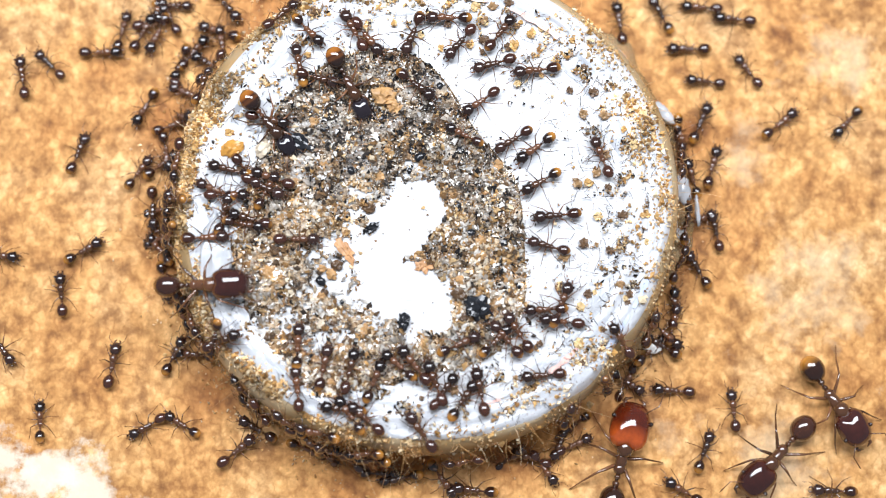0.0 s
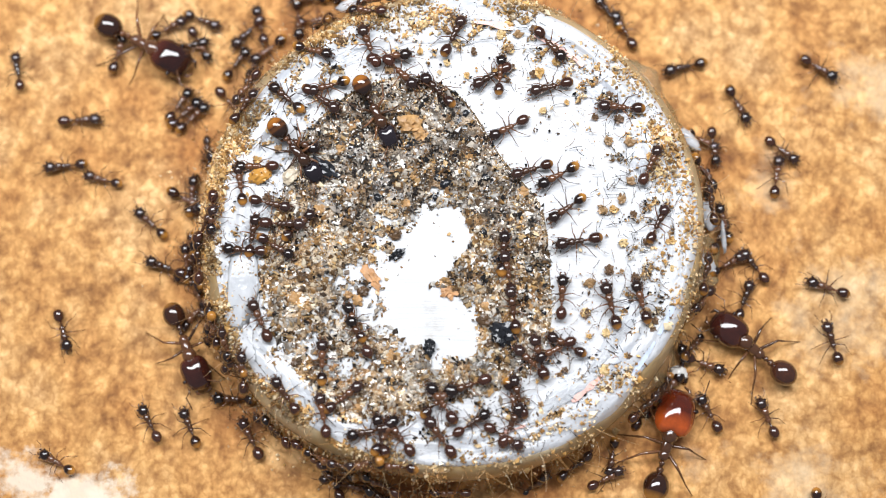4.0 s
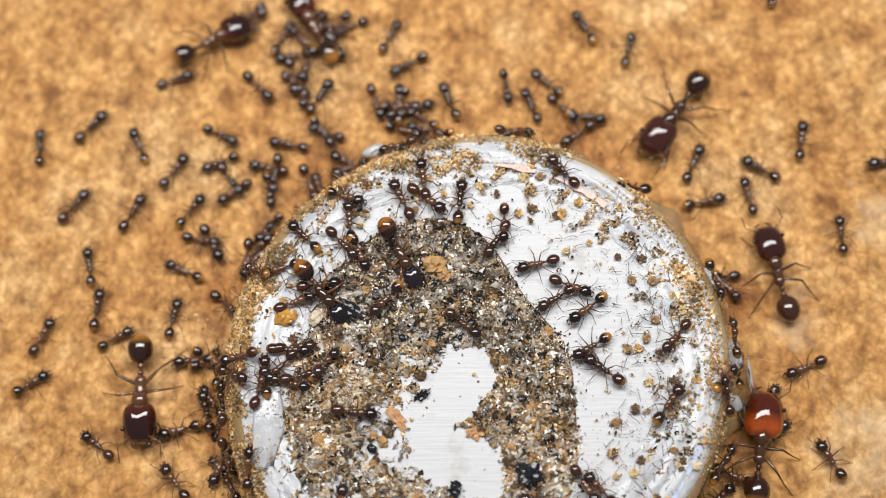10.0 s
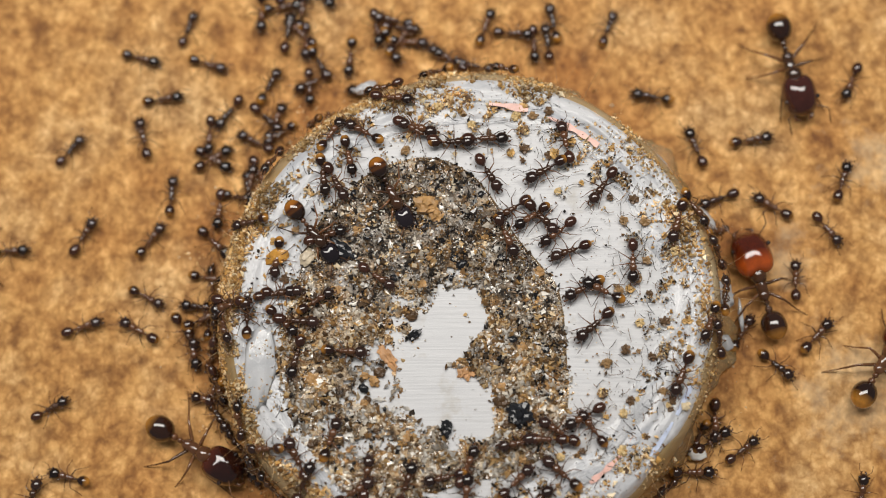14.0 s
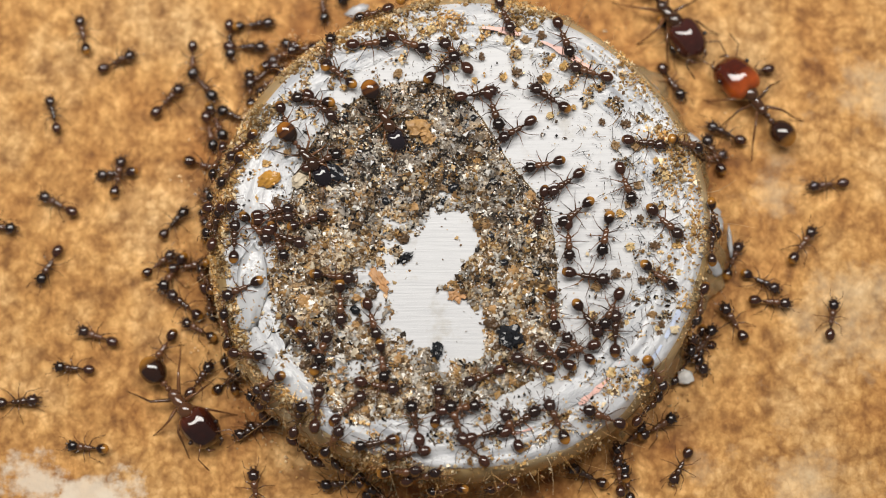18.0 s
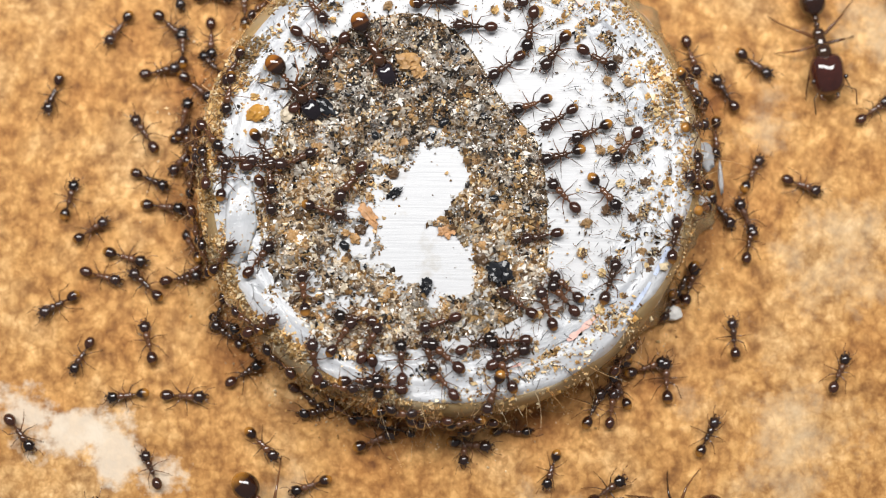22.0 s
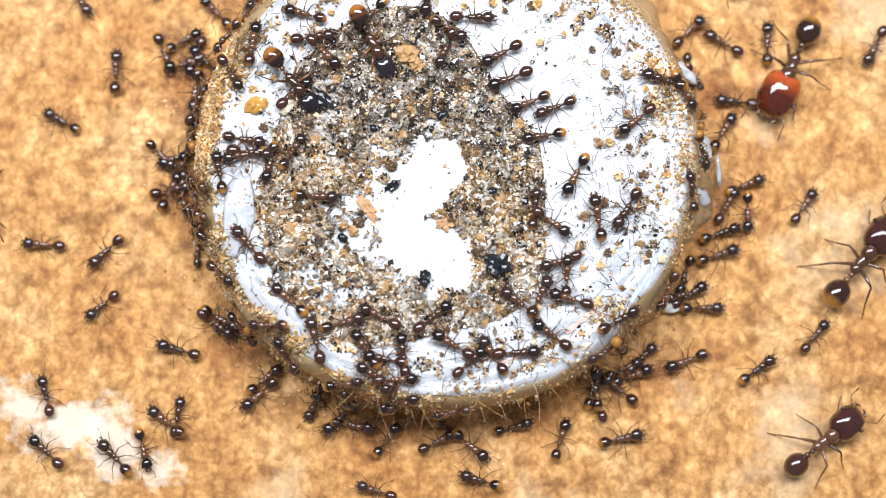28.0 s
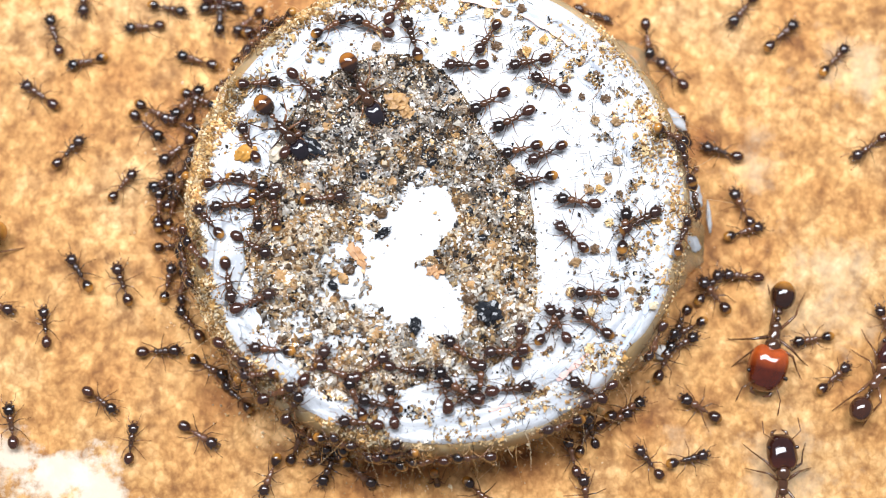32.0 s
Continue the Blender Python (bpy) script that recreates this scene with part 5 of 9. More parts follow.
    crawl(WORKERS[23], (0, -14.4, 0, 176), (2.5, -15.6, 4.2, -88), (6, -15.8, 0.9, -49), (7, -15.4, 4.2, -8), (8, -16.7, 3.6, -12), (9, -17.5, 4.9, 47), (10, -19.3, 4, 78), (11, -14.2, 5.2, -2), (13, -17.2, 4.7, -100), (14, -19.1, 8, 87), (15, -18.8, 5.7, -139), (18, -21.9, 4.4, -174), (19, -17.2, 4.1, -167), (20, -20.7, 4.3, 75), (21, -20.7, 4.7, -101), (22, -25.1, 5.1, -108), (23, -25.3, 1.6, 26), (24, -24, 4.7, 133), (25, -24.1, 4.5, 129), (28, -24.3, 2.9, 151), (29, -25.2, 0.7, 115), (30, -22.4, 2.2, 98), (31, -23.4, 3.3, 69), (32, -23.3, 4, 47))
    crawl(WORKERS[24], (0, -12.3, 0.5, 157), (1, -12.1, -0.1, 172), (2, -11.3, 0.7, -163), (2.5, -12.1, 0.4, 179), (6, -12.8, 5.3, -36), (9, -12.1, 5.8, -104), (11, -11.4, 6.1, 145), (12, -11.4, 7, -141), (13, -11.1, 5.8, -80), (15, -11.8, 0.1, -171), (19, -12.2, 0, 0), (21, -16, 1.3, -4), (23, -16.4, -1.3, 15), (24, -17.2, -0.2, 103), (25, -16.9, -4.1, 50), (28, -16.6, -1.3, 87), (29, -18.8, -2.9, 112), (30, -17.6, -2.2, 111), (31, -19.5, -2.8, 174), (32, -16.8, -4.2, 78))
    crawl(WORKERS[25], (0, -11.6, 0.2, 0), (1, -12.8, 2.3, -133), (2.5, -11.7, 3.6, -177), (6, -11.5, 3.4, 177), (9, -11.9, 3.7, 17), (11, -9.7, 4, 27), (12, -7.4, -3.1, 6), (13, -0.4, -9.3, 44), (15, 0.2, -9.4, 90), (19, -0.1, -10.9, -18), (21, 0.7, -11.7, 84), (22, -0.3, -12.7, 130), (23, -2, -12.8, 172), (25, -2.8, -13.8, 76), (28, -2.9, -13, 3), (30, -2.5, -11.9, 100), (32, -2.6, -11.8, 99))
    crawl(WORKERS[26], (0, -11.5, 1.7, 166), (2, -9.8, 8.1, 147), (2.5, -10, 7.9, 144), (6, -9.7, 7.5, 133), (9, -9.9, 8.2, 179), (11, -10.9, 7.7, 92), (13, -9.3, 8.5, -52), (15, -8.2, 7.4, -105), (19, -9.1, 8, 145), (21, -11.4, 11.6, -84), (23, -11.6, 18.7, 91), (25, -11.6, 21.2, 91), (28, -10.5, 19.2, -89), (30, -10.4, 12.4, -168), (31, -16.7, 13.9, -78), (32, -14.1, 13.5, -175))
    crawl(WORKERS[27], (0, -9, 1.2, 160), (2.5, -4.4, 9.9, -60), (6, -2.8, 10.6, 103), (7, -2.9, 10.5, 98), (8, -2.8, 10.6, 100), (9, -3, 10.7, 104), (11, -3.4, 12.4, 93), (12, -3.6, 13.3, 23), (13, -4.4, 13.1, -5), (15, -4.7, 12.3, -19), (19, -5.7, 11, 7), (21, -4.5, 10.4, 125), (23, -9.4, 3, -99), (25, -10.6, 1.9, 16), (28, -7.4, 6.2, -45), (30, -5.2, 10.2, 81), (32, -4, 10.7, 157))
    crawl(WORKERS[28], (0, -12.8, -2.3, 2), (2.5, -16.1, -2.3, 114), (6, -14.3, -5.3, 113), (8, -17.4, -7.9, 106), (9, -18.1, -5.2, 107), (10, -18.7, -6.3, 128), (11, -18.4, -5.6, 98), (12, -22.3, -5.1, 118), (13, -20.8, -2, 79), (14, -20.8, -0.7, 151), (15, -18.7, -2.6, 26), (19, -18.5, -8.2, 96), (20, -18.7, -10.8, 103), (21, -19, -10.4, 92), (22, -18.6, -10.5, 105), (23, -18.2, -10.8, 112), (24, -18.6, -10.7, 92), (25, -19.5, -13, 84), (28, -17.2, -15.8, 143), (30, -12.7, -17.5, 170), (32, -14.6, -13.6, -30))
    crawl(WORKERS[29], (0, -7.5, -2.4, 0), (2.5, -10.8, -6.3, 74), (6, -11.7, -4.7, 176), (7, -14.1, -3.6, 172), (9, -13.7, -0.7, -7), (11, -11.8, -1.7, 154), (13, -7.3, -9.6, 77), (15, -4.5, -10.3, 82), (19, -4.9, -8.9, -44), (21, -4.5, -10.2, 87), (23, -4.6, -10.8, 47), (25, -4.3, -10.3, 102), (28, -3.9, -9.4, 153), (30, -4.1, -10.4, 91), (32, -3.9, -9.6, 36))
    crawl(WORKERS[30], (0, -10.3, -1.2, 164), (1, -12, -2.4, -164), (2, -11.8, -2.1, -155), (2.5, -12.2, -2.3, -168), (6, -12.1, -0.4, 151), (8, -11.2, 0.2, -4), (9, -11.4, 0.7, 12), (11, -10.8, 1.3, -19), (13, -9.3, -0.6, 6), (15, -10.9, -5.4, -180), (19, -8.7, -6.6, -14), (21, -6.8, -10.1, 93), (22, -5.4, -9.1, 171), (23, -5.9, -9.2, 158), (25, -1.2, -10.1, -148), (28, -2.5, -11.6, 97), (30, -1.5, -10.6, 70), (32, -1.8, -9.7, -9))
    crawl(WORKERS[31], (0, -8.5, 10.9, 43), (2.5, -6.7, 11.2, 161), (6, -9.1, 14.3, 13), (7.5, -10.2, 14.6, 39), (9, -10.6, 13.6, 123), (10, -12.3, 15.7, 168), (11, -9.9, 14.1, 86), (12, -9.3, 13.6, -10), (13, -9.9, 14.1, -32), (14, -10.1, 15.6, -153), (15, -10.5, 12.4, 71), (19, -13.5, 10.3, -127), (20, -16.1, 7.5, 178), (21, -16.6, 8.4, -73), (22, -18.3, 6.6, 12), (23, -19.6, 6.5, 12), (24, -19.4, 5.5, 35), (25, -19, 5.2, 131), (28, -16.7, 6.6, 22), (30, -16.8, 6.2, -11), (32, -16, 5.7, -26))
    crawl(WORKERS[32], (0, -7.5, 8, 102), (1, -7.7, 8.1, 97), (2.5, -7.2, 8.4, 133), (6, -7.7, 8.4, -70), (9, -7.5, 9.4, 91), (11, -7.8, 8.4, 98), (12, -7.1, 10.4, -166), (13, -6.5, 10.6, 125), (15, -6.1, 10.8, 174), (19, -7.7, 9, 130), (21, -8.2, 9.5, -78), (23, -8.2, 9.3, -17), (25, -9.1, 9.4, -73), (28, -4.7, 8.5, -134), (30, -3.3, 9.7, -38), (32, 25.2, 10.3, 48))
    crawl(WORKERS[33], (0, -4.3, 10.1, 119), (1, -4.5, 10.3, 118), (2.5, -5.2, 11.4, 110), (6, -4.6, 10.3, 112), (7, -4.9, 11.5, 104), (8, -4.4, 10.2, 116), (9, -4.5, 10.4, 114), (11, -4.5, 10.1, 119), (12, -4.9, 10.3, 103), (13, -4.3, 10.2, 120), (15, -1.7, 11.1, -175), (19, 0.2, 10.4, 113), (21, 0.8, 9.9, 96), (23, -12, -12.4, 159), (24, -12.3, -12.7, 44), (25, -12, -11.8, 159), (28, -14.3, -9.8, -36), (30, -12.2, -6.8, 11), (32, -11.7, -8.6, -21))
    crawl(WORKERS[34], (0, -0.8, 9.9, -111), (1, -0.7, 9.8, -105), (2, -0.5, 9.9, -104), (2.5, -0.6, 9.9, -107), (6, 1.2, 13.6, 115), (7, 0.4, 17.2, 178), (7.5, 0.6, 17.3, 176), (9, -2.4, 19.1, 39), (11, -0.9, 18.2, -175), (12, -0.8, 17, -136), (13, -1.3, 17.5, 112), (15, 10.3, -6.8, 167), (19, 8.7, -5.9, 65), (21, 12.7, -4.6, 81), (22, 13, -4.3, 82), (23, 12.9, -4.2, 87), (25, 12, -4.2, -163), (28, 10.5, -3, -121), (30, 12.6, -0.1, 2), (32, 11.9, -0.9, 30))
    crawl(WORKERS[35], (0, 1.3, 10.9, -180), (2.5, -3.1, 12.5, -79), (6, -6.8, 15.2, -46), (7, -9.8, 17, -174), (7.5, -10.3, 17.2, -171), (9, -8.2, 14.4, 116), (11, -8.2, 13.6, -73), (12, -8.5, 15.7, 35), (13, -6.7, 17.6, 106), (14, -3.9, 18.3, -7), (15, -7.6, 15.9, -164), (19, -6.5, -11.2, -70), (21, -6.8, -13, 69), (22, -11.4, -16.7, -44), (23, -9.9, -15.1, -15), (24, -10.2, -15.5, -3), (25, -10.1, -15.1, 85), (28, -11.2, -13.2, 39), (29, -11.6, -14.5, 33), (30, -9.7, -13.8, 36), (32, -10.2, -16, -111))
    crawl(WORKERS[36], (0, 2, 9.4, -129), (1, 1.8, 9.4, -136), (2.5, 2.4, 8.9, -153), (6, 2.3, 9.2, -145), (7, 2.9, 8.8, -121), (8, 2, 8.9, -153), (9, 1.3, 7.8, -126), (11, 1.2, 7.5, -121), (12, 1.4, 7.9, -111), (13, 1.2, 7.8, -138), (15, 1.3, 8.3, 19), (19, 0.9, 8.2, 5), (21, 1.1, 8.3, 12), (22, 1.4, 8.3, 177), (23, 1.2, 8.7, 155), (25, 1.7, 8.4, 168), (28, 1.4, 8.4, -2), (30, 1.6, 8.4, -177), (32, 1.6, 8.4, -180))
    crawl(WORKERS[37], (0, 4, 8.1, -163), (1, 5.4, 8.3, 151), (2, 6.5, 8.1, -173), (2.5, 6.6, 8.4, -162), (6, 4.9, 8.3, -178), (7, 5.8, 7.7, -123), (8, 5.2, 9.1, 154), (9, 5.4, 12.3, 112), (11, 5.3, 11.6, 156), (12, 8.5, 6.8, -70), (13, 9.1, 7.9, -101), (15, 7, 6.6, -144), (19, 12.3, 4.7, 130), (21, 14.6, 4.9, 146), (22, 14.8, 5.1, -20), (23, 16, 5.5, -82), (24, 17.9, 5.8, 148), (25, 18, 6.2, 149), (28, 15.2, 6, -20), (30, 9.2, 6.3, 163), (32, 9.7, 12.9, -12))
    crawl(WORKERS[38], (0, 6.5, 7.7, -172), (1, 5.9, 7.6, -178), (2, 8.4, 7.2, 164), (2.5, 9.1, 6.5, 151), (6, 11.3, 7.8, -143), (7, 9.7, 5.2, -129), (9, 15.1, 8, 154), (10, 14.8, 11.5, 12), (11, 16.3, 3.7, 98), (12, 12.9, 4.9, 95), (13, 12.6, 7.4, 100), (15, 12.5, 2.6, -87), (19, 12, -0.3, -29), (21, 14.3, -1, 159), (23, 14.4, -0.6, -171), (25, 13.2, -3.7, 145), (28, 8.8, -3.5, 100), (30, 12.2, -3.4, -20), (31, 16.7, -3, -173), (32, 17.2, -4.8, 130))
    crawl(WORKERS[39], (0, 3.2, 5.8, -144), (1, 3.3, 6, -143), (2, 3.3, 5.8, -148), (2.5, 3.3, 5.9, -147), (6, 3.4, 5.8, -149), (7, 3.5, 5.8, -152), (8, 3.4, 5.8, -148), (9, 3.4, 5.8, -150), (11, 4, 6.4, -174), (12, 5.7, 5.1, -125), (13, 6, 5.5, -124), (15, 4.7, 3.3, -163), (19, 6.9, -2, 128), (21, 6.5, -1.8, 140), (22, 6.7, -1.8, 133), (23, 7, -2.2, 141), (25, 7.9, -2, 98), (28, 6.1, -3.8, -36), (30, 8.3, -4.2, 37), (32, 9.2, -5.2, 179))
    crawl(WORKERS[40], (0, 5.1, 3.5, -147), (1, 4.8, 3.4, -162), (2, 4.9, 3.4, -163), (2.5, 4.9, 3.3, -161), (6, 4.4, 3.4, -160), (7, 4.6, 3.5, -169), (8, 4.6, 3.5, -163), (9, 4.8, 3.6, -170), (11, 4.7, 4.4, -129), (12, 4.4, 3.6, 175), (13, 5.8, 3.4, -169), (15, 6.3, 3.1, -148), (19, 6.3, 2.7, -144), (21, 6.3, 2.9, -146), (22, 6.4, 2.8, -146), (23, 6.4, 2.9, -145), (25, 6.6, 1.9, 174), (28, 6.3, 3, -157), (30, 6.3, 3.1, -156), (32, 6.4, 3.1, -154))
    crawl(WORKERS[41], (0, 6.4, 3, -144), (1, 6.4, 3.1, -141), (2, 6.4, 3, -139), (2.5, 6.4, 3, -143), (6, 6, 2.9, -155), (7, 6.1, 3, -158), (8, 6.3, 2.9, -164), (9, 7, 3.5, -137), (11, 6.2, 3.2, -153), (12, 6.5, 3.6, -173), (13, 6.9, 1.7, 175), (15, 8.9, 0, 138), (19, 8.5, -0.4, -66), (21, 10.4, 0.7, -115), (22, 9.1, -1.6, -50), (23, 11.9, 3, -140), (25, 10.4, -0.7, -177), (28, 7.5, -1, -118), (30, 10.3, 0.2, -119), (32, 10.9, -1.5, 83))
    crawl(WORKERS[42], (0, 6.7, 1, -149), (1, 6.7, 1.1, -147), (2, 6.7, 0.9, -148), (2.5, 6.7, 1, -150), (6, 6.8, 1, -140), (7, 6.8, 1.1, -141), (8, 6.8, 1, -146), (9, 6.9, 1.2, -151), (11, 6.6, 0.9, -144), (12, 6.6, 0.9, -141), (13, 6.7, 0.7, -148), (15, 7, 1.3, -152), (19, 6.8, 0.9, -137), (21, 6.8, 1.1, -141), (22, 8.3, 2, -154), (23, 6.9, 1.1, -134), (25, 6.8, 0.8, -148), (28, 5.6, 1.3, -170), (30, 5.7, 1.4, -168), (32, 5.7, 1.5, -168))
    crawl(WORKERS[43], (0, 7.6, -1, -174), (1, 7.7, -0.9, -169), (2, 7.6, -1, -168), (2.5, 7.6, -1, -164), (6, 7.1, -0.9, -169), (7, 10.8, 1.9, 176), (8, 10.3, 2, 166), (9, 9.1, 0.2, 119), (11, 5.7, -0.6, 160), (12, 5.1, -0.2, 162), (13, 6.2, -0.9, -178), (15, 8.6, -1.4, -96), (19, 7, -3.2, 13), (21, 10.2, -3.2, 130), (22, 9.4, -6.8, 72), (23, 8.5, -6.1, 107), (25, 9.7, -6.3, 158), (28, 9.9, -9.4, 28), (30, 11.4, -9.5, 54), (32, 8.6, -10.7, 147))
    crawl(WORKERS[44], (0, 7.1, -2.8, 165), (1, 6.8, -3.1, -27), (2, 8.7, -2.6, -96), (2.5, 11.3, -1.7, -131), (6, 13.2, 2.5, 157), (7, 14.3, 10.8, 157), (7.5, 14.9, 11.2, 176), (8, 14.9, 11.5, -166), (9, 12.9, 22.5, 136), (10, 10.3, 22.2, 75), (11, 11.9, 20.4, 144), (12, 13.2, 20.4, -25), (13, 10.7, 15.7, 76), (14, 9.2, 19.1, 69), (15, 8.4, 17.7, 30), (19, 3.4, -4, 15), (21, 4.7, -4.2, -162), (22, 5.4, -4.2, -168), (23, 5.5, -3.9, -174), (25, 5, -4, 166), (28, 5.1, -3, 83), (30, 6.8, -1.5, -151), (32, 7.8, -1.9, 137))
    crawl(WORKERS[45], (0, 10.3, 2.5, 112), (1, 10.9, 1.8, -69), (2, 10.9, 1.7, -70), (2.5, 10.9, 1.9, -71), (6, 13, 5.9, -119), (7.5, 17.5, 5.7, 148), (8, 16.9, 8.9, -135), (9, 19.1, 11.7, 40), (10, 17.7, 11.9, 102), (11, 16.7, 10.3, -10), (13, 18.2, 7.6, -178), (14, 22.7, 5.6, -53), (15, 22.8, 5.8, 125), (18, 23.3, 3.8, -173), (19, 20.5, 4.4, 176), (20, 24.7, 5.9, 51), (21, 22, 3.7, 144), (22, 26.7, 4.5, 36), (23, 20.8, 2.6, 108), (24, 20.4, 1.6, 91), (25, 17.1, -2.2, 84), (28, 17.5, -2.1, 60), (29, 16.8, -0.6, 154), (30, 16.5, -1.3, -126), (31, 19.1, -1.6, 131), (32, 19, -3.6, 175))
    crawl(WORKERS[46], (0, 2.2, 3.8, 153), (1, 2.3, 6.5, -85), (2, 2.1, 8, -78), (2.5, 2.7, 7.6, -105), (6, 3.1, 11.2, -165), (7, 2, 11, -160), (8, 1.8, 11.2, -161), (9, 2, 11.2, -176), (11, 1.7, 6.1, -53), (12, 2.6, 5.9, -129), (13, 3.2, 5.6, -146), (15, 4.4, 5.1, -146), (19, 5.2, 3.5, -172), (21, 4.9, 3.6, -163), (22, 4.8, 3.6, -159), (23, 4.9, 3.5, -159), (25, 4.8, 3, -153), (28, 4.8, 3.3, -155), (30, 4.9, 3.4, -159), (32, 4.9, 3.3, -164))
    crawl(WORKERS[47], (0, -0.6, 6.8, -38), (2.5, -0.9, 6.8, 175), (6, -0.7, 10, 74), (7, -0.6, 10.1, 75), (8, -0.8, 10.1, 80), (9, -0.9, 10.1, 83), (11, -1, 10.1, 84), (12, -1, 10.2, 84), (13, -0.9, 10.1, 81), (15, -1, 9.9, -90), (19, -1.1, 9.9, 86), (21, -1, 10.1, 84), (23, -1.1, 9.4, -78), (25, -1.9, 9.7, -39), (28, -1.3, 9.8, -96), (30, -1.3, 10.1, 101), (32, -1.6, 10, 108))
    crawl(WORKERS[48], (0, 4.4, 10, 52), (1, 6, 11.3, 70), (2, 5.7, 10.7, -116), (2.5, 5.5, 10.8, -121), (6, 6.4, 11.2, 41), (7, 8.9, 14.8, -44), (7.5, 8.5, 15.8, 129), (8, 9.3, 15.4, 102), (9, 9.1, 16.7, 119), (11, 4.5, 15.4, 11), (12, 6.6, 15.4, 37), (13, 4.5, 16.3, 81), (14, 3, 18.8, -6), (15, 4.9, 15.9, 155), (19, 6.9, 10.4, -145), (21, 8.7, 5.4, -129), (22, 8.7, 6.4, -30), (23, 10.1, 5, 164), (25, 7.3, 4.8, -98), (28, 3.1, 6.2, -150), (30, 3.1, 6.4, -151), (32, 3, 6.2, -149))
    crawl(WORKERS[49], (0, 7.8, -6.2, 68), (2, 7.9, -6.4, -165), (2.5, 8.9, -5.4, 122), (6, 9.8, -3.8, 72), (7, 8.5, -1.1, -141), (8, 9.8, -1.1, -88), (9, 10.7, -1.9, -25), (11, 11.5, -2.8, 133), (12, 13.6, -3, -177), (13, 13.1, -2.3, -155), (15, 11.6, -5.8, -165), (19, 11, -9.2, -6), (21, 12, -9.3, -47), (23, 9.1, -15.1, 29), (24, 13.2, -14.6, 99), (25, 12.8, -17.2, 81), (28, 10.8, -16.6, 14), (29, 10.8, -16.7, 5), (30, 11.4, -16.3, 5), (31, 12.3, -15.8, 9), (32, 9.1, -17.2, 97))
    crawl(WORKERS[50], (0, 7.8, -7.2, 173), (1, 7.4, -6.8, -122), (2, 6.7, -7.2, -142), (2.5, 6, -7.4, -158), (6, 5.9, -7.2, -156), (7, 6, -7.2, -154), (8, 6.2, -7.1, -146), (9, 6.1, -7, 34), (11, 6.2, -7, -146), (12, 6.4, -7, -146), (13, 6.6, -6.8, -145), (15, 6.8, -6.2, -156), (19, 6.9, -7.4, -166), (21, 7.5, -7.2, 145), (23, 6, -8.6, 113), (25, 6.1, -8.9, 114), (28, 7.2, -8.3, 163), (30, 5.3, -10.3, 143), (32, 1.4, -8.7, 138))
    crawl(WORKERS[51], (0, 6.7, -10.3, -174), (1, 6.1, -10.6, -173), (2, 5.8, -10.8, -154), (2.5, 4.3, -11.4, -180), (6, 3.4, -8, -175), (9, 0.4, 1.2, 20), (11, -2.1, 3.6, -95), (12, 2.8, 5.4, -149), (13, 1.9, 5.4, -133), (15, 3.4, 6.1, -156), (19, 3.4, 6, -144), (21, 3.3, 5.9, -144), (22, 3.3, 5.9, -143), (23, 2.7, 5.8, -151), (25, 3, 6.2, -155), (28, -0.2, 6.5, -111), (30, 0.9, 7.7, -88), (32, 5.4, 8.6, -167))
    crawl(WORKERS[52], (0, 11.1, -8.2, 132), (1, 8.2, -8, -157), (2.5, 5.7, -11.2, -140), (6, 7, 5.3, -168), (7, 6.5, 5.2, -147), (8, 6, 4.8, -118), (9, 5.3, 4.6, 52), (11, 6, 4.8, -97), (13, 9.7, 1.7, -94), (15, 9.9, 3.5, -89), (19, 9.8, 2.5, -64), (21, 12.8, 1.7, 170), (22, 10.4, 1.2, -129), (23, 12.7, 1.7, -112), (25, 13.2, 0.5, -24), (28, 11.1, 2.3, -140), (30, 10.2, 2.9, -176), (32, 8.2, 0.2, 171))
    crawl(WORKERS[53], (0, 12.9, -7.3, 134), (2, 11.1, -9.4, 62), (2.5, 11.3, -11.1, 31), (6, 12.1, -9.5, 140), (9, 11.8, -17.4, -92), (11, 11.8, -19.9, -91), (11.67, 24.5, -41.3, -151), (12.33, -17, -44.9, -210), (13, -9.6, -25.4, 91), (15, -9.6, -22.9, 91), (18, -12.5, -15.5, 97), (19, -9.7, -17.4, 125), (21, -16.6, -16.5, -55), (22, -16.3, -13.8, -2), (23, -14.9, -14.2, 30), (24, -13.8, -13.9, -153), (25, -12.8, -14.5, -52), (28, -11.5, -14.1, -138), (29, -13.5, -11.5, 128), (30, -11.2, -8.1, -49), (32, -9.1, -10.9, 30))
    crawl(WORKERS[54], (0, 1.9, -8.5, 24), (2, 3, -8.9, -61), (2.5, 1.9, -8.3, 20), (6, -0.6, 3.4, 167), (7, -1.1, 3.7, -155), (9, -3.9, 4.9, -108), (11, -6.9, 3.1, -153), (13, -7.2, -2.3, -19), (15, -7.3, -3, 16), (19, -7.5, -2.8, -17), (21, -7.5, -2.7, -25), (23, -7.1, -2.9, -12), (25, -7.3, -2.3, 0), (28, -7.7, -2.4, -4), (30, -6.4, 0.1, -9), (32, -6.7, 0.3, 7))
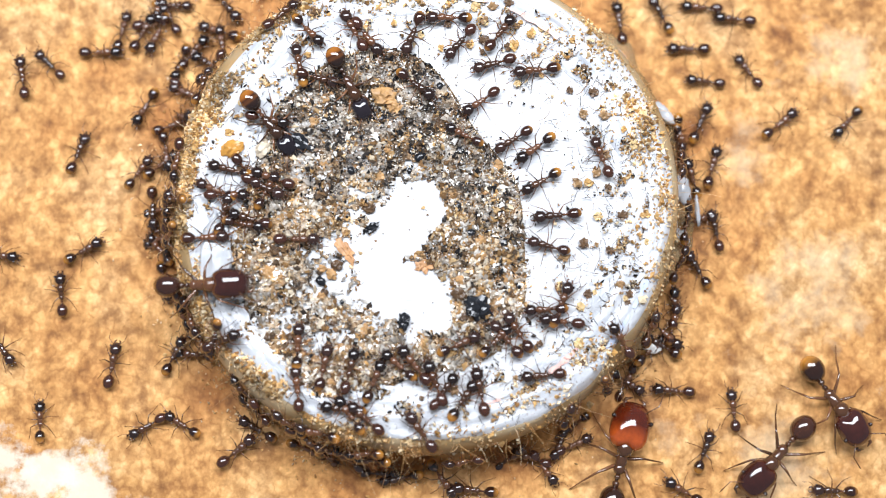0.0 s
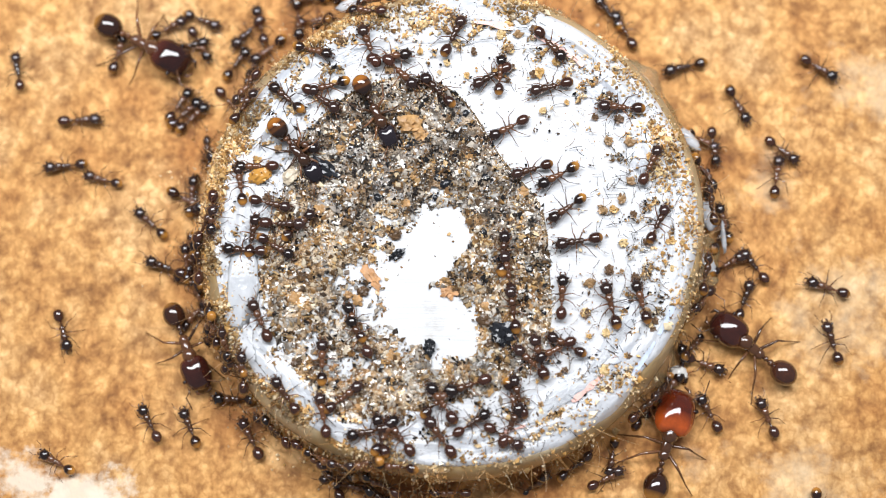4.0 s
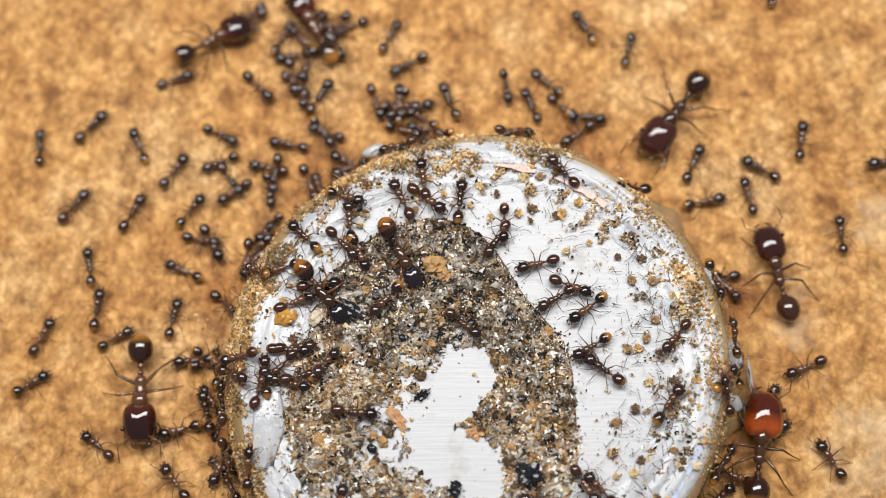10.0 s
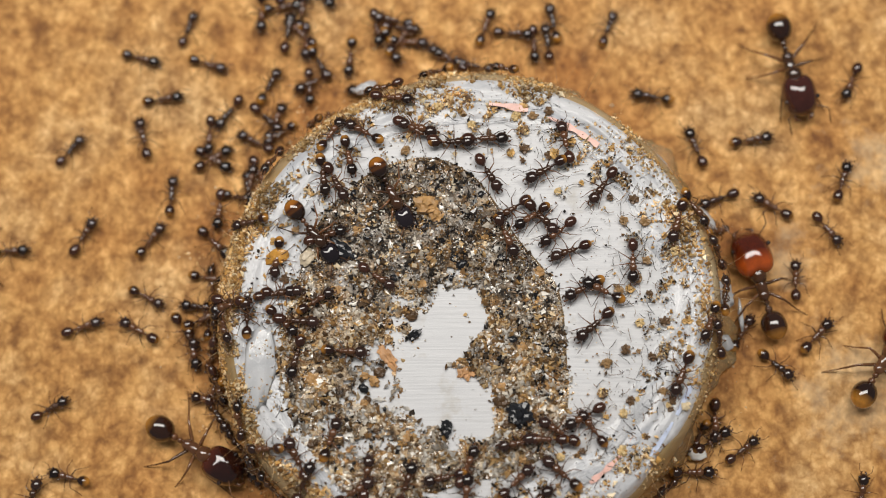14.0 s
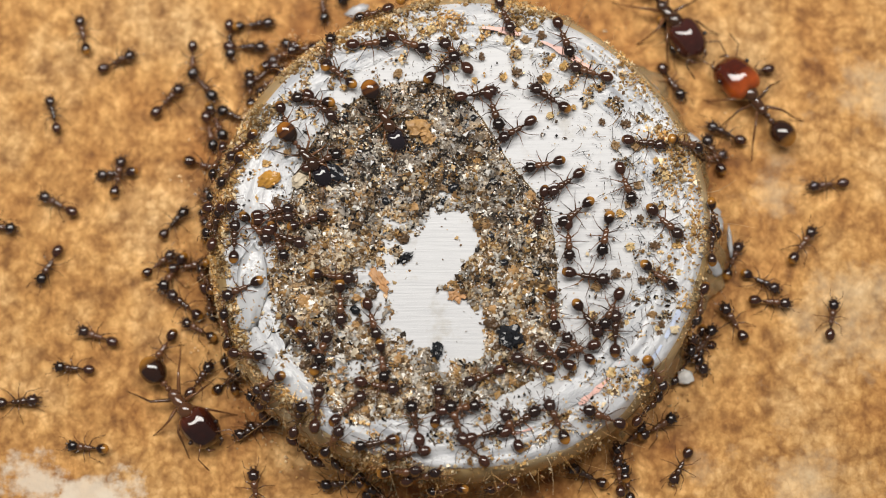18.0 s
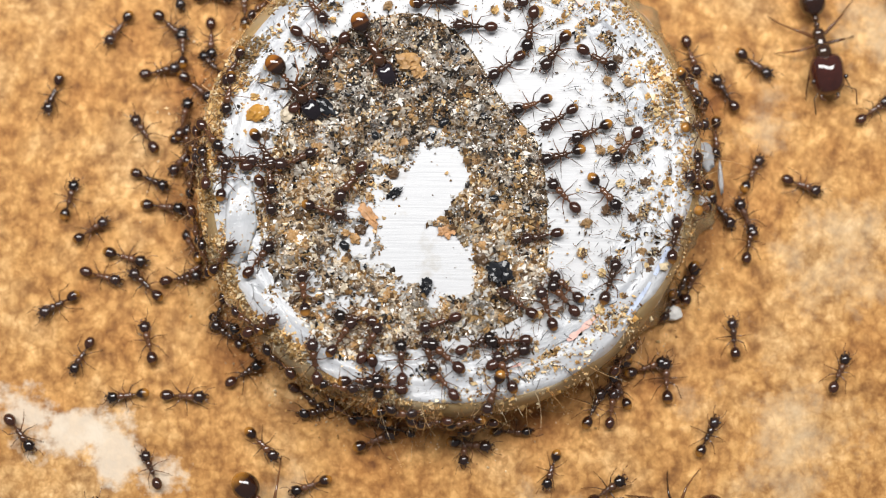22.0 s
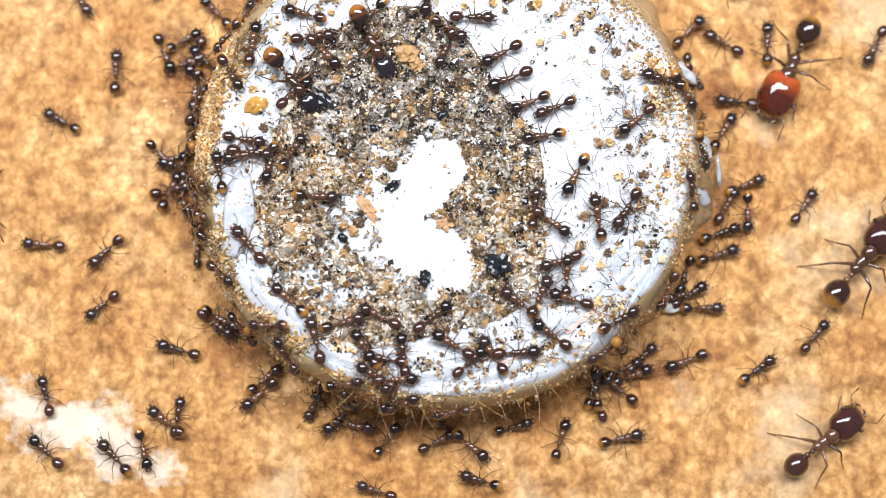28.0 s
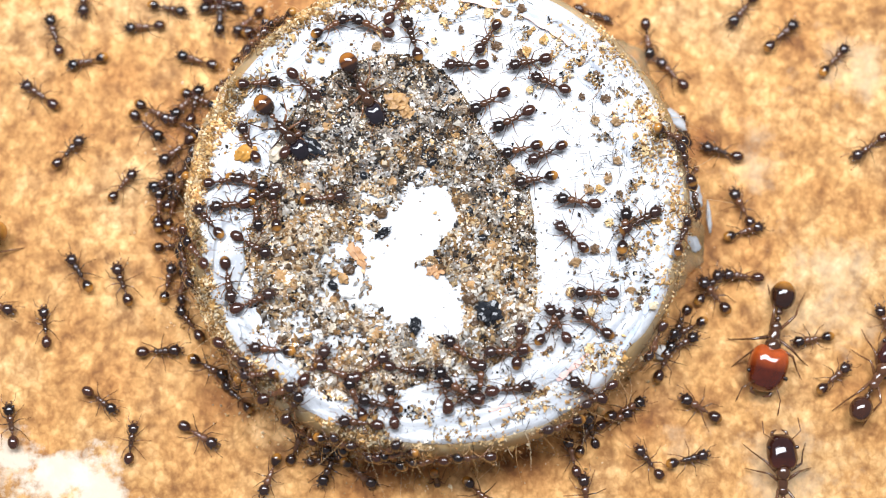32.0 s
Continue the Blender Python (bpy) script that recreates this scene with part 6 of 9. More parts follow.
    crawl(WORKERS[55], (0, 4, -8.3, 45), (2.5, 3, -10.6, -113), (6, 4.2, -9.6, -26), (9, -0.1, 24.7, -171), (11, 0, 30.8, 90), (13, 0, 33.3, 90), (13.33, -0.1, 48, 90), (13.67, 32.4, 35.4, 90), (14, 47.8, 4.2, 90), (14.33, 38.1, -29.2, 90), (14.67, 8.4, -47.3, 90), (15, 4, -22.8, 90), (18, 10.3, -14.9, 101), (19, 4, -17.3, 100), (21, 4, -22.8, -90), (22, 6.4, -18.1, -108), (23, 3.9, -18.9, 100), (24, 10, -19.4, 112), (25, 3.9, -24.4, -90), (25.6, 7.7, -47.4, -90), (26.2, -30.8, -36.8, -89), (26.8, -48, -0.7, -89), (27.4, -31.9, 35.8, -89), (28, -17.1, 19.2, -88), (30, -16.8, 10.3, 3), (31, -18.1, 11.6, 98), (32, -17.4, 13.4, -12))
    crawl(WORKERS[56], (0, 0.5, -10.7, 111), (1, 0.5, -10.3, -74), (2, 0.9, -9.9, -115), (2.5, 1, -9.6, -122), (6, 0.8, -9.1, 145), (9, -27.1, 23.3, -174), (10, -25.5, 17.1, 45), (11, -26.3, 20.8, 55), (12, -23.9, 17.8, 74), (13, -21.6, 20.5, 59), (15, -22, 28, 93), (19, -27.7, -11.3, 105), (20, -26.1, -12.6, 111), (21, -27, -14.1, -47), (23, -25.6, -18.2, 106), (24, -26.4, -19.2, 32), (25, -27.3, -20.1, 37), (28, -24.5, -17.7, 138), (29, -21.7, -14.1, 92), (30, -27, -15, 75), (31, -22.3, -17.2, -162), (32, -26.1, -13.1, 100))
    crawl(WORKERS[57], (0, -3, -10.6, 68), (2.5, -1.2, -10.3, 97), (6, -0.2, -10.3, -24), (8, -14.6, 9.4, -76), (9, -23, 20.2, 12), (10, -22.2, 15.7, 114), (11, -23.9, 14.6, -30), (13, -22.2, 11.9, 23), (14, -21.5, 17.3, -16), (15, -23.3, 14.4, 112), (19, -4.2, -14.3, 72), (21, -4.8, -13.6, 31), (23, -5.3, -11.6, -23), (25, -4.5, -11.4, 79), (28, -4.7, -11.3, 124), (30, -4.4, -12.4, 78), (32, -4.7, -11.4, 113))
    crawl(WORKERS[58], (0, -1.6, -9.7, 140), (2, -0.6, -9.4, 38), (2.5, 0.1, -9, 96), (6, -5.6, 2.6, 155), (9, -7.6, 6.8, -122), (11, -6.5, 7.1, -10), (13, -7.8, 10.4, -76), (15, -6.7, 7.9, -81), (19, -2.8, -12.9, 9), (21, -2.9, -13.6, 62), (23, -5.9, -15.9, 136), (24, -7.4, -17.8, 155), (25, -6.2, -14.1, 88), (28, -3.6, -16.8, 54), (30, 0.5, -12.1, 97), (32, -2.2, -14.2, -140))
    crawl(WORKERS[59], (0, -4.4, -10, 76), (1, -4.8, -9.9, 39), (2, -4.7, -9.7, 34), (2.5, -3.9, -9.4, -11), (6, -7.5, -2.7, 5), (7, -7.4, -2.8, -19), (8, -7.3, -2.9, -10), (9, -6.9, -2.7, -12), (11, -7.4, -2.8, 0), (13, -4.9, -9.5, 35), (15, -2.4, -11.3, 109), (19, -2.6, -11.4, 101), (21, -2.6, -11.4, 103), (22, -2.7, -11.6, 93), (23, -3, -11.1, 52), (25, 0.1, -9.7, 84), (28, -0.8, -9.4, 39), (30, -0.6, -10.1, 62), (32, 0.4, -10.8, 104))
    crawl(WORKERS[60], (0, -7.4, -11, 96), (1, -7.6, -11.3, 90), (2, -8.5, -10.3, -173), (2.5, -7.5, -11.4, 102), (6, -7.3, -10.6, 99), (9, -28, 1.4, 94), (11, -27.5, 4.4, 32), (13, -25.8, 1.9, 46), (14, -24.4, -0.5, 18), (15, -23.7, 0.9, 72), (18, -22.7, -6, 160), (19, -21.1, -5.3, -12), (20, -20.3, -4, 10), (21, -23, -5.9, -42), (22, -21.7, -6.4, -15), (23, -24.3, -5, -176), (24, -25, -4.9, 179), (25, -25.1, -4.6, -178), (28, -25.2, -4.9, 176), (29, -25.6, -5.1, 166), (30, -26, -5.5, 174), (31, -25.8, -6.1, 96), (32, -27.5, -5.6, -23))
    crawl(WORKERS[61], (0, -4.4, -12.5, 126), (1, -3.8, -11.3, 30), (2, -4, -12, 58), (2.5, -3.8, -12.5, 60), (6, -3.9, -11.8, 59), (9, -30.5, 1.6, -33), (10, -28.2, -0.1, 30), (11, -28.9, -3.4, 56), (12, -27.4, -1.6, 77), (13, -25.4, -3.8, 77), (14, -24.8, -9.8, 165), (15, -22.5, -11.7, 24), (18, -23, -12.9, 175), (19, -19.9, -14.2, 3), (20, -16.8, -14.9, 162), (21, -20.5, -16.2, -155), (22, -19.8, -13.8, -172), (23, -20.3, -15.8, 123), (24, -18.8, -15.6, 99), (25, -22.3, -13.4, 100), (28, -18.6, -17.5, -74), (30, -10.1, 3, -49), (32, -11.2, 1.2, -16))
    crawl(WORKERS[62], (0, -0.3, -13.4, 124), (1, -0.4, -13.7, 136), (2, 0.2, -12.9, 116), (2.5, -0.1, -13, 114), (6, -1.4, -11.3, 142), (9, -21, 13.1, -118), (10, -22.4, 11.1, 60), (11, -23.7, 9.8, -43), (13, -20.4, 8.6, 141), (14, -21.1, 11.9, 104), (15, -20.7, 9.4, 123), (18, -18.8, 9.2, 47), (19, -19, 6, -152), (20, -18.4, 6.3, 12), (21, -18.6, 6.7, -180), (22, -19.2, 2.6, 124), (23, -22.6, 3.2, 114), (24, -21.9, 4.6, 125), (25, -20.9, 4.4, 137), (28, -21, 6.1, 88), (30, -20.8, 5.7, 135), (32, -25.3, 7.7, 145))
    crawl(WORKERS[63], (0, 2.1, -11.7, 56), (2, 2.2, -12.7, 157), (2.5, 2.5, -12.7, 151), (6, 4.1, 13.3, -148), (7, 4.5, 14.4, -122), (7.5, 6.6, 16.9, 163), (8, 6.7, 17.5, 173), (9, 6.8, 19.1, 159), (10, 7.3, 17.4, -12), (11, 6.8, 17.5, 166), (12, 9.8, 17.1, -146), (13, 10.9, 14.5, 162), (14, 11.9, 14.4, 170), (15, 11.8, 14.5, -175), (19, 13.9, 13.1, -32), (21, 14, 19, 89), (22, 6.6, 0.6, -163), (23, -4.6, -18.8, 130), (25, -4.6, -24.5, -89), (28, 5.4, -22.5, 90), (30, 5.4, -17.9, 103), (32, 5.4, -22.5, -90))
    crawl(WORKERS[64], (0, -9.9, -11.9, 108), (2.5, -9.6, -10.8, 154), (6, -9.6, -8.7, 87), (9, -11.2, -0.1, -75), (11, -12, 0, 177), (12, -11.8, 0, 8), (13, -11.5, 0.5, 22), (15, -11.3, 1, -2), (19, -11, 1, 18), (21, -11.6, 0.5, -161), (23, -9.7, -4.3, -12), (25, -12.7, -1.1, -36), (28, -12.8, 4.9, -54), (30, -11.7, 3.8, -81), (32, -11.2, 3.6, 115))
    crawl(WORKERS[65], (0, 8.8, -12.9, -170), (2.5, 8.6, -15.3, 150), (6, 8.6, -21.2, -91), (9, 8.6, -23.7, -91), (11, -2.5, -14.8, 90), (13, -2.5, -9.8, -135), (15, -0.3, -10.1, 156), (19, -1.6, -10.4, 58), (21, -1.2, -10.7, 88), (23, -0.9, -12, 120), (25, 2.3, -12.2, 89), (28, 4.2, -15.8, 21), (30, 5.4, -16, 92), (32, 5.4, -22.5, -90))
    crawl(WORKERS[66], (0, 12.3, 12.2, 99), (1, 12.5, 12.9, 145), (2.5, 10.9, 13.4, 94), (6, 11, 13.7, 149), (7, 14.3, 13, 0), (9, 11.2, 16.9, 79), (10, 14.2, 14.1, 65), (11, 10.7, 14.4, 88), (12, 12.1, 13.1, 83), (13, 14.2, 10.6, 101), (14, 14.6, 11, 111), (15, 14.5, 11.5, -87), (19, 13.2, 10.1, -51), (21, 13.4, 19, 89), (23, 13.4, 21.5, 89), (23.5, 25.3, 40.8, 45), (24, -7.6, 47.4, 1), (24.5, -36.8, 30.8, -44), (25, -25.8, 21.6, -88), (28, -25.8, 19.1, -88), (30, -25.5, 11.6, 3), (31, -24.7, 11.3, 98), (32, -24.5, 11.6, 107))
    crawl(WORKERS[67], (0, 15, 12.8, 120), (2, 14.1, 14.1, 21), (2.5, 11.5, 12.7, -77), (6, 8.1, 17.3, -139), (7, 10.4, 19.2, -72), (7.5, 10, 19.3, -92), (8, 9.7, 18.9, -86), (9, 9.8, 21.1, -12), (10, 7.4, 23.8, 120), (11, 7.1, 19.7, -26), (12, 9.5, 20.7, -11), (13, 6.3, 22, -106), (14, 5.6, 19.5, 102), (15, 6.4, 27.7, 89), (19, 6.4, 30.2, 89), (21, 6.4, 32.7, 89), (21.4, 9.3, 47.1, 72), (21.8, -20, 43.7, 54), (22.2, -41.7, 23.8, 36), (22.6, -47.7, -5, 18), (23, -37.7, -3.9, 0), (25, -35.2, -3.9, 0), (28, -32.7, -3.9, 0), (30, -26.4, -3.9, 136), (31, -24, -2, 99), (32, -22.3, -3.6, 122))
    crawl(WORKERS[68], (0, 17.6, 13.3, 177), (2.5, 17.7, 19.1, 89), (6, 17.7, 21.6, 89), (9, 35.1, 21.6, -161), (11, 32.6, 19.1, -176), (13, 26.3, 18.7, -120), (15, 23.3, 11.9, -169), (19, 17.3, 11.1, 117), (21, 17.5, 19, 89), (23, 17.5, 21.5, 89), (25, 15.3, 15.8, -91), (28, 15.2, 9, 46), (29, 15, 5.4, -171), (30, 11.2, 8.1, -62), (31, 12.9, 9.4, 165), (32, 13.3, 11.6, -83))
    crawl(WORKERS[69], (0, 19.7, 12.5, 175), (1, 20.3, 12.9, -172), (2.5, 19.2, 13.8, 148), (5, 26.1, 8.9, 115), (6, 25.7, 12.7, -118), (7.5, 26.6, 10.2, -178), (9, 21.2, 15.8, 89), (10, 21.3, 15.6, 80), (11, 18.4, 18.1, 126), (12, 20.5, 12.9, -149), (13, 20.2, 12.5, 20), (14, 23.8, 8.7, 71), (15, 24.5, 7.1, 25), (19, 3.5, -8.4, 27), (21, 6, -9.2, 104), (23, 0.8, -11, 26), (25, 2, -10.5, 180), (28, 6.1, -10.4, 144), (30, 2.9, -12.6, -101), (32, 2.1, -14.3, 159))
    crawl(WORKERS[70], (0, 16.7, 10.5, -180), (1, 19.4, 9.9, 117), (2, 17, 11.1, 146), (2.5, 16.6, 11.4, 170), (5, 19.2, 6.7, -160), (6, 16.3, 11.9, -132), (7, 18.1, 9.3, 5), (7.5, 17.7, 10.3, 2), (8, 17, 10.8, -4), (9, 15.9, 11.9, 174), (10, 18.6, 13.7, 147), (11, 17.3, 15.9, 145), (13, 16.7, 14.2, 76), (14, 18.2, 11.5, 9), (15, 21.6, 9.5, -154), (18, 16.1, 5.7, 115), (19, 14.3, 8.9, 55), (20, 19.8, 3.1, -159), (21, 17.9, 9.1, -54), (22, 19.2, 7.4, -38), (23, 21.3, 6.5, 101), (24, 23, 1.6, 87), (25, 23.3, 8.8, 126), (28, 20.2, 8.3, 89), (29, 26.2, 8.9, 118), (30, 17.4, 7.1, 44), (31, 20.1, 10.5, -116), (32, 21.9, 11.9, 42))
    crawl(WORKERS[71], (0, 20.5, 9.1, 127), (1, 20.7, 7.5, -55), (2, 20.8, 6.4, -138), (2.5, 19, 7, -148), (5, 22.1, 4.7, 76), (6, 18.4, 8.1, 177), (7, 21.1, 5.1, -111), (7.5, 21.8, 6.5, 90), (8, 23.1, 9.4, 15), (9, 21, 11.8, -49), (11, 2.5, -8.7, 133), (13, 3, -7.9, -176), (15, 2.8, -8.1, -158), (19, 1, -8.9, -155), (21, 1.2, -8.7, -170), (22, -0.5, -9.3, -161), (23, 0.9, -8.8, -166), (25, 8.1, -4.6, 102), (28, 6.6, -6.1, -161), (30, 6.4, -6.3, -143), (32, 7, -7, 120))
    crawl(WORKERS[72], (0, 17.7, 8.4, 174), (1, 17.7, 8.3, -171), (2, 16.4, 8.7, 175), (2.5, 16.9, 8.3, -176), (5, 16.5, 4.2, 81), (6, 16.7, 5.2, 97), (7, 17.9, 7.5, 178), (7.5, 20.1, 6.8, 51), (8, 19.8, 7.2, 37), (9, 22.1, 8.4, 26), (10, 23.4, 9.2, 93), (11, 31.2, 8.3, 0), (13, 16.1, -4.6, -129), (14, 16.7, -8.2, 37), (15, 16.5, -8.2, -158), (18, 14.8, -6.6, -169), (19, 14.1, -7.7, 27), (20, 21.6, -7.3, 62), (21, 15, -6.3, 83), (22, 18.7, -4, 80), (23, 20.5, -4, 64), (24, 24.6, -3.3, 75), (25, 21.9, -9.7, 79), (28, 22.9, -10.2, 51), (30, 7.3, 7.8, -154), (32, 6.6, 7.3, 158))
    crawl(WORKERS[73], (0, 22.4, 5.7, 38), (2, 23.4, 0.7, 100), (2.5, 21.9, 5, 79), (5, 19.5, 3.3, 84), (6, 18.4, 2.4, 67), (7, 20.8, 2.2, -4), (7.5, 24.5, 4.4, 77), (9, 23.3, 5.6, 108), (10, 20.5, 0.6, -157), (11, 24.4, 3.4, 113), (12, 19.1, 6.1, -3), (13, 19.3, 5.4, 16), (14, 19.3, 7.1, 149), (15, 19.9, 6.2, 40), (18, 21.5, -0.1, 55), (19, 16.2, -1.9, 116), (20, 16.3, 3.1, 120), (21, 16.8, 1.9, -91), (23, 16, 3.3, -99), (24, 18.1, 2.7, -161), (25, 17.5, 1.8, -27), (28, 17.3, 2.6, 59), (29, 24.8, 0.4, 60), (30, 19.1, 3.2, -177), (31, 15.6, 6.2, 87), (32, 19.1, 0.7, 117))
    crawl(WORKERS[74], (0, 26.7, 5.8, -133), (2.5, 34.2, 5.8, 0), (6, 36.7, 5.8, 0), (6.5, 47.4, 7.5, 0), (7, 31.3, 36.4, 0), (7.5, 0.2, 48, 0), (8, -31, 36.7, 0), (8.5, -47.4, 7.8, 0), (9, -37.8, 6.3, 0), (11, -35.3, 6.3, 0), (13, -29.3, 6.2, 4), (15, -29.8, 2.8, 3), (18, -29.4, 0.9, -5), (19, -26.7, -3.3, 93), (20, -27.4, -1, 51), (21, -28.9, -3.4, 47), (22, -23.8, -1.6, 74), (23, -26.7, -6, 109), (24, -26.5, -8.2, 132), (25, -33.1, -6.1, -180), (28, -16.8, 8.1, 30), (29, -17.5, 10.1, -78), (30, -15.8, 8.3, 40), (31, -21, 10, 162), (32, -22.4, 9.9, -164))
    crawl(WORKERS[75], (0, 17.3, 5.7, 65), (2, 14.2, 11.8, -109), (2.5, 13.9, 11.1, -81), (5, 15.5, 11.1, 133), (6, 13.3, 12.5, -174), (7, 17.8, 14.7, 140), (7.5, 18.3, 16, 98), (8, 17.2, 17.7, -61), (9, 13.9, 13.4, -168), (11, 5.3, 8.3, -158), (12, 5, 8.6, -143), (13, 4.9, 8.6, -141), (15, 4.4, 7.9, -154), (19, 5.7, 8, 129), (21, 6.5, 8, 148), (22, 6.2, 6.8, -123), (23, 9.4, 8, -121), (25, 9.2, 7.2, 139), (28, 12.7, 4.7, 163), (30, 12.3, 4.3, -163), (32, 14.3, 2.5, 119))
    crawl(WORKERS[76], (0, 16.7, 2.2, 106), (1, 17.6, 1.3, 63), (2, 20.6, 0.7, 74), (2.5, 17.1, -0.3, 79), (5, 17, 1.9, 128), (6, 16.9, 0.8, 58), (7.5, 18.9, 3.3, 172), (8, 18.2, 5, -115), (9, 15, -0.8, 63), (11, 13.5, -0.8, -6), (13, 14.3, -0.6, -108), (15, 13.6, -1.4, -139), (19, 11, -3.1, -4), (21, 12.5, -2, 171), (23, 16.8, -2.6, -153), (24, 16.5, -4.2, -131), (25, 15.6, -4.4, -41), (28, 18.8, -2.5, -91), (29, 22.5, -6.3, -159), (30, 18.8, -3.5, 146), (31, 19.8, 0.1, 154), (32, 23.3, -7.5, -170))
    crawl(WORKERS[77], (0, 18, 2.9, 74), (1, 27.3, -4.3, 65), (2.5, 25.8, -4.1, 98), (5, 21.6, -2.5, 77), (6, 21.1, -1.1, 108), (7, 20, -0.4, 152), (7.5, 20.6, 0.1, 126), (8, 21.6, 1.8, 92), (9, 23.1, 1.1, 162), (10, 21.6, -5.1, 122), (11, 23.4, -3.2, 169), (12, 22.3, -3.3, -178), (13, 20.1, -4.8, -171), (14, 21.6, -1.2, 46), (15, 19.8, -9.2, -113), (19, 16.3, -3.5, 22), (20, 16.3, -1, 124), (21, 18.3, -2.6, 175), (23, 18.8, -2.3, 45), (24, 23.3, -1.5, 44), (25, 18, -6.5, 64), (28, 16.9, -5.2, 19), (30, 12.4, -5.4, -153), (32, 9, -7, 146))
    crawl(WORKERS[78], (0, 18.1, -1.2, 101), (2, 22.2, -5.1, 165), (2.5, 20.7, -4.1, 139), (5, 17.5, -0.2, -13), (6, 19.4, -4.7, 48), (7, 23.4, -0.6, 115), (7.5, 23.2, -4.3, 177), (9, 30.7, -4.7, 0), (9.5, 47.5, -7.2, -23), (10, 35.6, 32.2, -45), (10.5, -2.5, 47.9, -68), (11, -1.4, 27.8, -90), (13, -1.4, 20.5, 59), (15, -1.4, 27.8, 90), (19, -1.4, 30.3, 90), (19.4, -2.3, 47.9, 72), (19.8, -29.1, 38.2, 54), (20.2, -45.6, 14.9, 36), (20.6, -46, -13.7, 18), (21, -32.9, -9.8, 0), (23, -27.1, -9.7, 55), (24, -23.2, -12.2, 79), (25, -25, -11.8, 106), (28, -24.7, -14.3, 106), (29, -26.3, -10.8, -154), (30, -25.2, -9.1, 144), (31, -21.5, -8.4, -12), (32, -24.3, -7, 97))
    crawl(WORKERS[79], (0, 15.3, -7, 77), (1, 16.2, -4.9, 71), (2, 16.3, -4.8, 62), (2.5, 15.6, -3.5, 117), (6, 13.8, -4.1, -112), (7, 17.4, 3.4, -125), (7.5, 18.7, 7.9, 61), (8, 20.7, 12.4, -100), (9, 19.8, 22.4, 166), (11, 20.3, 30.5, 87), (12, 9.7, 14.2, -53), (13, 2.1, -9.6, -34), (15, 3.3, -10.8, 121), (19, 3, -12.1, 110), (21, 3.3, -12, 115), (22, 3.3, -12.1, 116), (23, 3.3, -12.2, 123), (25, 3.1, -11.5, 114), (28, 2.7, -11.6, 124), (30, 2, -11.1, 114), (32, 2.5, -10.4, 88))
    crawl(WORKERS[80], (0, 15.2, -11.1, 175), (1, 15.8, -12.8, 58), (2, 15.9, -11.2, -27), (2.5, 16.8, -12.4, 131), (6, 14.6, -8.6, 50), (7.5, 18.7, -7.3, 77), (8, 20.6, -9.8, -71), (9, 14.2, -17.4, -92), (9.5, 30.4, -37.2, -136), (10, -0.3, -48, -180), (10.5, -30.8, -36.8, -224), (11, -12.4, -14.8, 92), (13, -12.5, -9.7, 142), (15, -13.1, -8.9, -28), (19, -12, -6.8, 12), (21, -12, -6.2, 4), (22, -11.1, -5.7, 53), (23, -11.6, -6.3, 73), (25, -12.2, -6.8, 44), (28, -13, -6.8, -5), (30, -13.2, -4.5, 20), (32, -15.3, -6.7, 128))
    crawl(WORKERS[81], (0, 18.9, -12.3, 96), (1, 17.8, -9.6, 107), (2, 19.1, -11.9, 63), (2.5, 19.1, -10.5, 77), (6, 19.6, -11.9, 157), (9, 19.4, -17.4, -93), (9.67, 35.7, -32.1, -122), (10.33, 48, 0.4, -151), (11, 31.1, 0.3, 180), (13, 21.4, 0.3, 168), (14, 20.5, 2.3, 87), (15, 21.3, -5.4, 178), (18, 19.4, -3.7, -6), (19, 21.1, -4.1, 60), (20, 23.6, 1.9, 123), (21, 19.8, -0.2, -177), (23, 24.3, -0.5, 18), (24, 25.9, 1.9, 106), (25, 24.3, -0.8, 126), (28, 22.3, -2.1, 56), (30, 22.7, 0.3, 20), (31, 27.3, 2.4, 88), (32, 27.9, -6.6, 110))
    crawl(WORKERS[82], (0, 17, -14.8, 70), (1, 23, -10.3, 78), (2, 25.5, -14.8, 106), (2.5, 22.3, -13.4, 105), (6, 22.1, -21.2, -92), (9, 22.1, -23.7, -92), (9.33, 32.7, -35.1, -91), (9.67, 47.8, -4, -90), (10, 38.1, 29.2, -90), (10.33, 8.6, 47.2, -89), (10.67, -25.3, 40.8, -89), (11, -17.4, 27.9, -88), (13, -17.1, 21, -73), (15, -17.4, 27.9, 92), (19, 15.5, -16.5, 52), (20, 13.7, -15.6, 102), (21, 15, -15.7, 65), (23, 17, -16.4, 61), (24, 18, -11.9, 143), (25, 20.1, -15.2, -134), (28, 19.3, -12.3, 36), (30, 15.1, -15.3, 66), (31, 15.3, -17, -180), (32, 15.4, -14.9, 15))
    crawl(WORKERS[83], (0, 15.7, -17.2, 148), (1, 14.9, -15.6, -97), (2.5, 15.6, -22.5, -91), (6, 4.7, 19.9, -113), (7, 3.9, 19.8, 139), (7.5, 3.9, 20, -56), (8, 4.2, 19.8, -76), (9, 3.7, 21, -24), (10, 4.8, 19.8, 139), (11, 4.1, 22, -131), (12, 1, 20.3, -137), (13, 1.8, 18.5, 160), (14, 1.2, 19.3, 69), (15, 1.9, 27.7, 90), (19, 6.7, -15.6, -121), (21, 4, -16.6, -87), (22, 4, -15.4, 12), (23, 5.6, -16.9, -9), (24, 6.5, -18, 105), (25, 7.1, -17.8, 78), (28, 7.1, -16.7, 73), (29, 7.5, -18.6, 29), (30, 6.6, -15.8, -16), (32, 6.6, -22.5, -90))
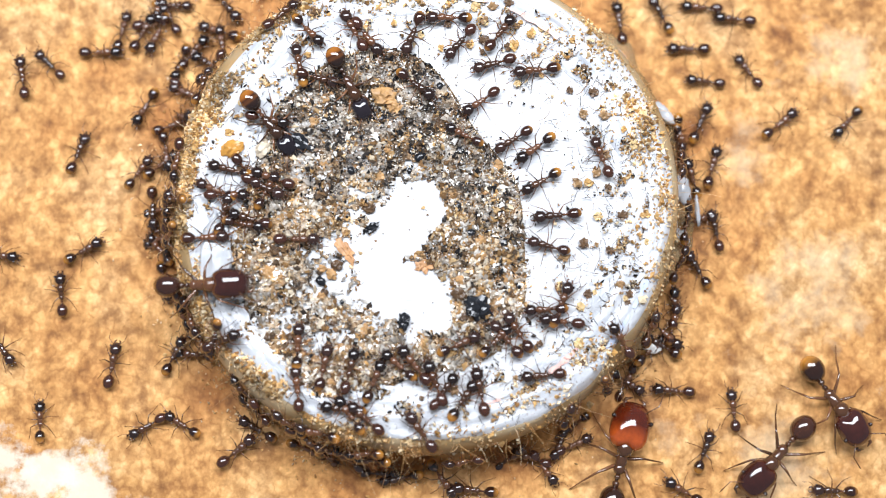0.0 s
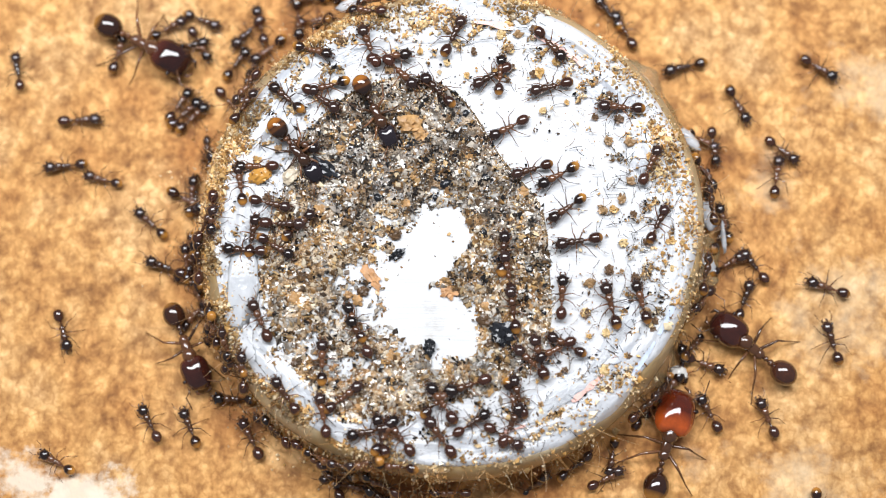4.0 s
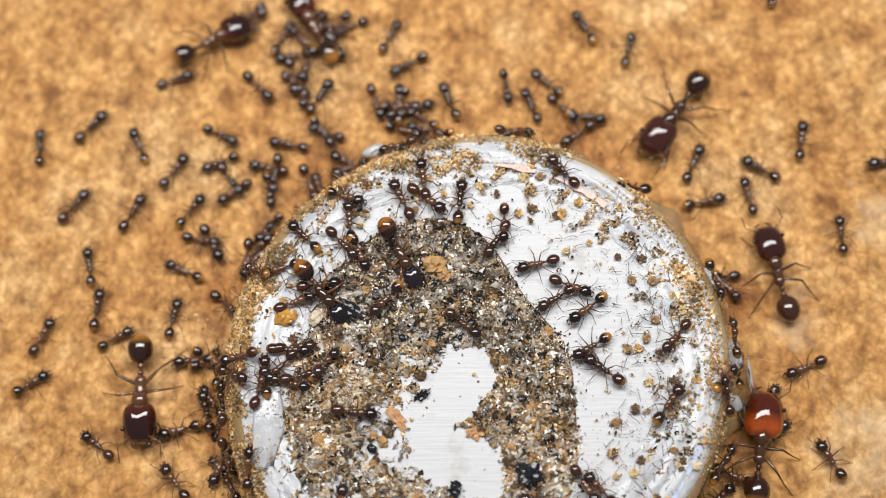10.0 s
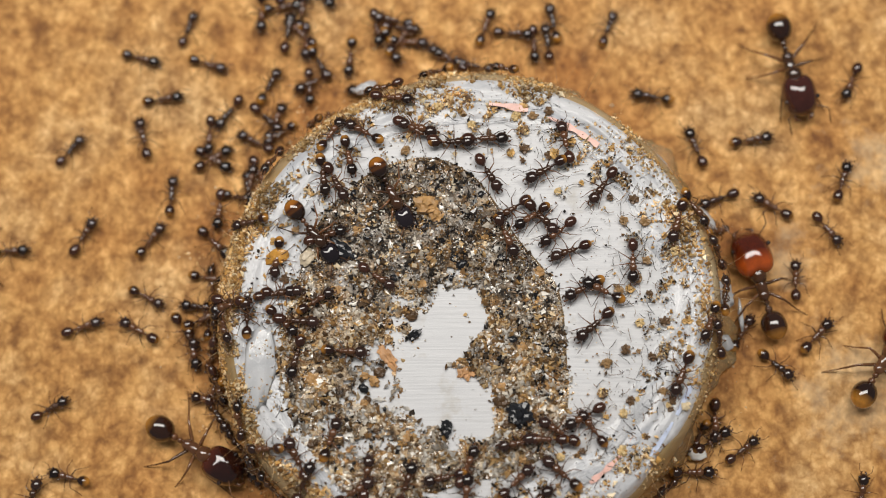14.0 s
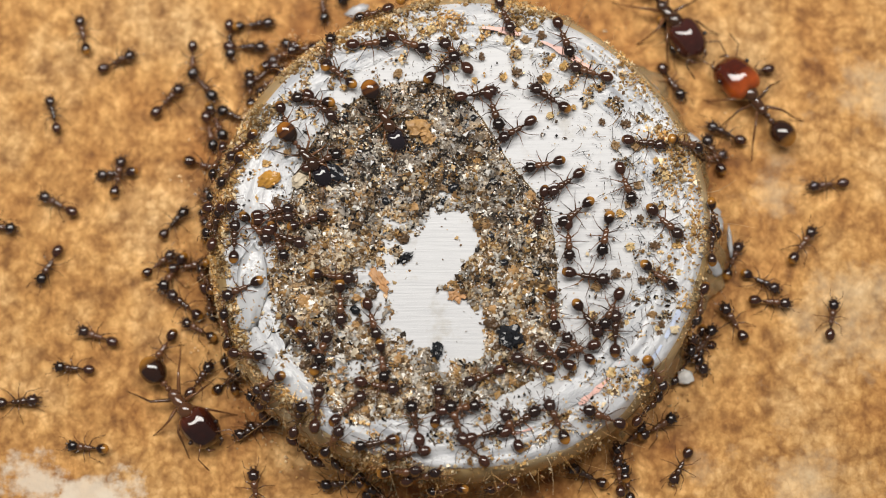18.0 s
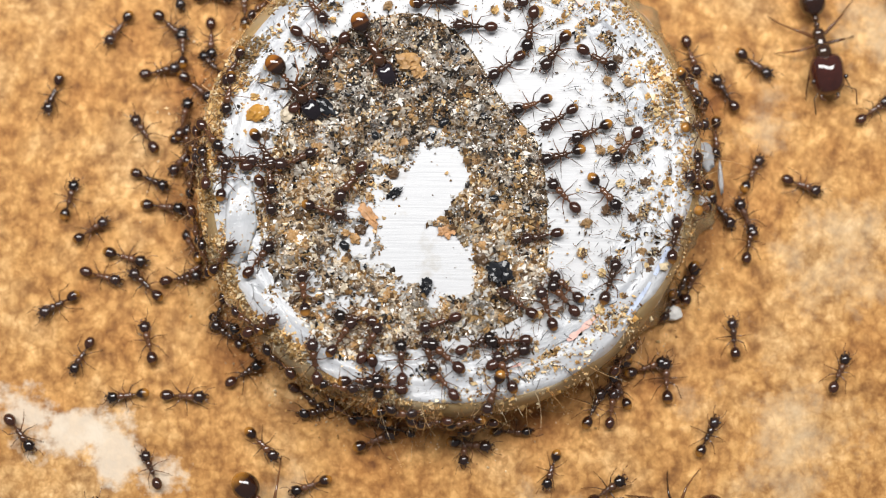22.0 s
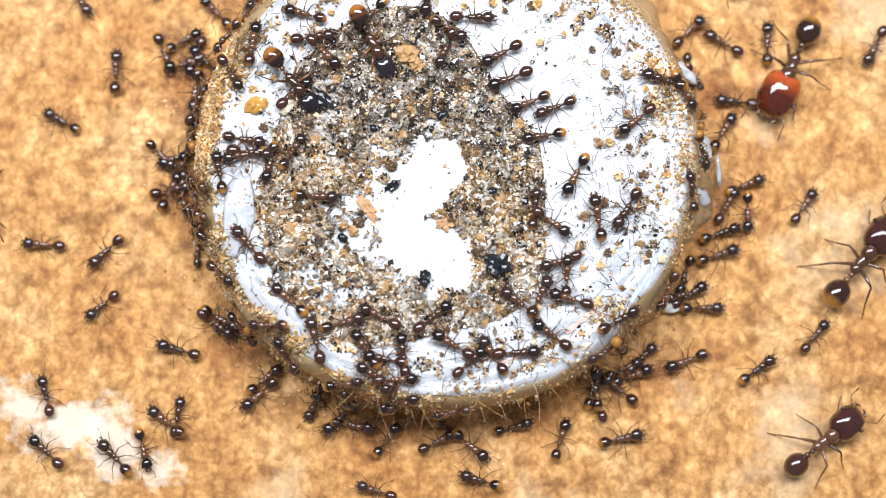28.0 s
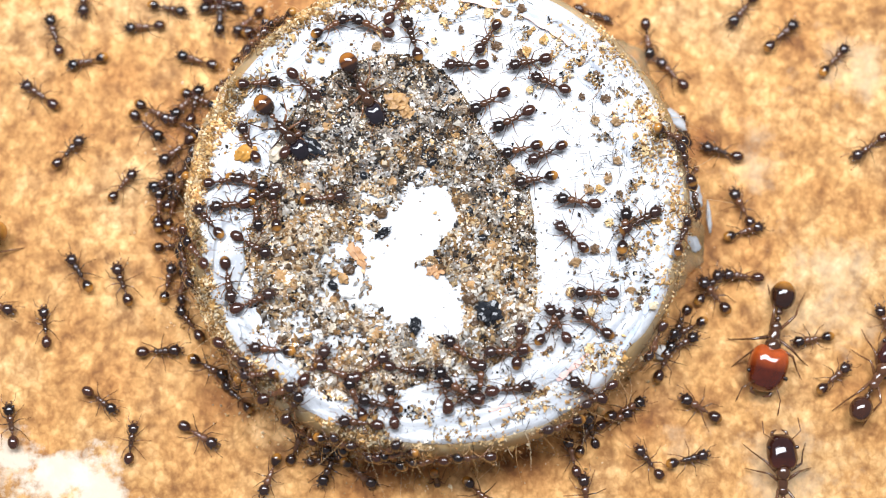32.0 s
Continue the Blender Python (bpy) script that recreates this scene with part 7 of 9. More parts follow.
    crawl(WORKERS[84], (0, 24.9, -17.2, 177), (1, 27, -11.2, 41), (2.5, 24.6, -9.9, 94), (5, 23.1, -4.1, 29), (6, 24.5, -6.7, 59), (9, 30.6, -6.7, 0), (9.33, 46.9, -10.2, 0), (9.67, 28.6, -38.5, 0), (10, -3.8, -47.9, 0), (10.33, -34.3, -33.6, 0), (10.67, -47.9, -2.8, 0), (11, -34.6, -2, 0), (13, -28.5, -2, -22), (14, -27, -11.2, 74), (15, -24.7, -10.1, -168), (18, -27.5, -10.1, 5), (19, -23.8, -7.9, -180), (20, -24.1, -8.1, -159), (21, -24.3, -8.1, -161), (22, -24.3, -8.2, -150), (23, -24.1, -7.7, -36), (24, -25.1, -7.8, 77), (25, -24.3, -7.4, 27), (28, -21.3, -5.3, -136), (29, -20.9, 0, 116), (30, -20.9, -3.3, 157), (31, -22.3, -0.4, -169), (32, -19.6, -4.3, 110))
    crawl(WORKERS[85], (0, 7.2, -15.8, -53), (2.5, 7.1, -22.4, -91), (6, 7.1, -24.9, -90), (6.5, 13.1, -46.2, -90), (7, -22.2, -42.6, -90), (7.5, -45.3, -15.8, -90), (8, -43.8, 19.7, -89), (8.5, -18.4, 44.4, -89), (9, -12.6, 30.4, -89), (11, -12.6, 27.9, -89), (13, -12.4, 20.2, 24), (15, -12.6, 27.9, 91), (19, 0.7, -15.4, 42), (21, 0.8, -16.1, -79), (23, 1.3, -17.3, -99), (25, 0.6, -19.3, 5), (28, -0.5, -16.9, 27), (29, -3.6, -17.9, -86), (30, -0.6, -15.6, 102), (32, -0.6, -22.6, -90))
    crawl(WORKERS[86], (0, 6.4, -15.1, 159), (2.5, 3.7, -13.3, -37), (6, 2.1, -10.9, -18), (9, -13.7, 21.8, 53), (11, -10, 18.1, -144), (13, -9.2, 17.5, 104), (15, 1, -13.1, 88), (19, 0.7, -12.8, 147), (21, 0.6, -12.9, 149), (23, -2.3, -16.5, 150), (25, -4.6, -18, 110), (28, -4.2, -19.9, 162), (29, -8.6, -14.5, 105), (30, -8.3, -13.4, 73), (32, -7.8, -13, 84))
    crawl(WORKERS[87], (0, -2.8, -15.7, 4), (2.5, -3.7, -14.4, 5), (6, -5.1, -9.4, 18), (9, -19.2, 8.9, 10), (10, -25, 7.5, 99), (11, -22, 5.8, -65), (12, -21.4, 5.9, -25), (13, -18.2, 2.4, 159), (14, -17, 0.8, 173), (15, -18.2, 1.2, 17), (19, -18.1, 1.2, 61), (20, -18.9, -0.7, 94), (21, -18.9, 0.7, -26), (22, -18.8, -0.3, -24), (23, -19.9, 0.2, 44), (24, -22.3, 1.2, -178), (25, -19, 1.9, 43), (28, -15.5, 1.8, 129), (30, -16.2, 2.1, 12), (32, -16.9, 1.6, 86))
    crawl(WORKERS[88], (0, 2.9, -17.1, 173), (2.5, 2.9, -22.4, -90), (6, -2.4, 17.8, 10), (7, -3.8, 19.3, 34), (7.5, -2.8, 20.8, -100), (8, -2, 20, 42), (9, -3.5, 21.4, 98), (10, -4.4, 21.3, -150), (11, -2.1, 21.6, -139), (12, -1.5, 20.6, -137), (13, -4.3, 20.6, -161), (14, -4.9, 19.8, 168), (15, -4.4, 27.8, 90), (19, -4.4, 30.3, 90), (19.4, -6.9, 47.5, 91), (19.8, -37.8, 29.6, 91), (20.2, -47.8, -4.7, 91), (20.6, -31.3, -36.4, 91), (21, -21.2, -24.6, 92), (23, -21.4, -18.5, 57), (24, -18.5, -18.9, 4), (25, -22.9, -18.7, 92), (28, -20.3, -18, 133), (30, -3, 12, -129), (32, -22.7, 14.2, -90))
    crawl(WORKERS[89], (0, -17.9, 11.5, 60), (2.5, -18.1, 18.9, 91), (6, 25, 18.4, -131), (8, 22.5, 20.3, -22), (9, 23.6, 21.2, 3), (10, 26.8, 14, -175), (11, 22.5, 18.4, 73), (12, 22.3, 19.1, 99), (13, 23.1, 20.2, 85), (15, 23.5, 27.5, 87), (19, 10.6, -14.8, 93), (20, 11.2, -16, 56), (21, 8.2, -17.8, 72), (22, 9.8, -19.3, 36), (23, 8.7, -18.1, 79), (24, 11.2, -14.6, 65), (25, 9.2, -16.5, 126), (28, 10.7, -13.6, 142), (30, 9.9, -12.2, -75), (31, 13.1, -10.2, -166), (32, 14.1, -8.9, 67))
    crawl(WORKERS[90], (0, -15.5, 9.5, -109), (1, -18.2, 9.6, -82), (2, -15.1, 10, -133), (2.5, -14.9, 9.9, -154), (6, -12.3, 13.3, 35), (7.5, -13.5, 13.8, 164), (9, -11.7, 12.2, -22), (11, -15.3, 7.9, 174), (12, -15.8, 7.9, 135), (13, -16.1, 8.9, 146), (15, -13.1, 7, -39), (19, -13.6, 2.3, 87), (21, -15.8, 2.6, 12), (23, -16.9, 1.4, -38), (24, -17.8, 2.5, -174), (25, -17.3, 4.2, -32), (28, -15.3, 1.6, -47), (30, -16.4, 1.5, -16), (32, -16.5, -1.9, 5))
    crawl(WORKERS[91], (0, 2.4, 27.6, -90), (2.5, 2.4, 25.1, -90), (6, 2.3, 18.2, 148), (9, 1.3, 20, 75), (10, 2.1, 19.6, -81), (11, 1.9, 17.2, -171), (12, 4, 14.6, 57), (13, 1.8, 15.9, 115), (14, 0.5, 16.6, 168), (15, 1.6, 16, -47), (19, 2.9, 12.1, -119), (21, 5.6, 11.9, -88), (23, 4.1, 9, -163), (25, 7.4, 8.1, 84), (28, 0, 7.7, -31), (30, 1.7, 10.5, 98), (32, 2.9, 10.1, -124))
    crawl(WORKERS[92], (0, -18.5, 27.7, -88), (2.5, -18.5, 25.2, -88), (6, -18.2, 17.3, 115), (7, -20.2, 18.6, 77), (7.5, -20.5, 17.2, 88), (8, -24, 14.4, 128), (9, -20.1, 18.4, -169), (10, -20.1, 20.4, 21), (11, -19.8, 21.3, -166), (12, -18.9, 19.2, 26), (13, -15.6, 18.4, -7), (14, -18.5, 19.4, 69), (15, -15.9, 27.9, 92), (19, -15.9, 30.4, 92), (19.4, -22.3, 42.5, 91), (19.8, -44.3, 18.5, 91), (20.2, -45.9, -14, 91), (20.6, -26.5, -40.1, 91), (21, -16.3, -24.6, 91), (22, -18.2, -18.3, 114), (23, -16.4, -17.4, 118), (24, -15.8, -15.1, 104), (25, -16.1, -17.2, 8), (28, -16.5, -15.5, 81), (29, -17.1, -12.4, 140), (30, -15.6, -14.3, 33), (31, -18.3, -15.9, -34), (32, -18.7, -14.1, 83))
    crawl(WORKERS[93], (0, -10.8, 27.7, -89), (2.5, -10.8, 25.2, -89), (6, -10.6, 17.2, -163), (7.5, -13.4, 18.6, -138), (8, -15.7, 18.4, -164), (9, -15.4, 16.9, -156), (10, -16.9, 16.4, -27), (11, -14.9, 18.3, 55), (12, -15.9, 17.1, -2), (13, -14.3, 15.8, 11), (14, -13, 15.4, 61), (15, -12.9, 16.3, 66), (18, -13.4, 14.3, 7), (19, -12.8, 12.3, 56), (21, -12.9, 18.9, 91), (23, -8.5, -17.3, 166), (24, -10.2, -18.7, 134), (25, -8.4, -24.5, -89), (28, 2.2, -19.2, 164), (30, 2, -17.2, 131), (32, 2, -22.6, -90))
    crawl(WORKERS[94], (0, 3.8, 27.6, -91), (2.5, 3.8, 25.1, -91), (6, 3.8, 16.8, -156), (7, 3.5, 16.7, -132), (7.5, 3.1, 17.2, -175), (9, 4.1, 18, 148), (11, 1.3, 12.9, -14), (13, 5.5, 9, 36), (15, 6.1, 11, 165), (19, 8.5, 9.2, 161), (21, 15.9, 8.6, -79), (22, 15.2, 7.8, -72), (23, 16.5, 10.8, 153), (24, 14.8, 6.6, 55), (25, 16.7, 8.8, 172), (28, 17.4, 8.3, 150), (29, 15.5, 8.8, 98), (30, 15.4, 10.4, 147), (31, 17.4, 8.1, 77), (32, 14.8, 9.3, 134))
    crawl(WORKERS[95], (0, -5.2, 27.6, -90), (2.5, -5.2, 25.1, -90), (6, -5.2, 16.3, 70), (7.5, -4.6, 17.5, 180), (8, -6.3, 17.2, 28), (9, -6.2, 16.8, 91), (11, -3.9, 11.8, -76), (13, 1, 10.6, -86), (15, 1.2, 9.8, 83), (19, 2.2, 6.4, -132), (21, 3.4, 7.2, -128), (22, 4.7, 8.1, -101), (23, 6.1, 6.3, -131), (25, 4, 4.6, -158), (28, 3.6, 4.7, -157), (30, 3.8, 4.8, -157), (32, 4.4, 5.1, -151))
    crawl(WORKERS[96], (0, 4.9, -14.8, 89), (2.5, 4.9, -14.8, 89), (6, 4.9, -14.8, 89), (9, 4.9, -14.8, 89), (11, 4.9, -14.8, 89), (13, 5, -9.3, 144), (15, 5.7, -10.1, 132), (19, 5.6, -11.6, 109), (21, 3.2, -11, 114), (23, 2.2, -15.5, -180), (25, 7.7, -12.8, 90), (28, 9.9, -10.7, -45), (30, 8.2, -10.2, -47), (32, 7.1, -12.5, 174))
    crawl(WORKERS[97], (0, -10.3, -10.9, 81), (4, -10.2, -11.7, 81), (8.5, -9.9, -12.1, 86), (13, -11.2, -10.5, 90), (17, -11.7, -9.5, 61), (22, -12.6, -12.4, 33), (26, -12.8, -9.6, 70), (32, -10.4, -10.5, 100))
    crawl(WORKERS[98], (0, -16.4, 0.1, 186), (4, -16, -1, 261), (8, -16.5, -3, -18), (8.5, -17.1, -2.7, 261), (12, -20.6, -3.6, -49), (13, -17.3, -2.1, 286), (17, -17.5, -1.2, 286), (22, -20.2, -5.2, -15), (26, -16.3, -2.5, 297), (32, -16.6, -0.8, 334))
    crawl(WORKERS[99], (0, -15.8, -1.9, 321), (4, -16.2, -0.2, 347), (8.5, -15.8, 1.3, 344), (12, -18.3, 1.9, -37), (13, -16.7, 2.3, 352), (17, -16, 3.6, 350), (22, -16.3, 0.4, 354), (26, -16.3, -0.4, 434), (32, -16.7, 0.4, 439))
    crawl(WORKERS[100], (0, -16, 3.8, 289), (2, -16.2, 3.6, -99), (4, -16.7, 2.4, 331), (7, -18.6, 1.9, -24), (8.5, -16.8, 1.4, 360), (13, -16.8, 0.5, 386), (17, -16.9, -1.4, 373), (22, -17.9, -2, -6), (26, -17.3, -2.4, 409), (32, -17.5, 0.4, 450))
    crawl(WORKERS[101], (0, -13, 6.9, 80), (4, -12.2, 7.1, 47), (8, -11.2, 6.9, -126), (8.5, -12.5, 6.3, 149), (12, -13.6, 5.1, 161), (13, -12.9, 5.2, 176), (17, -13, 4.8, 214), (22, -12.7, 5.7, 242), (26, -13.1, 6.8, 219), (32, -13.2, 8.6, 182))
    crawl(WORKERS[102], (0, -10.3, -13.4, 150), (2, -9.3, -14.2, 37), (4, -7.3, -15, 118), (8.5, -6.2, -15.2, 128), (13, -6.3, -15.9, 105), (17, -5.9, -14.5, 74), (22, -3.1, -15.3, 126), (26, -5.5, -14.6, 56), (32, -7.1, -14.3, 65))
    crawl(WORKERS[103], (0, -11.6, -8.2, 23), (4, -12.9, -7.8, 31), (7, -9.9, -9.5, 86), (8.5, -10.4, -9.2, 56), (13, -9.6, -10, 72), (17, -9.1, -10.9, 53), (22, -9.7, -11.3, 98), (26, -9.6, -11.4, 105), (32, -8.2, -11.7, 58))
    crawl(WORKERS[104], (0, -1.6, -16, 204), (4, -4.1, -15.8, 149), (8.5, -6, -15.6, 135), (13, -6.9, -15, 151), (17, -7, -14.9, 188), (22, -7.9, -14.4, -166), (26, -6.5, -15.5, 215), (32, -6.5, -15.4, 245))
    crawl(WORKERS[105], (0, 9, -14.4, 25), (2, 9.5, -15.2, 135), (4, 9.4, -14.8, 28), (8.5, 10, -14.3, 87), (13, 10.2, -14, 97), (17, 9.7, -14.5, 97), (22, 10.1, -14.3, 83), (26, 10, -14.2, 107), (32, 8.3, -14.8, 105))
    crawl(WORKERS[106], (0, -15, 7.6, 323), (4, -14.1, 8.7, 314), (8.5, -14.3, 8.3, 271), (13, -15.9, 7.2, 262), (17, -16.2, 6.7, 289), (22, -15.2, 8.7, 273), (26, -16, 7, 259), (32, -16, 7.2, 229))
    crawl(WORKERS[107], (0, 1, -16.4, 306), (4, -0.6, -17.1, 298), (8.5, 0.6, -17.5, 325), (13, 1.8, -16.8, 336), (17, 1.8, -17, 379), (22, 1.4, -16.6, 353), (26, 1, -17.1, 325), (32, 2.7, -17.1, 317))
    crawl(WORKERS[108], (0, -14.3, 2.3, 269), (4, -13.9, 0.7, 268), (8.5, -13.9, 0.9, 185), (13, -13.9, 0, 191), (17, -14.4, 0.2, 181), (22, -13.9, 1.6, -39), (26, -15.5, 1.7, 239), (32, -16.3, 2.5, 210))
    crawl(WORKERS[109], (0, -16.5, 3, 37), (1, -18, 2.2, 21), (4, -16.4, 2.7, 84), (8.5, -16.2, 0.2, 87), (13, -16, 2.2, 118), (17, -15.6, 2.3, 68), (22, -16.2, 1.9, 89), (26, -15.4, 1.4, 151), (32, -15.3, 1.5, 177))
    crawl(WORKERS[110], (0, -3.6, -14.4, 232), (4, -3.2, -13.7, 174), (8.5, -2.6, -14, 173), (13, -5, -14.5, 71), (17, -5.9, -15.5, 66), (22, -8.4, -19.2, -160), (26, -7.1, -14.4, 118), (32, -8.6, -14.1, 69))
    crawl(WORKERS[111], (0, -14.2, -6.7, 234), (1, -20.8, -7.6, -41), (4, -13.9, -5.6, 201), (8.5, -15.1, -5.8, 194), (13, -15.2, -4.3, 186), (17, -15.8, -2, 210), (22, -16.1, -2.5, 165), (26, -17, -0.1, 203), (32, -17, 2.2, 204))
    crawl(WORKERS[112], (0, 2.1, -14.9, 153), (4, -0.1, -15.2, 178), (8.5, 0.3, -15, 180), (13, 1.7, -14.4, 213), (17, 2.6, -14.4, 264), (22, 1.8, -15.1, 231), (26, 0.7, -14.6, 247), (32, -0.5, -14.6, 207))
    crawl(WORKERS[113], (0, 13.7, -8.6, 38), (1, 13.6, -9.3, 66), (4, 13.3, -9.3, 47), (7, 12, -9.7, -19), (8.5, 12.6, -10.3, 37), (13, 14.1, -8.9, -9), (17, 12.2, -11.4, 32), (22, 12.3, -11.8, 19), (26, 11.5, -13.2, 19), (32, 11.6, -11.9, 25))
    crawl(WORKERS[114], (0, 8, -12.3, 114), (4, 7.2, -13.7, 51), (8.5, 6.4, -14.6, 92), (13, 6.3, -15.1, 119), (17, 7.6, -14.5, 177), (22, 9, -14.3, 66), (26, 9.2, -13.8, 87), (32, 9.5, -13, 104))
    crawl(WORKERS[115], (0, -3.1, -14.8, 225), (4, -0.8, -15.7, 250), (8.5, -2.1, -15.5, 278), (13, -1.1, -15.5, 271), (17, -1.1, -14.9, 228), (22, 1, -14.7, 234), (26, 0.2, -15.5, 298), (32, 0, -15.9, 274))
    crawl(WORKERS[116], (0, -16.4, -1.7, 195), (4, -16.3, -2.7, 164), (8.5, -15.4, -5.6, 147), (13, -16.1, -4.9, 183), (17, -16.5, -5.5, 133), (22, -15.7, -5.8, -136), (26, -15.1, -5.4, 248), (32, -15.6, -4.4, 279))
    crawl(WORKERS[117], (0, -14.7, -1.9, 192), (4, -15.5, -2.1, 233), (8.5, -15.7, -2.7, 223), (13, -16.1, -2.6, 220), (17, -15.3, -2.9, 162), (22, -15.3, -0.6, 209), (26, -14.6, -2.1, 155), (32, -14.7, -3.2, 108))
    crawl(WORKERS[118], (0, 12.4, -10.6, 326), (4, 12.7, -9.3, 272), (8.5, 13.8, -8.9, 323), (13, 13.8, -7.1, 300), (17, 13.5, -7.7, 225), (22, 13.6, -7.8, 192), (26, 14.3, -8, 194), (32, 15.6, -6.9, 208))
    crawl(WORKERS[119], (0, -14.9, -0.5, 28), (4, -14.2, 0.1, 36), (7, -13.6, 0.1, -9), (8.5, -14.3, -0.6, -17), (13, -13.9, 0, -11), (17, -13.8, 1.3, 1), (22, -14.7, 1.2, -36), (26, -14.8, 4, 14), (32, -15.4, 2.2, 33))
    crawl(WORKERS[120], (0, -5.9, 13, 206), (4, -5.1, 12.9, 160), (8.5, -4.6, 14.1, 175), (13, -5.1, 13.6, 206), (17, -5.1, 13, 191), (22, -5.6, 13.6, 190), (26, -6.8, 14.4, 163), (32, -5.4, 15.6, 180))
    crawl(WORKERS[121], (0, -7.4, -8.6, 447), (3.7, -7.5, -8, 450), (8, -7.8, -8.2, 450), (12, -8, -8.1, 438), (16.5, -8, -7.4, 419), (20, -8.2, -7.3, 443), (24.5, -8.7, -8.1, 476), (29, -9.3, -8.6, 506), (32, -9.6, -8.6, 535))
    crawl(WORKERS[122], (0, -5.9, -9.8, 438), (3.7, -6.2, -10, 397), (8, -6.4, -10.7, 413), (12, -6.5, -10.9, 393), (16.5, -6.7, -10.6, 390), (20, -6.1, -10.5, 416), (24.5, -6.4, -9.8, 417), (29, -5.9, -9.8, 364), (32, -5.8, -9.9, 338))
    crawl(WORKERS[123], (0, -4.8, -12.2, 533), (3.7, -4.8, -12, 551), (8, -4.9, -12.5, 580), (12, -4.9, -12.3, 569), (16.5, -5.1, -12.4, 554), (20, -4.4, -12.6, 551), (22, -4.2, -12.5, -79), (24.5, -3.8, -11.8, 529), (29, -3.5, -11.9, 530), (32, -3.3, -11.7, 526))
    crawl(WORKERS[124], (0, -3.5, -12.7, 499), (3.7, -3, -12.5, 487), (7, -3.3, -10, 141), (8, -2.9, -12.1, 502), (12, -2.8, -12.2, 522), (16.5, -2.7, -13.1, 561), (20, -3.4, -13, 534), (24.5, -4, -12.8, 517), (29, -4.1, -12.8, 501), (32, -4.4, -12.7, 533))
    crawl(WORKERS[125], (0, -0.7, -9.7, 488), (1, -1.1, -10.2, 99), (3.7, -0.5, -10.4, 481), (7, -1.6, -9.8, 150), (8, 0.3, -9.1, 94), (12, -0.3, -10.9, 431), (16.5, 0, -11.3, 458), (20, -0.3, -11.4, 496), (24.5, 0, -11, 502), (29, 0.5, -11, 513), (32, 1.4, -10.9, 511))
    crawl(WORKERS[126], (0, 1, -11.2, 415), (3.7, 1.1, -11.6, 397), (7, 1.8, -10.7, -6), (8, 1.3, -11.3, 407), (12, 1.6, -11.6, 397), (16.5, 1.5, -11.9, 365), (20, 1.7, -12.1, 391), (22, 1.6, -10.5, 25), (24.5, 1.6, -12, 395), (29, 1.3, -12, 405), (32, 1.4, -11.4, 397))
    crawl(WORKERS[127], (0, 3.1, -11.2, 461), (1, 3.1, -10.9, 64), (3.7, 3.4, -11.6, 427), (8, 3.7, -11.5, 408), (12, 3.8, -11.3, 400), (16.5, 3.6, -11.5, 400), (20, 3.4, -11, 387), (24.5, 3.7, -11.6, 386), (29, 4.2, -11.4, 358), (32, 4.2, -10.8, 368))
    crawl(WORKERS[128], (0, 4.6, -8.2, 490), (1, 3.6, -8.1, -166), (3.7, 4.8, -8, 488), (7, 2, -8.5, -132), (8, 2.8, -8.1, 173), (12, 4.4, -7.8, 536), (16.5, 4.4, -7.8, 540), (20, 4.1, -8, 502), (24.5, 4, -8.3, 505), (29, 4.3, -8.6, 504), (32, 4, -8.6, 544))
    crawl(WORKERS[129], (0, 5.3, -7.8, 483), (3.7, 5.1, -7.5, 462), (7, 4.6, -9.7, 135), (8, 5.6, -9.9, 167), (12, 5.1, -7.4, 500), (16.5, 5.3, -7.3, 519), (20, 5.9, -7.8, 491), (22, 5.7, -8.4, 110), (24.5, 5.8, -8.4, 445), (29, 5.3, -8.1, 420), (32, 4.7, -8.3, 444))
    crawl(WORKERS[130], (0, 6.9, -6.5, 543), (3.7, 6.6, -7, 514), (8, 6.8, -7, 486), (12, 7.2, -7.4, 498), (16.5, 7, -6.9, 481), (20, 6.8, -7.2, 511), (24.5, 6.9, -7.1, 483), (29, 7, -6.9, 435), (32, 6.5, -7.2, 413))
    crawl(WORKERS[131], (0, -10.5, 1.6, 309), (3.7, -10.7, 1.3, 346), (8, -10.5, 1.1, 359), (12, -11, 1.2, 358), (16.5, -11, 0.5, 369), (20, -11.1, 0.7, 370), (22, -12.5, 0.2, -4), (24.5, -11.6, 0.7, 356), (29, -12.1, 1, 350), (32, -12.6, 1.3, 369))
    crawl(WORKERS[132], (0, -11.8, -0.9, 435), (3.7, -11.7, -0.6, 439), (8, -12.1, -0.6, 465), (12, -12.8, -0.6, 448), (16.5, -13.4, -0.6, 451), (20, -13.2, -1, 445), (24.5, -13.3, -1, 437), (29, -13.4, -1, 468), (32, -13.4, -1.1, 492))
    crawl(WORKERS[133], (0, -3.5, 9.7, 307), (2, -4.1, 9.8, -72), (3.7, -3.1, 9.2, 316), (8, -2.8, 9.8, 300), (12, -3.1, 10.7, 348), (16.5, -3.2, 11.3, 323), (20, -3.1, 11.5, 358), (24.5, -2.9, 11.8, 361), (29, -2.5, 11.9, 399), (32, -2.5, 12.1, 421))
    crawl(WORKERS[134], (0, -10.6, -1.5, 349), (3.7, -10.3, -1.3, 327), (8, -10.8, -1.1, 364), (12, -11.2, -0.9, 333), (16.5, -10.7, -0.8, 293), (20, -10.8, -0.8, 283), (24.5, -10.3, -0.6, 280), (29, -10.5, -0.4, 250), (32, -10.7, -0.5, 282))
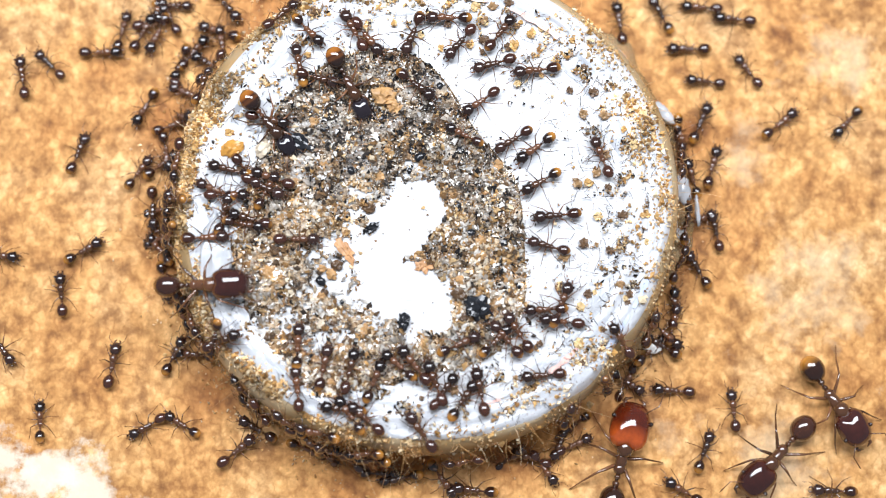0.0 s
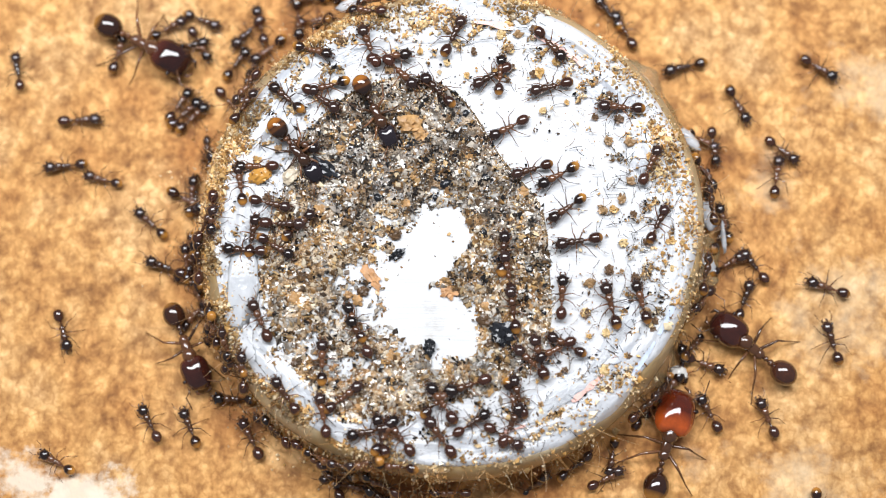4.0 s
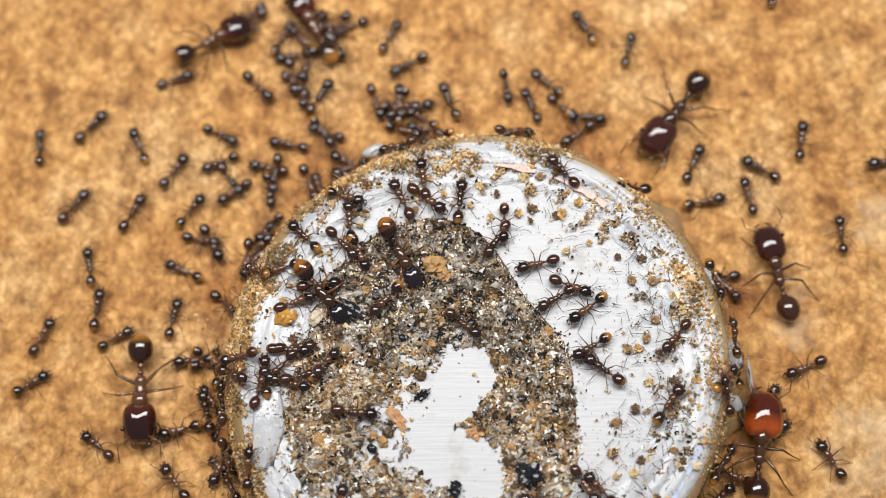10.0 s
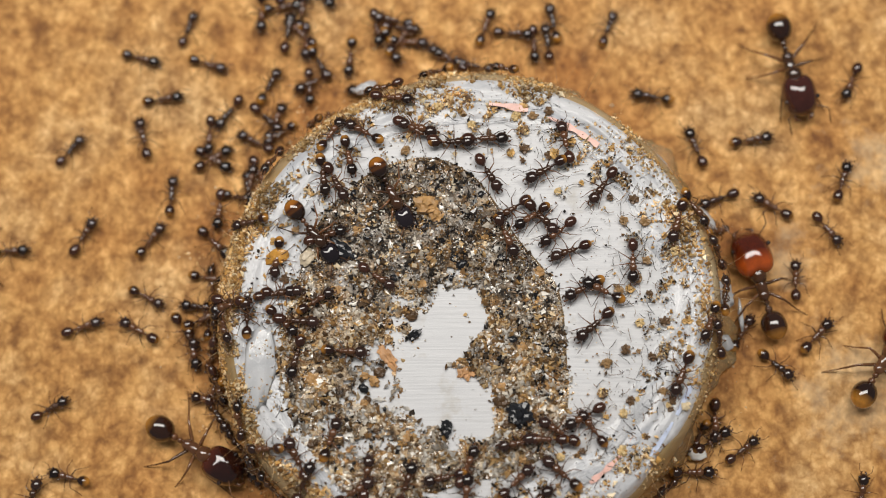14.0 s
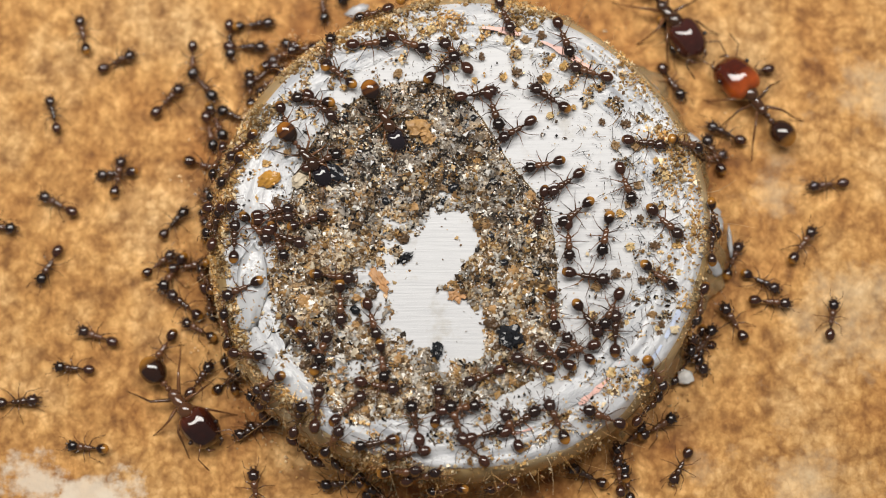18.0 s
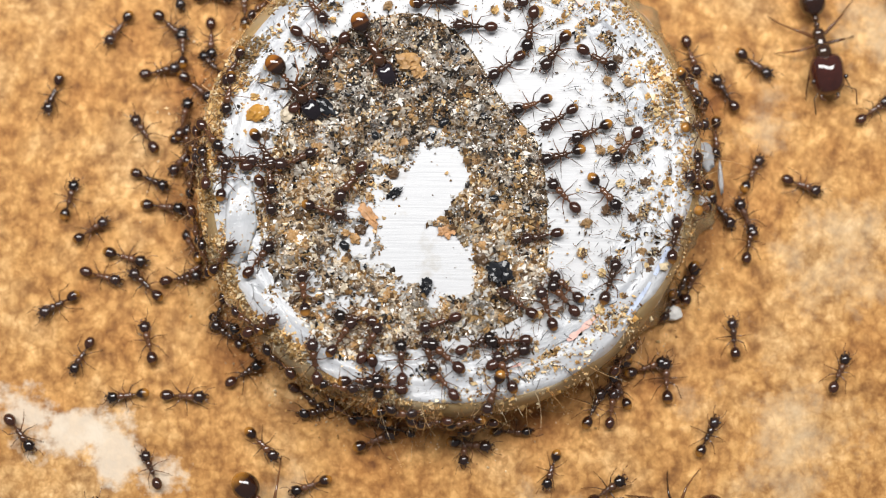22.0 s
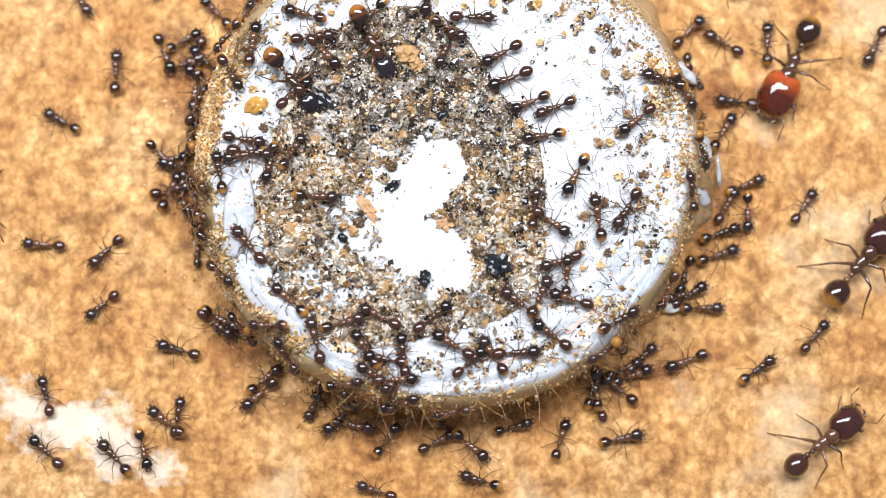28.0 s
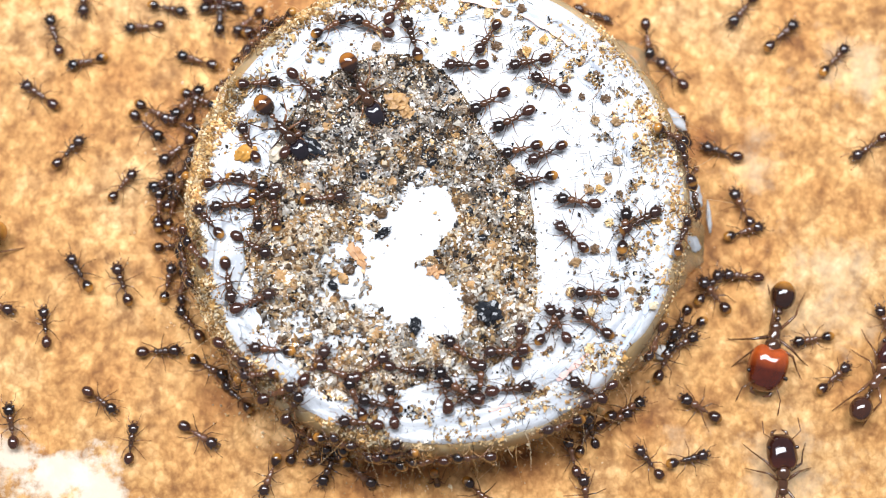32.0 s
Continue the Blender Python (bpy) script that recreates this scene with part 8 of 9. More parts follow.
    crawl(WORKERS[135], (0, -9.3, 0.5, 421), (3.7, -9, 0, 402), (8, -9, 0.1, 407), (12, -9, 0.1, 406), (16.5, -9, 0.6, 384), (20, -9, 0.3, 379), (24.5, -9, 0.1, 399), (29, -9.2, 0.3, 422), (32, -9.6, -0.4, 458))
    crawl(WORKERS[136], (0, -6.4, 7.2, 344), (3.7, -7.8, 7.6, 324), (7, -7.7, 7.7, -19), (8, -8.4, 7.3, 336), (12, -7.7, 7.6, -71), (16.5, -8.2, 7.5, 316), (20, -8.7, 7.5, 326), (24.5, -7.9, 7.1, 337), (29, -8.1, 7.1, 373), (32, -8, 7.1, 316))
    crawl(WORKERS[137], (0, -9.5, 0.7, 333), (3.7, -9.9, 0.1, 357), (8, -10.3, -0.2, 362), (12, -10.2, -0.9, 381), (16.5, -10, -0.8, 321), (20, -10.9, -0.2, 359), (24.5, -10.9, -0.1, 375), (29, -11.8, 0.2, 349), (32, -10.4, 0.4, 387))
    crawl(WORKERS[138], (0, -7, 10.1, 314), (3.7, -8.4, 10.5, 349), (7, -7.4, 11.2, -97), (8, -7.5, 10.5, -69), (12, -8.4, 10.4, 396), (16.5, -8.1, 10.7, 436), (20, -7.8, 10.9, 457), (24.5, -7.3, 11.2, 415), (29, -6.7, 10.7, 393), (32, -6.5, 10.7, 388))
    crawl(WORKERS[139], (0, -9.3, 4.7, 347), (3.7, -9, 4.9, 336), (8, -10.1, 5.5, -8), (12, -8.7, 4.4, 378), (16.5, -8.2, 4.1, 386), (20, -8.2, 4.1, 391), (24.5, -8.6, 3.5, 403), (29, -9.2, 3.8, 401), (32, -8.5, 3.8, 415))
    crawl(WORKERS[140], (0, -8.3, 23.3, 35), (4, -8.8, 24, 8), (8, -9.4, 23.6, -57), (9.5, -9.3, 23.8, -127), (11, -9.2, 24.7, -117), (12.5, -8.1, 24.3, -48), (14, -9, 25, -71), (18, -9.9, 24.3, -92), (24, -10.5, 23.7, -108), (32, -9.7, 24.4, -125))
    crawl(WORKERS[141], (0, -12.9, 22.6, 208), (4, -14.6, 23.6, 294), (8, -13, 22.4, 294), (9.5, -12, 22.5, 213), (11, -12.4, 21.1, 151), (12.5, -9.9, 21.6, 77), (14, -11.7, 22, 46), (18, -11, 21.5, 36), (24, -10.7, 20.6, -61), (32, -12.2, 20.1, -71))
    crawl(WORKERS[142], (0, -12.4, 24, 43), (4, -11.9, 24.1, 104), (8, -11.2, 24.3, 95), (9.5, -12.1, 23.3, 128), (11, -10.7, 22.5, 123), (12.5, -10.4, 22.1, 85), (14, -10.9, 20.5, 81), (18, -11.3, 22.2, 127), (24, -11.7, 22.2, 212), (32, -9.8, 22.3, 204))
    crawl(WORKERS[143], (0, -12, 24.6, 178), (4, -12.1, 24.9, 199), (8, -10.1, 23.8, 160), (9.5, -10, 23.9, 140), (11, -11, 24.7, 87), (12.5, -11.7, 25, 173), (14, -10.7, 24.3, 129), (18, -11.8, 23.4, 107), (24, -10.3, 23.5, 69), (32, -11.2, 22.6, 128))
    crawl(WORKERS[144], (0, -12.8, 18.8, 284), (4, -12.9, 20.9, 231), (8, -14.3, 21.4, 258), (9.5, -14.7, 19.8, 328), (11, -14, 20, 297), (12, -13.9, 18.5, 8), (12.5, -13.3, 19.6, 297), (14, -13.6, 20.5, 271), (18, -14, 21.4, 280), (24, -14.1, 21.2, 325), (32, -15, 21.5, 424))
    crawl(WORKERS[145], (0, -9.8, 19.2, 312), (4, -10.7, 19, 353), (8, -12.6, 20.2, 312), (9.5, -12.5, 20.7, 320), (11, -11.7, 19.9, 203), (12.5, -12, 19, 170), (14, -11, 19, 137), (18, -12.4, 19, 124), (24, -14.4, 19.2, 66), (32, -14.3, 19, 112))
    crawl(WORKERS[146], (0, -9.1, 23.9, 256), (4, -9, 24, 332), (8, -11, 24.4, 284), (9.5, -9.4, 24, 276), (11, -10.8, 24, 314), (12.5, -8.8, 22.9, 290), (14, -4.2, 23.7, 289), (18, -4, 21.5, 369), (24, -4, 20.4, 427), (32, -4.8, 19.6, 453))
    crawl(WORKERS[147], (0, -13.5, 18.9, 33), (4, -11.9, 19.2, 51), (7, -12.7, 19.2, 47), (8, -12.4, 19.1, 4), (9.5, -10.3, 19, 25), (11, -10.3, 19, 122), (12.5, -10.7, 19, 128), (14, -11.8, 19, 80), (18, -11.1, 19.1, 11), (24, -9.9, 19.2, -44), (32, -9.5, 19.6, 49))
    crawl(WORKERS[148], (0, 3.9, 15.7, 92), (4.5, 3.2, 15, -3), (7, 2.7, 12.2, -69), (8, 2.6, 15.2, -86), (10.5, 2.4, 14.7, 56), (12, 1.2, 12.5, -54), (13, 2.5, 14.8, 95), (16, 1.8, 14.9, 102), (20, 2.5, 14.4, 108), (25, 1.7, 14.5, 147), (32, -0.4, 16.1, 150))
    crawl(WORKERS[149], (0, -7.9, 16.4, 304), (4.5, -8.1, 16.2, 318), (8, -9.1, 16.6, 337), (10.5, -10.3, 16.5, 297), (12, -10.9, 17.3, 50), (13, -10.1, 16.7, 301), (16, -8.9, 17.3, 300), (20, -7.8, 17.9, 245), (25, -7.6, 17.5, 252), (32, -8.2, 16.6, 250))
    crawl(WORKERS[150], (0, -9.4, 15.3, 199), (4.5, -9.2, 15.6, 181), (8, -9.5, 13.3, 86), (10.5, -8.6, 12.4, 85), (13, -8.3, 13.1, 105), (16, -9.9, 12.8, 164), (20, -10.9, 13, 189), (25, -9.9, 12.8, 136), (32, -9.4, 11.2, 146))
    crawl(WORKERS[151], (0, -12.7, 13.3, 310), (2, -12.9, 13.7, -147), (4.5, -13.2, 13.3, 229), (8, -13.2, 12.2, -118), (10.5, -13.1, 14, 267), (13, -12.6, 13.5, 304), (16, -14.1, 12.5, 352), (20, -13.7, 13.1, 371), (25, -14.3, 13.3, 393), (32, -13.8, 13.8, 347))
    crawl(WORKERS[152], (0, -9.1, 15.8, 53), (4.5, -9, 17.3, 86), (8, -8.4, 18.5, 16), (10.5, -10.2, 16, 195), (13, -10.4, 15.6, 285), (16, -10.2, 14.6, 260), (20, -7.7, 16.6, 299), (25, -10.5, 16.4, 268), (32, -11.1, 16, 309))
    crawl(WORKERS[153], (0, -12.7, 8.1, 231), (1, -11.4, 9.1, -37), (4.5, -12.3, 8.3, 201), (8, -12.5, 8.8, 226), (10.5, -14, 7.9, 258), (13, -13.8, 9.2, 314), (16, -12.4, 9.9, 274), (20, -11.5, 10.6, 235), (25, -11.3, 9.7, 232), (32, -10.8, 9.8, 281))
    crawl(WORKERS[154], (0, 4.1, 18.2, 275), (4.5, 6.5, 18.1, 309), (7, 6.9, 17, -3), (8, 6.2, 18.4, 317), (10.5, 5.7, 17.9, 317), (12, 6.6, 18.5, -9), (13, 5.1, 17.7, 276), (16, 2.8, 18.7, 265), (20, 3, 16.8, 203), (25, 3.4, 17.7, 113), (32, 4.5, 18.8, 146))
    crawl(WORKERS[155], (0, -6.2, 17.6, 346), (4.5, -5.2, 18.8, 270), (8, -4.9, 19.9, -105), (10.5, -5.1, 18.1, 238), (13, -4.2, 18.1, 270), (16, -6.7, 18.1, 343), (20, -6.2, 18.5, 371), (25, -7.9, 17.5, 364), (32, -9.8, 16.9, 371))
    crawl(WORKERS[156], (0, -9.8, 15.1, 235), (4.5, -9.9, 14.1, 279), (8, -9.8, 14, 172), (10.5, -7.9, 14.4, 146), (13, -6.9, 15.2, 152), (16, -6, 14, 215), (20, -5.9, 14.5, 185), (25, -6.1, 15, 195), (32, -7, 14.4, 285))
    crawl(WORKERS[157], (0, -2.5, 17.9, 89), (4.5, -3.7, 16.3, 112), (8, -4, 16.9, 177), (10.5, -3.1, 16.5, 162), (13, -1.1, 17.3, 143), (16, -1.2, 16.5, 142), (20, -0.5, 16.4, 92), (25, -1.5, 15.9, -25), (32, -2.2, 15.6, -66))
    crawl(WORKERS[158], (0, -2.3, 16.1, 193), (4.5, -3.8, 16.5, 155), (8, -3.9, 16.9, 135), (10.5, -3.4, 17.6, 153), (13, -1.6, 17.5, 133), (16, -1.3, 17, 191), (20, -0.1, 16.2, 199), (25, 2.4, 15.3, 225), (32, 3.7, 14.4, 272))
    crawl(WORKERS[159], (0, -14.7, 10.2, 51), (1, -15.9, 10.3, -17), (2, -18.3, 9.8, 83), (4.5, -16.6, 7.6, 35), (8, -17.5, 8.1, 56), (10.5, -17, 9.2, -93), (12, -17.9, 9.5, -64), (13, -16.7, 10, -26), (16, -16, 11.2, -43), (20, -17.1, 9.3, -57), (22, -17.8, 9.5, -42), (25, -17.6, 8.4, -92), (32, -18.4, 5.7, -41))
    crawl(WORKERS[160], (0, 5, 17.6, 166), (4.5, 4.8, 17.4, 110), (8, 4.8, 16.4, 129), (10.5, 3.5, 18.7, 112), (12, 4, 20.6, 30), (13, 4.7, 18.5, 112), (16, 6.2, 17.4, 67), (20, 5.7, 17.9, 127), (25, 5.9, 16.8, 145), (32, 5.6, 17.3, 201))
    crawl(WORKERS[161], (0, 14.5, -8.3, 151), (4.5, 13.8, -7.7, 121), (8, 13.1, -7.1, 82), (10.5, 14.3, -4.9, 43), (12, 16.2, -5.6, -19), (13, 14.7, -6.3, -85), (16, 14.9, -6.9, -114), (20, 14.3, -6.1, -120), (25, 14.2, -6.2, -118), (32, 14.8, -6.5, -136))
    crawl(WORKERS[162], (0, 15.6, 3.8, 256), (1, 17, 4.3, -95), (2, 18.1, 2.1, -180), (4.5, 15.1, 3.9, 232), (7, 13.4, 6.4, -127), (8, 13.7, 6.4, -124), (10.5, 15.8, 6.5, 175), (12, 14.3, 9, -72), (13, 15.6, 7.8, 232), (16, 16.5, 7.1, 144), (20, 17.3, 7, 169), (22, 17.3, 5.5, 124), (25, 18.4, 4.7, 183), (32, 17.9, 4.3, 164))
    crawl(WORKERS[163], (0, 16.9, -3.6, 121), (4.5, 18.3, -3.9, 65), (8, 17.7, -3.6, 18), (10.5, 18.3, -3.6, 46), (12, 21.1, -0.7, -140), (13, 18.9, -3.3, -33), (16, 19.2, -2.4, -48), (20, 18.5, -2.5, -2), (22, 17, -2, -55), (25, 17.2, -3.5, -9), (32, 16.9, -4.3, 53))
    crawl(WORKERS[164], (0, 15.6, -0.8, 121), (1, 15.5, -1.3, 52), (2, 14.4, -2.4, 41), (4.5, 17.1, 0.8, 85), (8, 16.9, 1.4, 58), (10.5, 15.8, 0.3, 68), (13, 15, 1, 96), (16, 14.6, 0.2, -28), (20, 15, 1.3, -48), (22, 14.2, 2.4, 13), (25, 14.6, 0.7, -31), (32, 14.9, 0.5, -28))
    crawl(WORKERS[165], (0, 17, -0.5, 21), (2, 17.3, 0.6, 73), (4.5, 17.2, -2.2, 18), (7, 13.9, -2, 45), (8, 16.8, -1.6, 13), (10.5, 18, -1.3, 43), (13, 17.1, -0.7, 55), (16, 17, -1.6, 64), (20, 17.4, -0.6, 70), (22, 19, 0.4, 62), (25, 18.3, -0.7, 28), (32, 19.2, -0.8, 17))
    crawl(WORKERS[166], (0, 14.8, -7.6, 317), (1, 16.5, -9.2, 24), (4.5, 15.4, -7.6, 332), (8, 17, -5.8, 276), (10.5, 15.3, -6.1, 351), (12, 20.9, -6.9, -11), (13, 15, -6.2, 275), (16, 15, -6.9, 252), (20, 14.3, -7.2, 336), (25, 12.9, -7.3, 305), (32, 12.5, -7.7, 286))
    crawl(WORKERS[167], (0, -13, 24.7, 257), (4, -14.7, 24.3, 294), (7, -13.7, 25.3, 201), (9.2, -14.8, 24.9, 218), (11, -15.8, 25, 230), (12.6, -15.4, 24.1, 231), (14, -15.4, 23.8, 284), (17, -15.8, 24.6, 249), (24, -14.5, 25.5, 206), (32, -14.4, 25.6, 155))
    crawl(WORKERS[168], (0, -9.5, 23.3, 141), (4, -10.2, 24.3, 92), (7, -10, 24.9, 124), (9.2, -11.5, 24.7, 115), (11, -11.8, 25, 137), (12.6, -11.7, 25.1, 181), (14, -10.7, 24, 279), (17, -11.2, 24.4, 204), (24, -11.6, 23.6, 252), (32, -10.9, 23.6, 244))
    crawl(WORKERS[169], (0, -11.2, 23.4, 271), (4, -12.3, 23.6, 294), (7, -11.2, 23.2, 312), (9.2, -9.5, 23, 294), (11, -9.1, 22.7, 294), (12.6, -9.5, 22.2, 333), (14, -9.8, 21.6, 319), (17, -10, 21.7, 361), (24, -8.6, 21, 348), (32, -10.1, 21.1, 371))
    crawl(WORKERS[170], (0, -12.9, 23.1, 127), (4, -13.9, 24, 120), (7, -15.1, 24.3, 152), (9.2, -14.8, 24.1, 225), (11, -15.1, 24.5, 251), (12.6, -15.9, 23.3, 169), (14, -16.3, 23.5, 84), (17, -16.9, 24.4, -2), (24, -16.6, 24.5, 30), (32, -17.9, 24.7, -37))
    crawl(WORKERS[171], (0, -11.5, 22.4, 172), (4, -11.3, 22.7, 167), (7, -10.1, 22.8, 198), (9.2, -9.8, 23.9, 164), (11, -10.1, 23.7, 188), (12.6, -9.9, 24.2, 197), (14, -10.4, 24.1, 213), (17, -12.4, 24.9, 184), (24, -12.7, 25, 169), (32, -14, 24.8, 229))
    crawl(WORKERS[172], (0, -10.1, 23.6, 260), (4, -10.1, 23, 170), (7, -9, 22, 188), (9.2, -8.3, 24, 195), (11, -8.4, 24.3, 218), (12.6, -7.3, 24.7, 182), (14, -9.1, 24.9, 150), (17, -7.9, 24.1, 159), (24, -8.5, 23.5, 236), (32, -8.4, 23.4, 270))
    crawl(WORKERS[173], (0, -5, 22.7, 161), (4, -4.1, 22.6, 154), (7, -5.4, 22.9, 165), (9.2, -5.8, 23.7, 82), (11, -5.4, 22.8, 29), (12.6, -5.6, 23.6, -27), (14, -6.4, 22.9, 67), (17, -6, 23.1, 163), (24, -5.8, 21.8, 139), (32, -6.8, 23.1, 73))
    crawl(WORKERS[174], (0, -9.5, 22.1, 197), (4, -10.5, 21.7, 148), (7, -11.3, 21.8, 140), (9.2, -10.9, 21.6, 230), (11, -11.5, 21, 277), (12.6, -12.1, 21.1, 322), (14, -12.2, 20.8, 367), (17, -11.9, 20.5, 310), (24, -12.2, 19.4, 269), (32, -13.2, 19.6, 304))
    crawl(WORKERS[175], (0, -12.7, 21.7, 290), (4, -12.3, 22, 276), (7, -14.6, 22.6, 337), (9.2, -13.9, 23.2, 388), (11, -11.7, 23.4, 460), (12.6, -11, 23.8, 453), (14, -11.3, 23.1, 481), (17, -11.5, 22.3, 445), (24, -12.5, 23.3, 433), (32, -12.5, 22.6, 385))
    crawl(WORKERS[176], (0, -7.2, 19.9, 291), (4, -6.8, 20, 278), (7, -5.1, 19.3, 274), (9.2, -6.7, 18.5, 293), (11, -6.4, 18.7, 277), (12, -6.1, 20, 26), (12.6, -7, 18.4, 259), (14, -6, 19.3, 280), (17, -6.5, 18.7, 294), (24, -6.7, 17.6, 358), (32, -6.7, 17.4, 318))
    crawl(WORKERS[177], (0, -17.4, 12.5, 33), (1, -19.4, 13.7, 99), (4, -16.9, 12.5, 13), (7, -16.2, 13.2, -7), (9.2, -15.7, 13.1, -83), (11, -16.6, 13.6, -16), (12, -15.3, 14.2, -53), (12.6, -16, 13.4, -49), (14, -15.6, 13.6, -125), (17, -15, 13.2, -93), (24, -14.6, 13.7, -43), (32, -14, 13, -91))
    crawl(WORKERS[178], (0, -9.5, 14.3, 357), (4, -8.8, 14.2, 370), (7, -11.1, 13.6, 417), (9.2, -10.4, 12.3, 473), (11, -9.9, 12.8, 464), (12.6, -9.9, 12.2, 479), (14, -9.3, 11.8, 496), (17, -9.7, 12.4, 542), (24, -11.7, 12.7, 590), (32, -12.2, 12.6, 583))
    crawl(WORKERS[179], (0, -13.1, 11.6, 163), (1, -13.9, 12, 176), (4, -11.8, 12.2, 219), (7, -11.4, 12.5, -41), (9.2, -10.5, 12.9, 281), (11, -11.3, 13.1, 302), (12.6, -12.8, 13.2, 319), (14, -12.5, 12.9, 427), (17, -11.8, 12, 393), (24, -11.1, 12.3, 399), (32, -11.2, 12.2, 378))
    crawl(WORKERS[180], (0, -3.4, 16.1, 22), (4, -4.4, 17.3, 69), (7, -4.6, 16.9, 57), (9.2, -4.9, 16.8, 21), (11, -4.5, 16.4, -66), (12.6, -5.6, 16.4, -116), (14, -7.7, 17.3, -95), (17, -8.1, 16.9, -74), (24, -7, 16.5, -58), (32, -7.6, 16.6, -114))
    crawl(WORKERS[181], (0, -16.1, 13.3, 358), (4, -16.1, 14.2, 338), (7, -14.1, 14, 4), (8, -14.8, 13.1, -114), (9.2, -14.1, 13, 289), (11, -12.7, 12, 262), (12.6, -12.3, 12.9, 235), (14, -12.2, 12.1, 214), (17, -11.4, 12.3, 210), (24, -11.1, 12.3, 215), (32, -11.5, 11.7, 243))
    crawl(WORKERS[182], (0, -4.4, 19.1, 311), (4, -4.2, 18.6, 274), (7, -5.7, 17.8, 312), (9.2, -5.2, 18.5, 363), (11, -4.5, 18, 356), (12.6, -4, 18.7, 337), (14, -4.4, 18.5, 411), (17, -3.9, 18.3, 374), (24, -3.6, 17.2, 363), (32, -4.1, 16.8, 372))
    crawl(WORKERS[183], (0, -10.5, 17.1, 293), (4, -9.5, 18.4, 247), (7, -9.6, 19, 252), (8, -11.3, 18.9, -138), (9.2, -11.6, 19.7, 246), (11, -11, 19.1, 288), (12.6, -10.1, 18.7, 311), (14, -10.6, 18.4, 270), (17, -10.9, 17.9, 325), (24, -11.1, 17.3, 389), (32, -10.7, 17.9, 387))
    crawl(WORKERS[184], (0, -2.4, 15.9, 48), (4, -1.7, 14.9, 63), (7, -2.3, 14.8, 85), (9.2, -2.3, 14.8, 122), (11, -2.3, 15.4, 181), (12.6, -2.6, 14.8, 187), (14, -1.9, 15, 135), (17, -3.3, 14.6, 94), (24, -2.7, 14.7, 136), (32, -2.8, 15.8, 140))
    crawl(WORKERS[185], (0, -3.6, 17.7, 253), (4, -4, 18, 334), (7, -3.7, 17.9, 327), (9.2, -4.1, 18.1, 394), (11, -3.7, 18.1, 361), (12.6, -4.6, 19.6, 342), (14, -4.4, 19.3, 353), (17, -4.7, 19.5, 422), (24, -5.3, 19.8, 422), (32, -4.6, 19.4, 443))
    crawl(WORKERS[186], (0, -17.1, 13.3, 280), (1, -16.4, 12.1, -51), (4, -16.2, 12.6, 301), (7, -15.3, 11.7, -23), (9.2, -15.7, 12.5, 244), (11, -15.9, 12.4, 184), (12.6, -15.8, 12.6, 264), (14, -16.8, 12.1, 268), (17, -17.3, 11.9, 268), (24, -17.5, 11.8, 288), (32, -18.8, 12.2, 186))
    crawl(SOLDIERS[0], (0, 21.4, -15.0, -135), (0.5, 19.8, -15.5, -157), (1, 21.1, -14.3, 159), (1.5, 20.3, -11.6, 138), (2, 19.0, -8.1, 140), (2.5, 19.1, -7.5, 146), (4.5, 18.4, -6.8, 137), (5, 18.1, -5.5, 124), (5.5, 17.8, -4.8, 126), (6, 17.7, -4.6, 123), (7, 18.3, -3.3, 111), (8, 18.4, -2.0, 114), (9, 19.1, 1.4, 111), (9.5, 18.6, 2.9, 115), (10, 19.1, 6.5, 103), (10.5, 19.6, 7.6, 96), (11, 21.6, 10.7, 65), (11.5, 24.3, 12.9, 59), (12, 28.4, 15.6, 48), (13, 44.0, 17.4, 54), (32, 44.0, 10.2, 55))
    crawl(SOLDIERS[1], (0, 24.9, -11.7, -57), (0.5, 27.9, -14.4, -54), (1, 31.0, -17.2, -50), (32, 30.7, -17.6, -50))
    crawl(RED_SOLDIER, (0, 11.8, -15.4, 75), (0.5, 11.4, -14.9, 82), (1, 12.0, -15.0, 77), (1.5, 12.5, -14.7, 73), (2, 12.3, -14.3, 74), (2.5, 12.7, -14.0, 70), (4.5, 13.1, -12.7, 74), (5, 13.4, -12.6, 76), (5.5, 14.1, -12.0, 72), (6, 14.8, -9.8, 69), (6.5, 14.8, -10.0, 73), (7, 15.1, -9.2, 74), (8, 15.6, -8.3, 82), (9, 16.6, -6.4, 66), (9.5, 17.3, -5.7, 75), (10, 17.2, -4.6, 82), (10.5, 18.0, -4.4, 82), (11, 18.7, -2.9, 81), (11.5, 18.1, -1.9, 86), (12, 18.6, -0.5, 88), (12.5, 17.9, 0.0, 92), (13, 18.3, 1.2, 99), (13.5, 18.2, 1.6, 99), (14, 18.3, 1.7, 105), (14.5, 18.2, 2.0, 101), (15, 18.4, 2.1, 95), (15.5, 18.4, 3.5, 98), (17.5, 19.0, 8.5, 127), (18, 18.9, 8.8, 128), (18.5, 18.9, 8.5, 124), (19, 20.1, 8.8, 96), (19.5, 21.1, 9.8, 75), (20, 22.3, 10.9, 59), (20.5, 24.2, 12.6, 72), (21, 26.5, 13.6, 76), (22, 29.3, 14.0, 68), (24, 28.9, 16.3, 98), (26, 24.1, 16.0, -117), (27.5, 21.3, 8.1, -91), (28, 21.6, 6.8, -116), (28.5, 21.1, 5.8, -130), (29, 21.1, 6.0, -144), (29.5, 21.3, 5.5, -122), (30, 22.9, 5.4, -105), (30.5, 24.4, 4.9, -73), (31, 24.7, 2.2, -88), (31.5, 23.5, -2.0, -112), (32, 20.8, -7.2, -104))
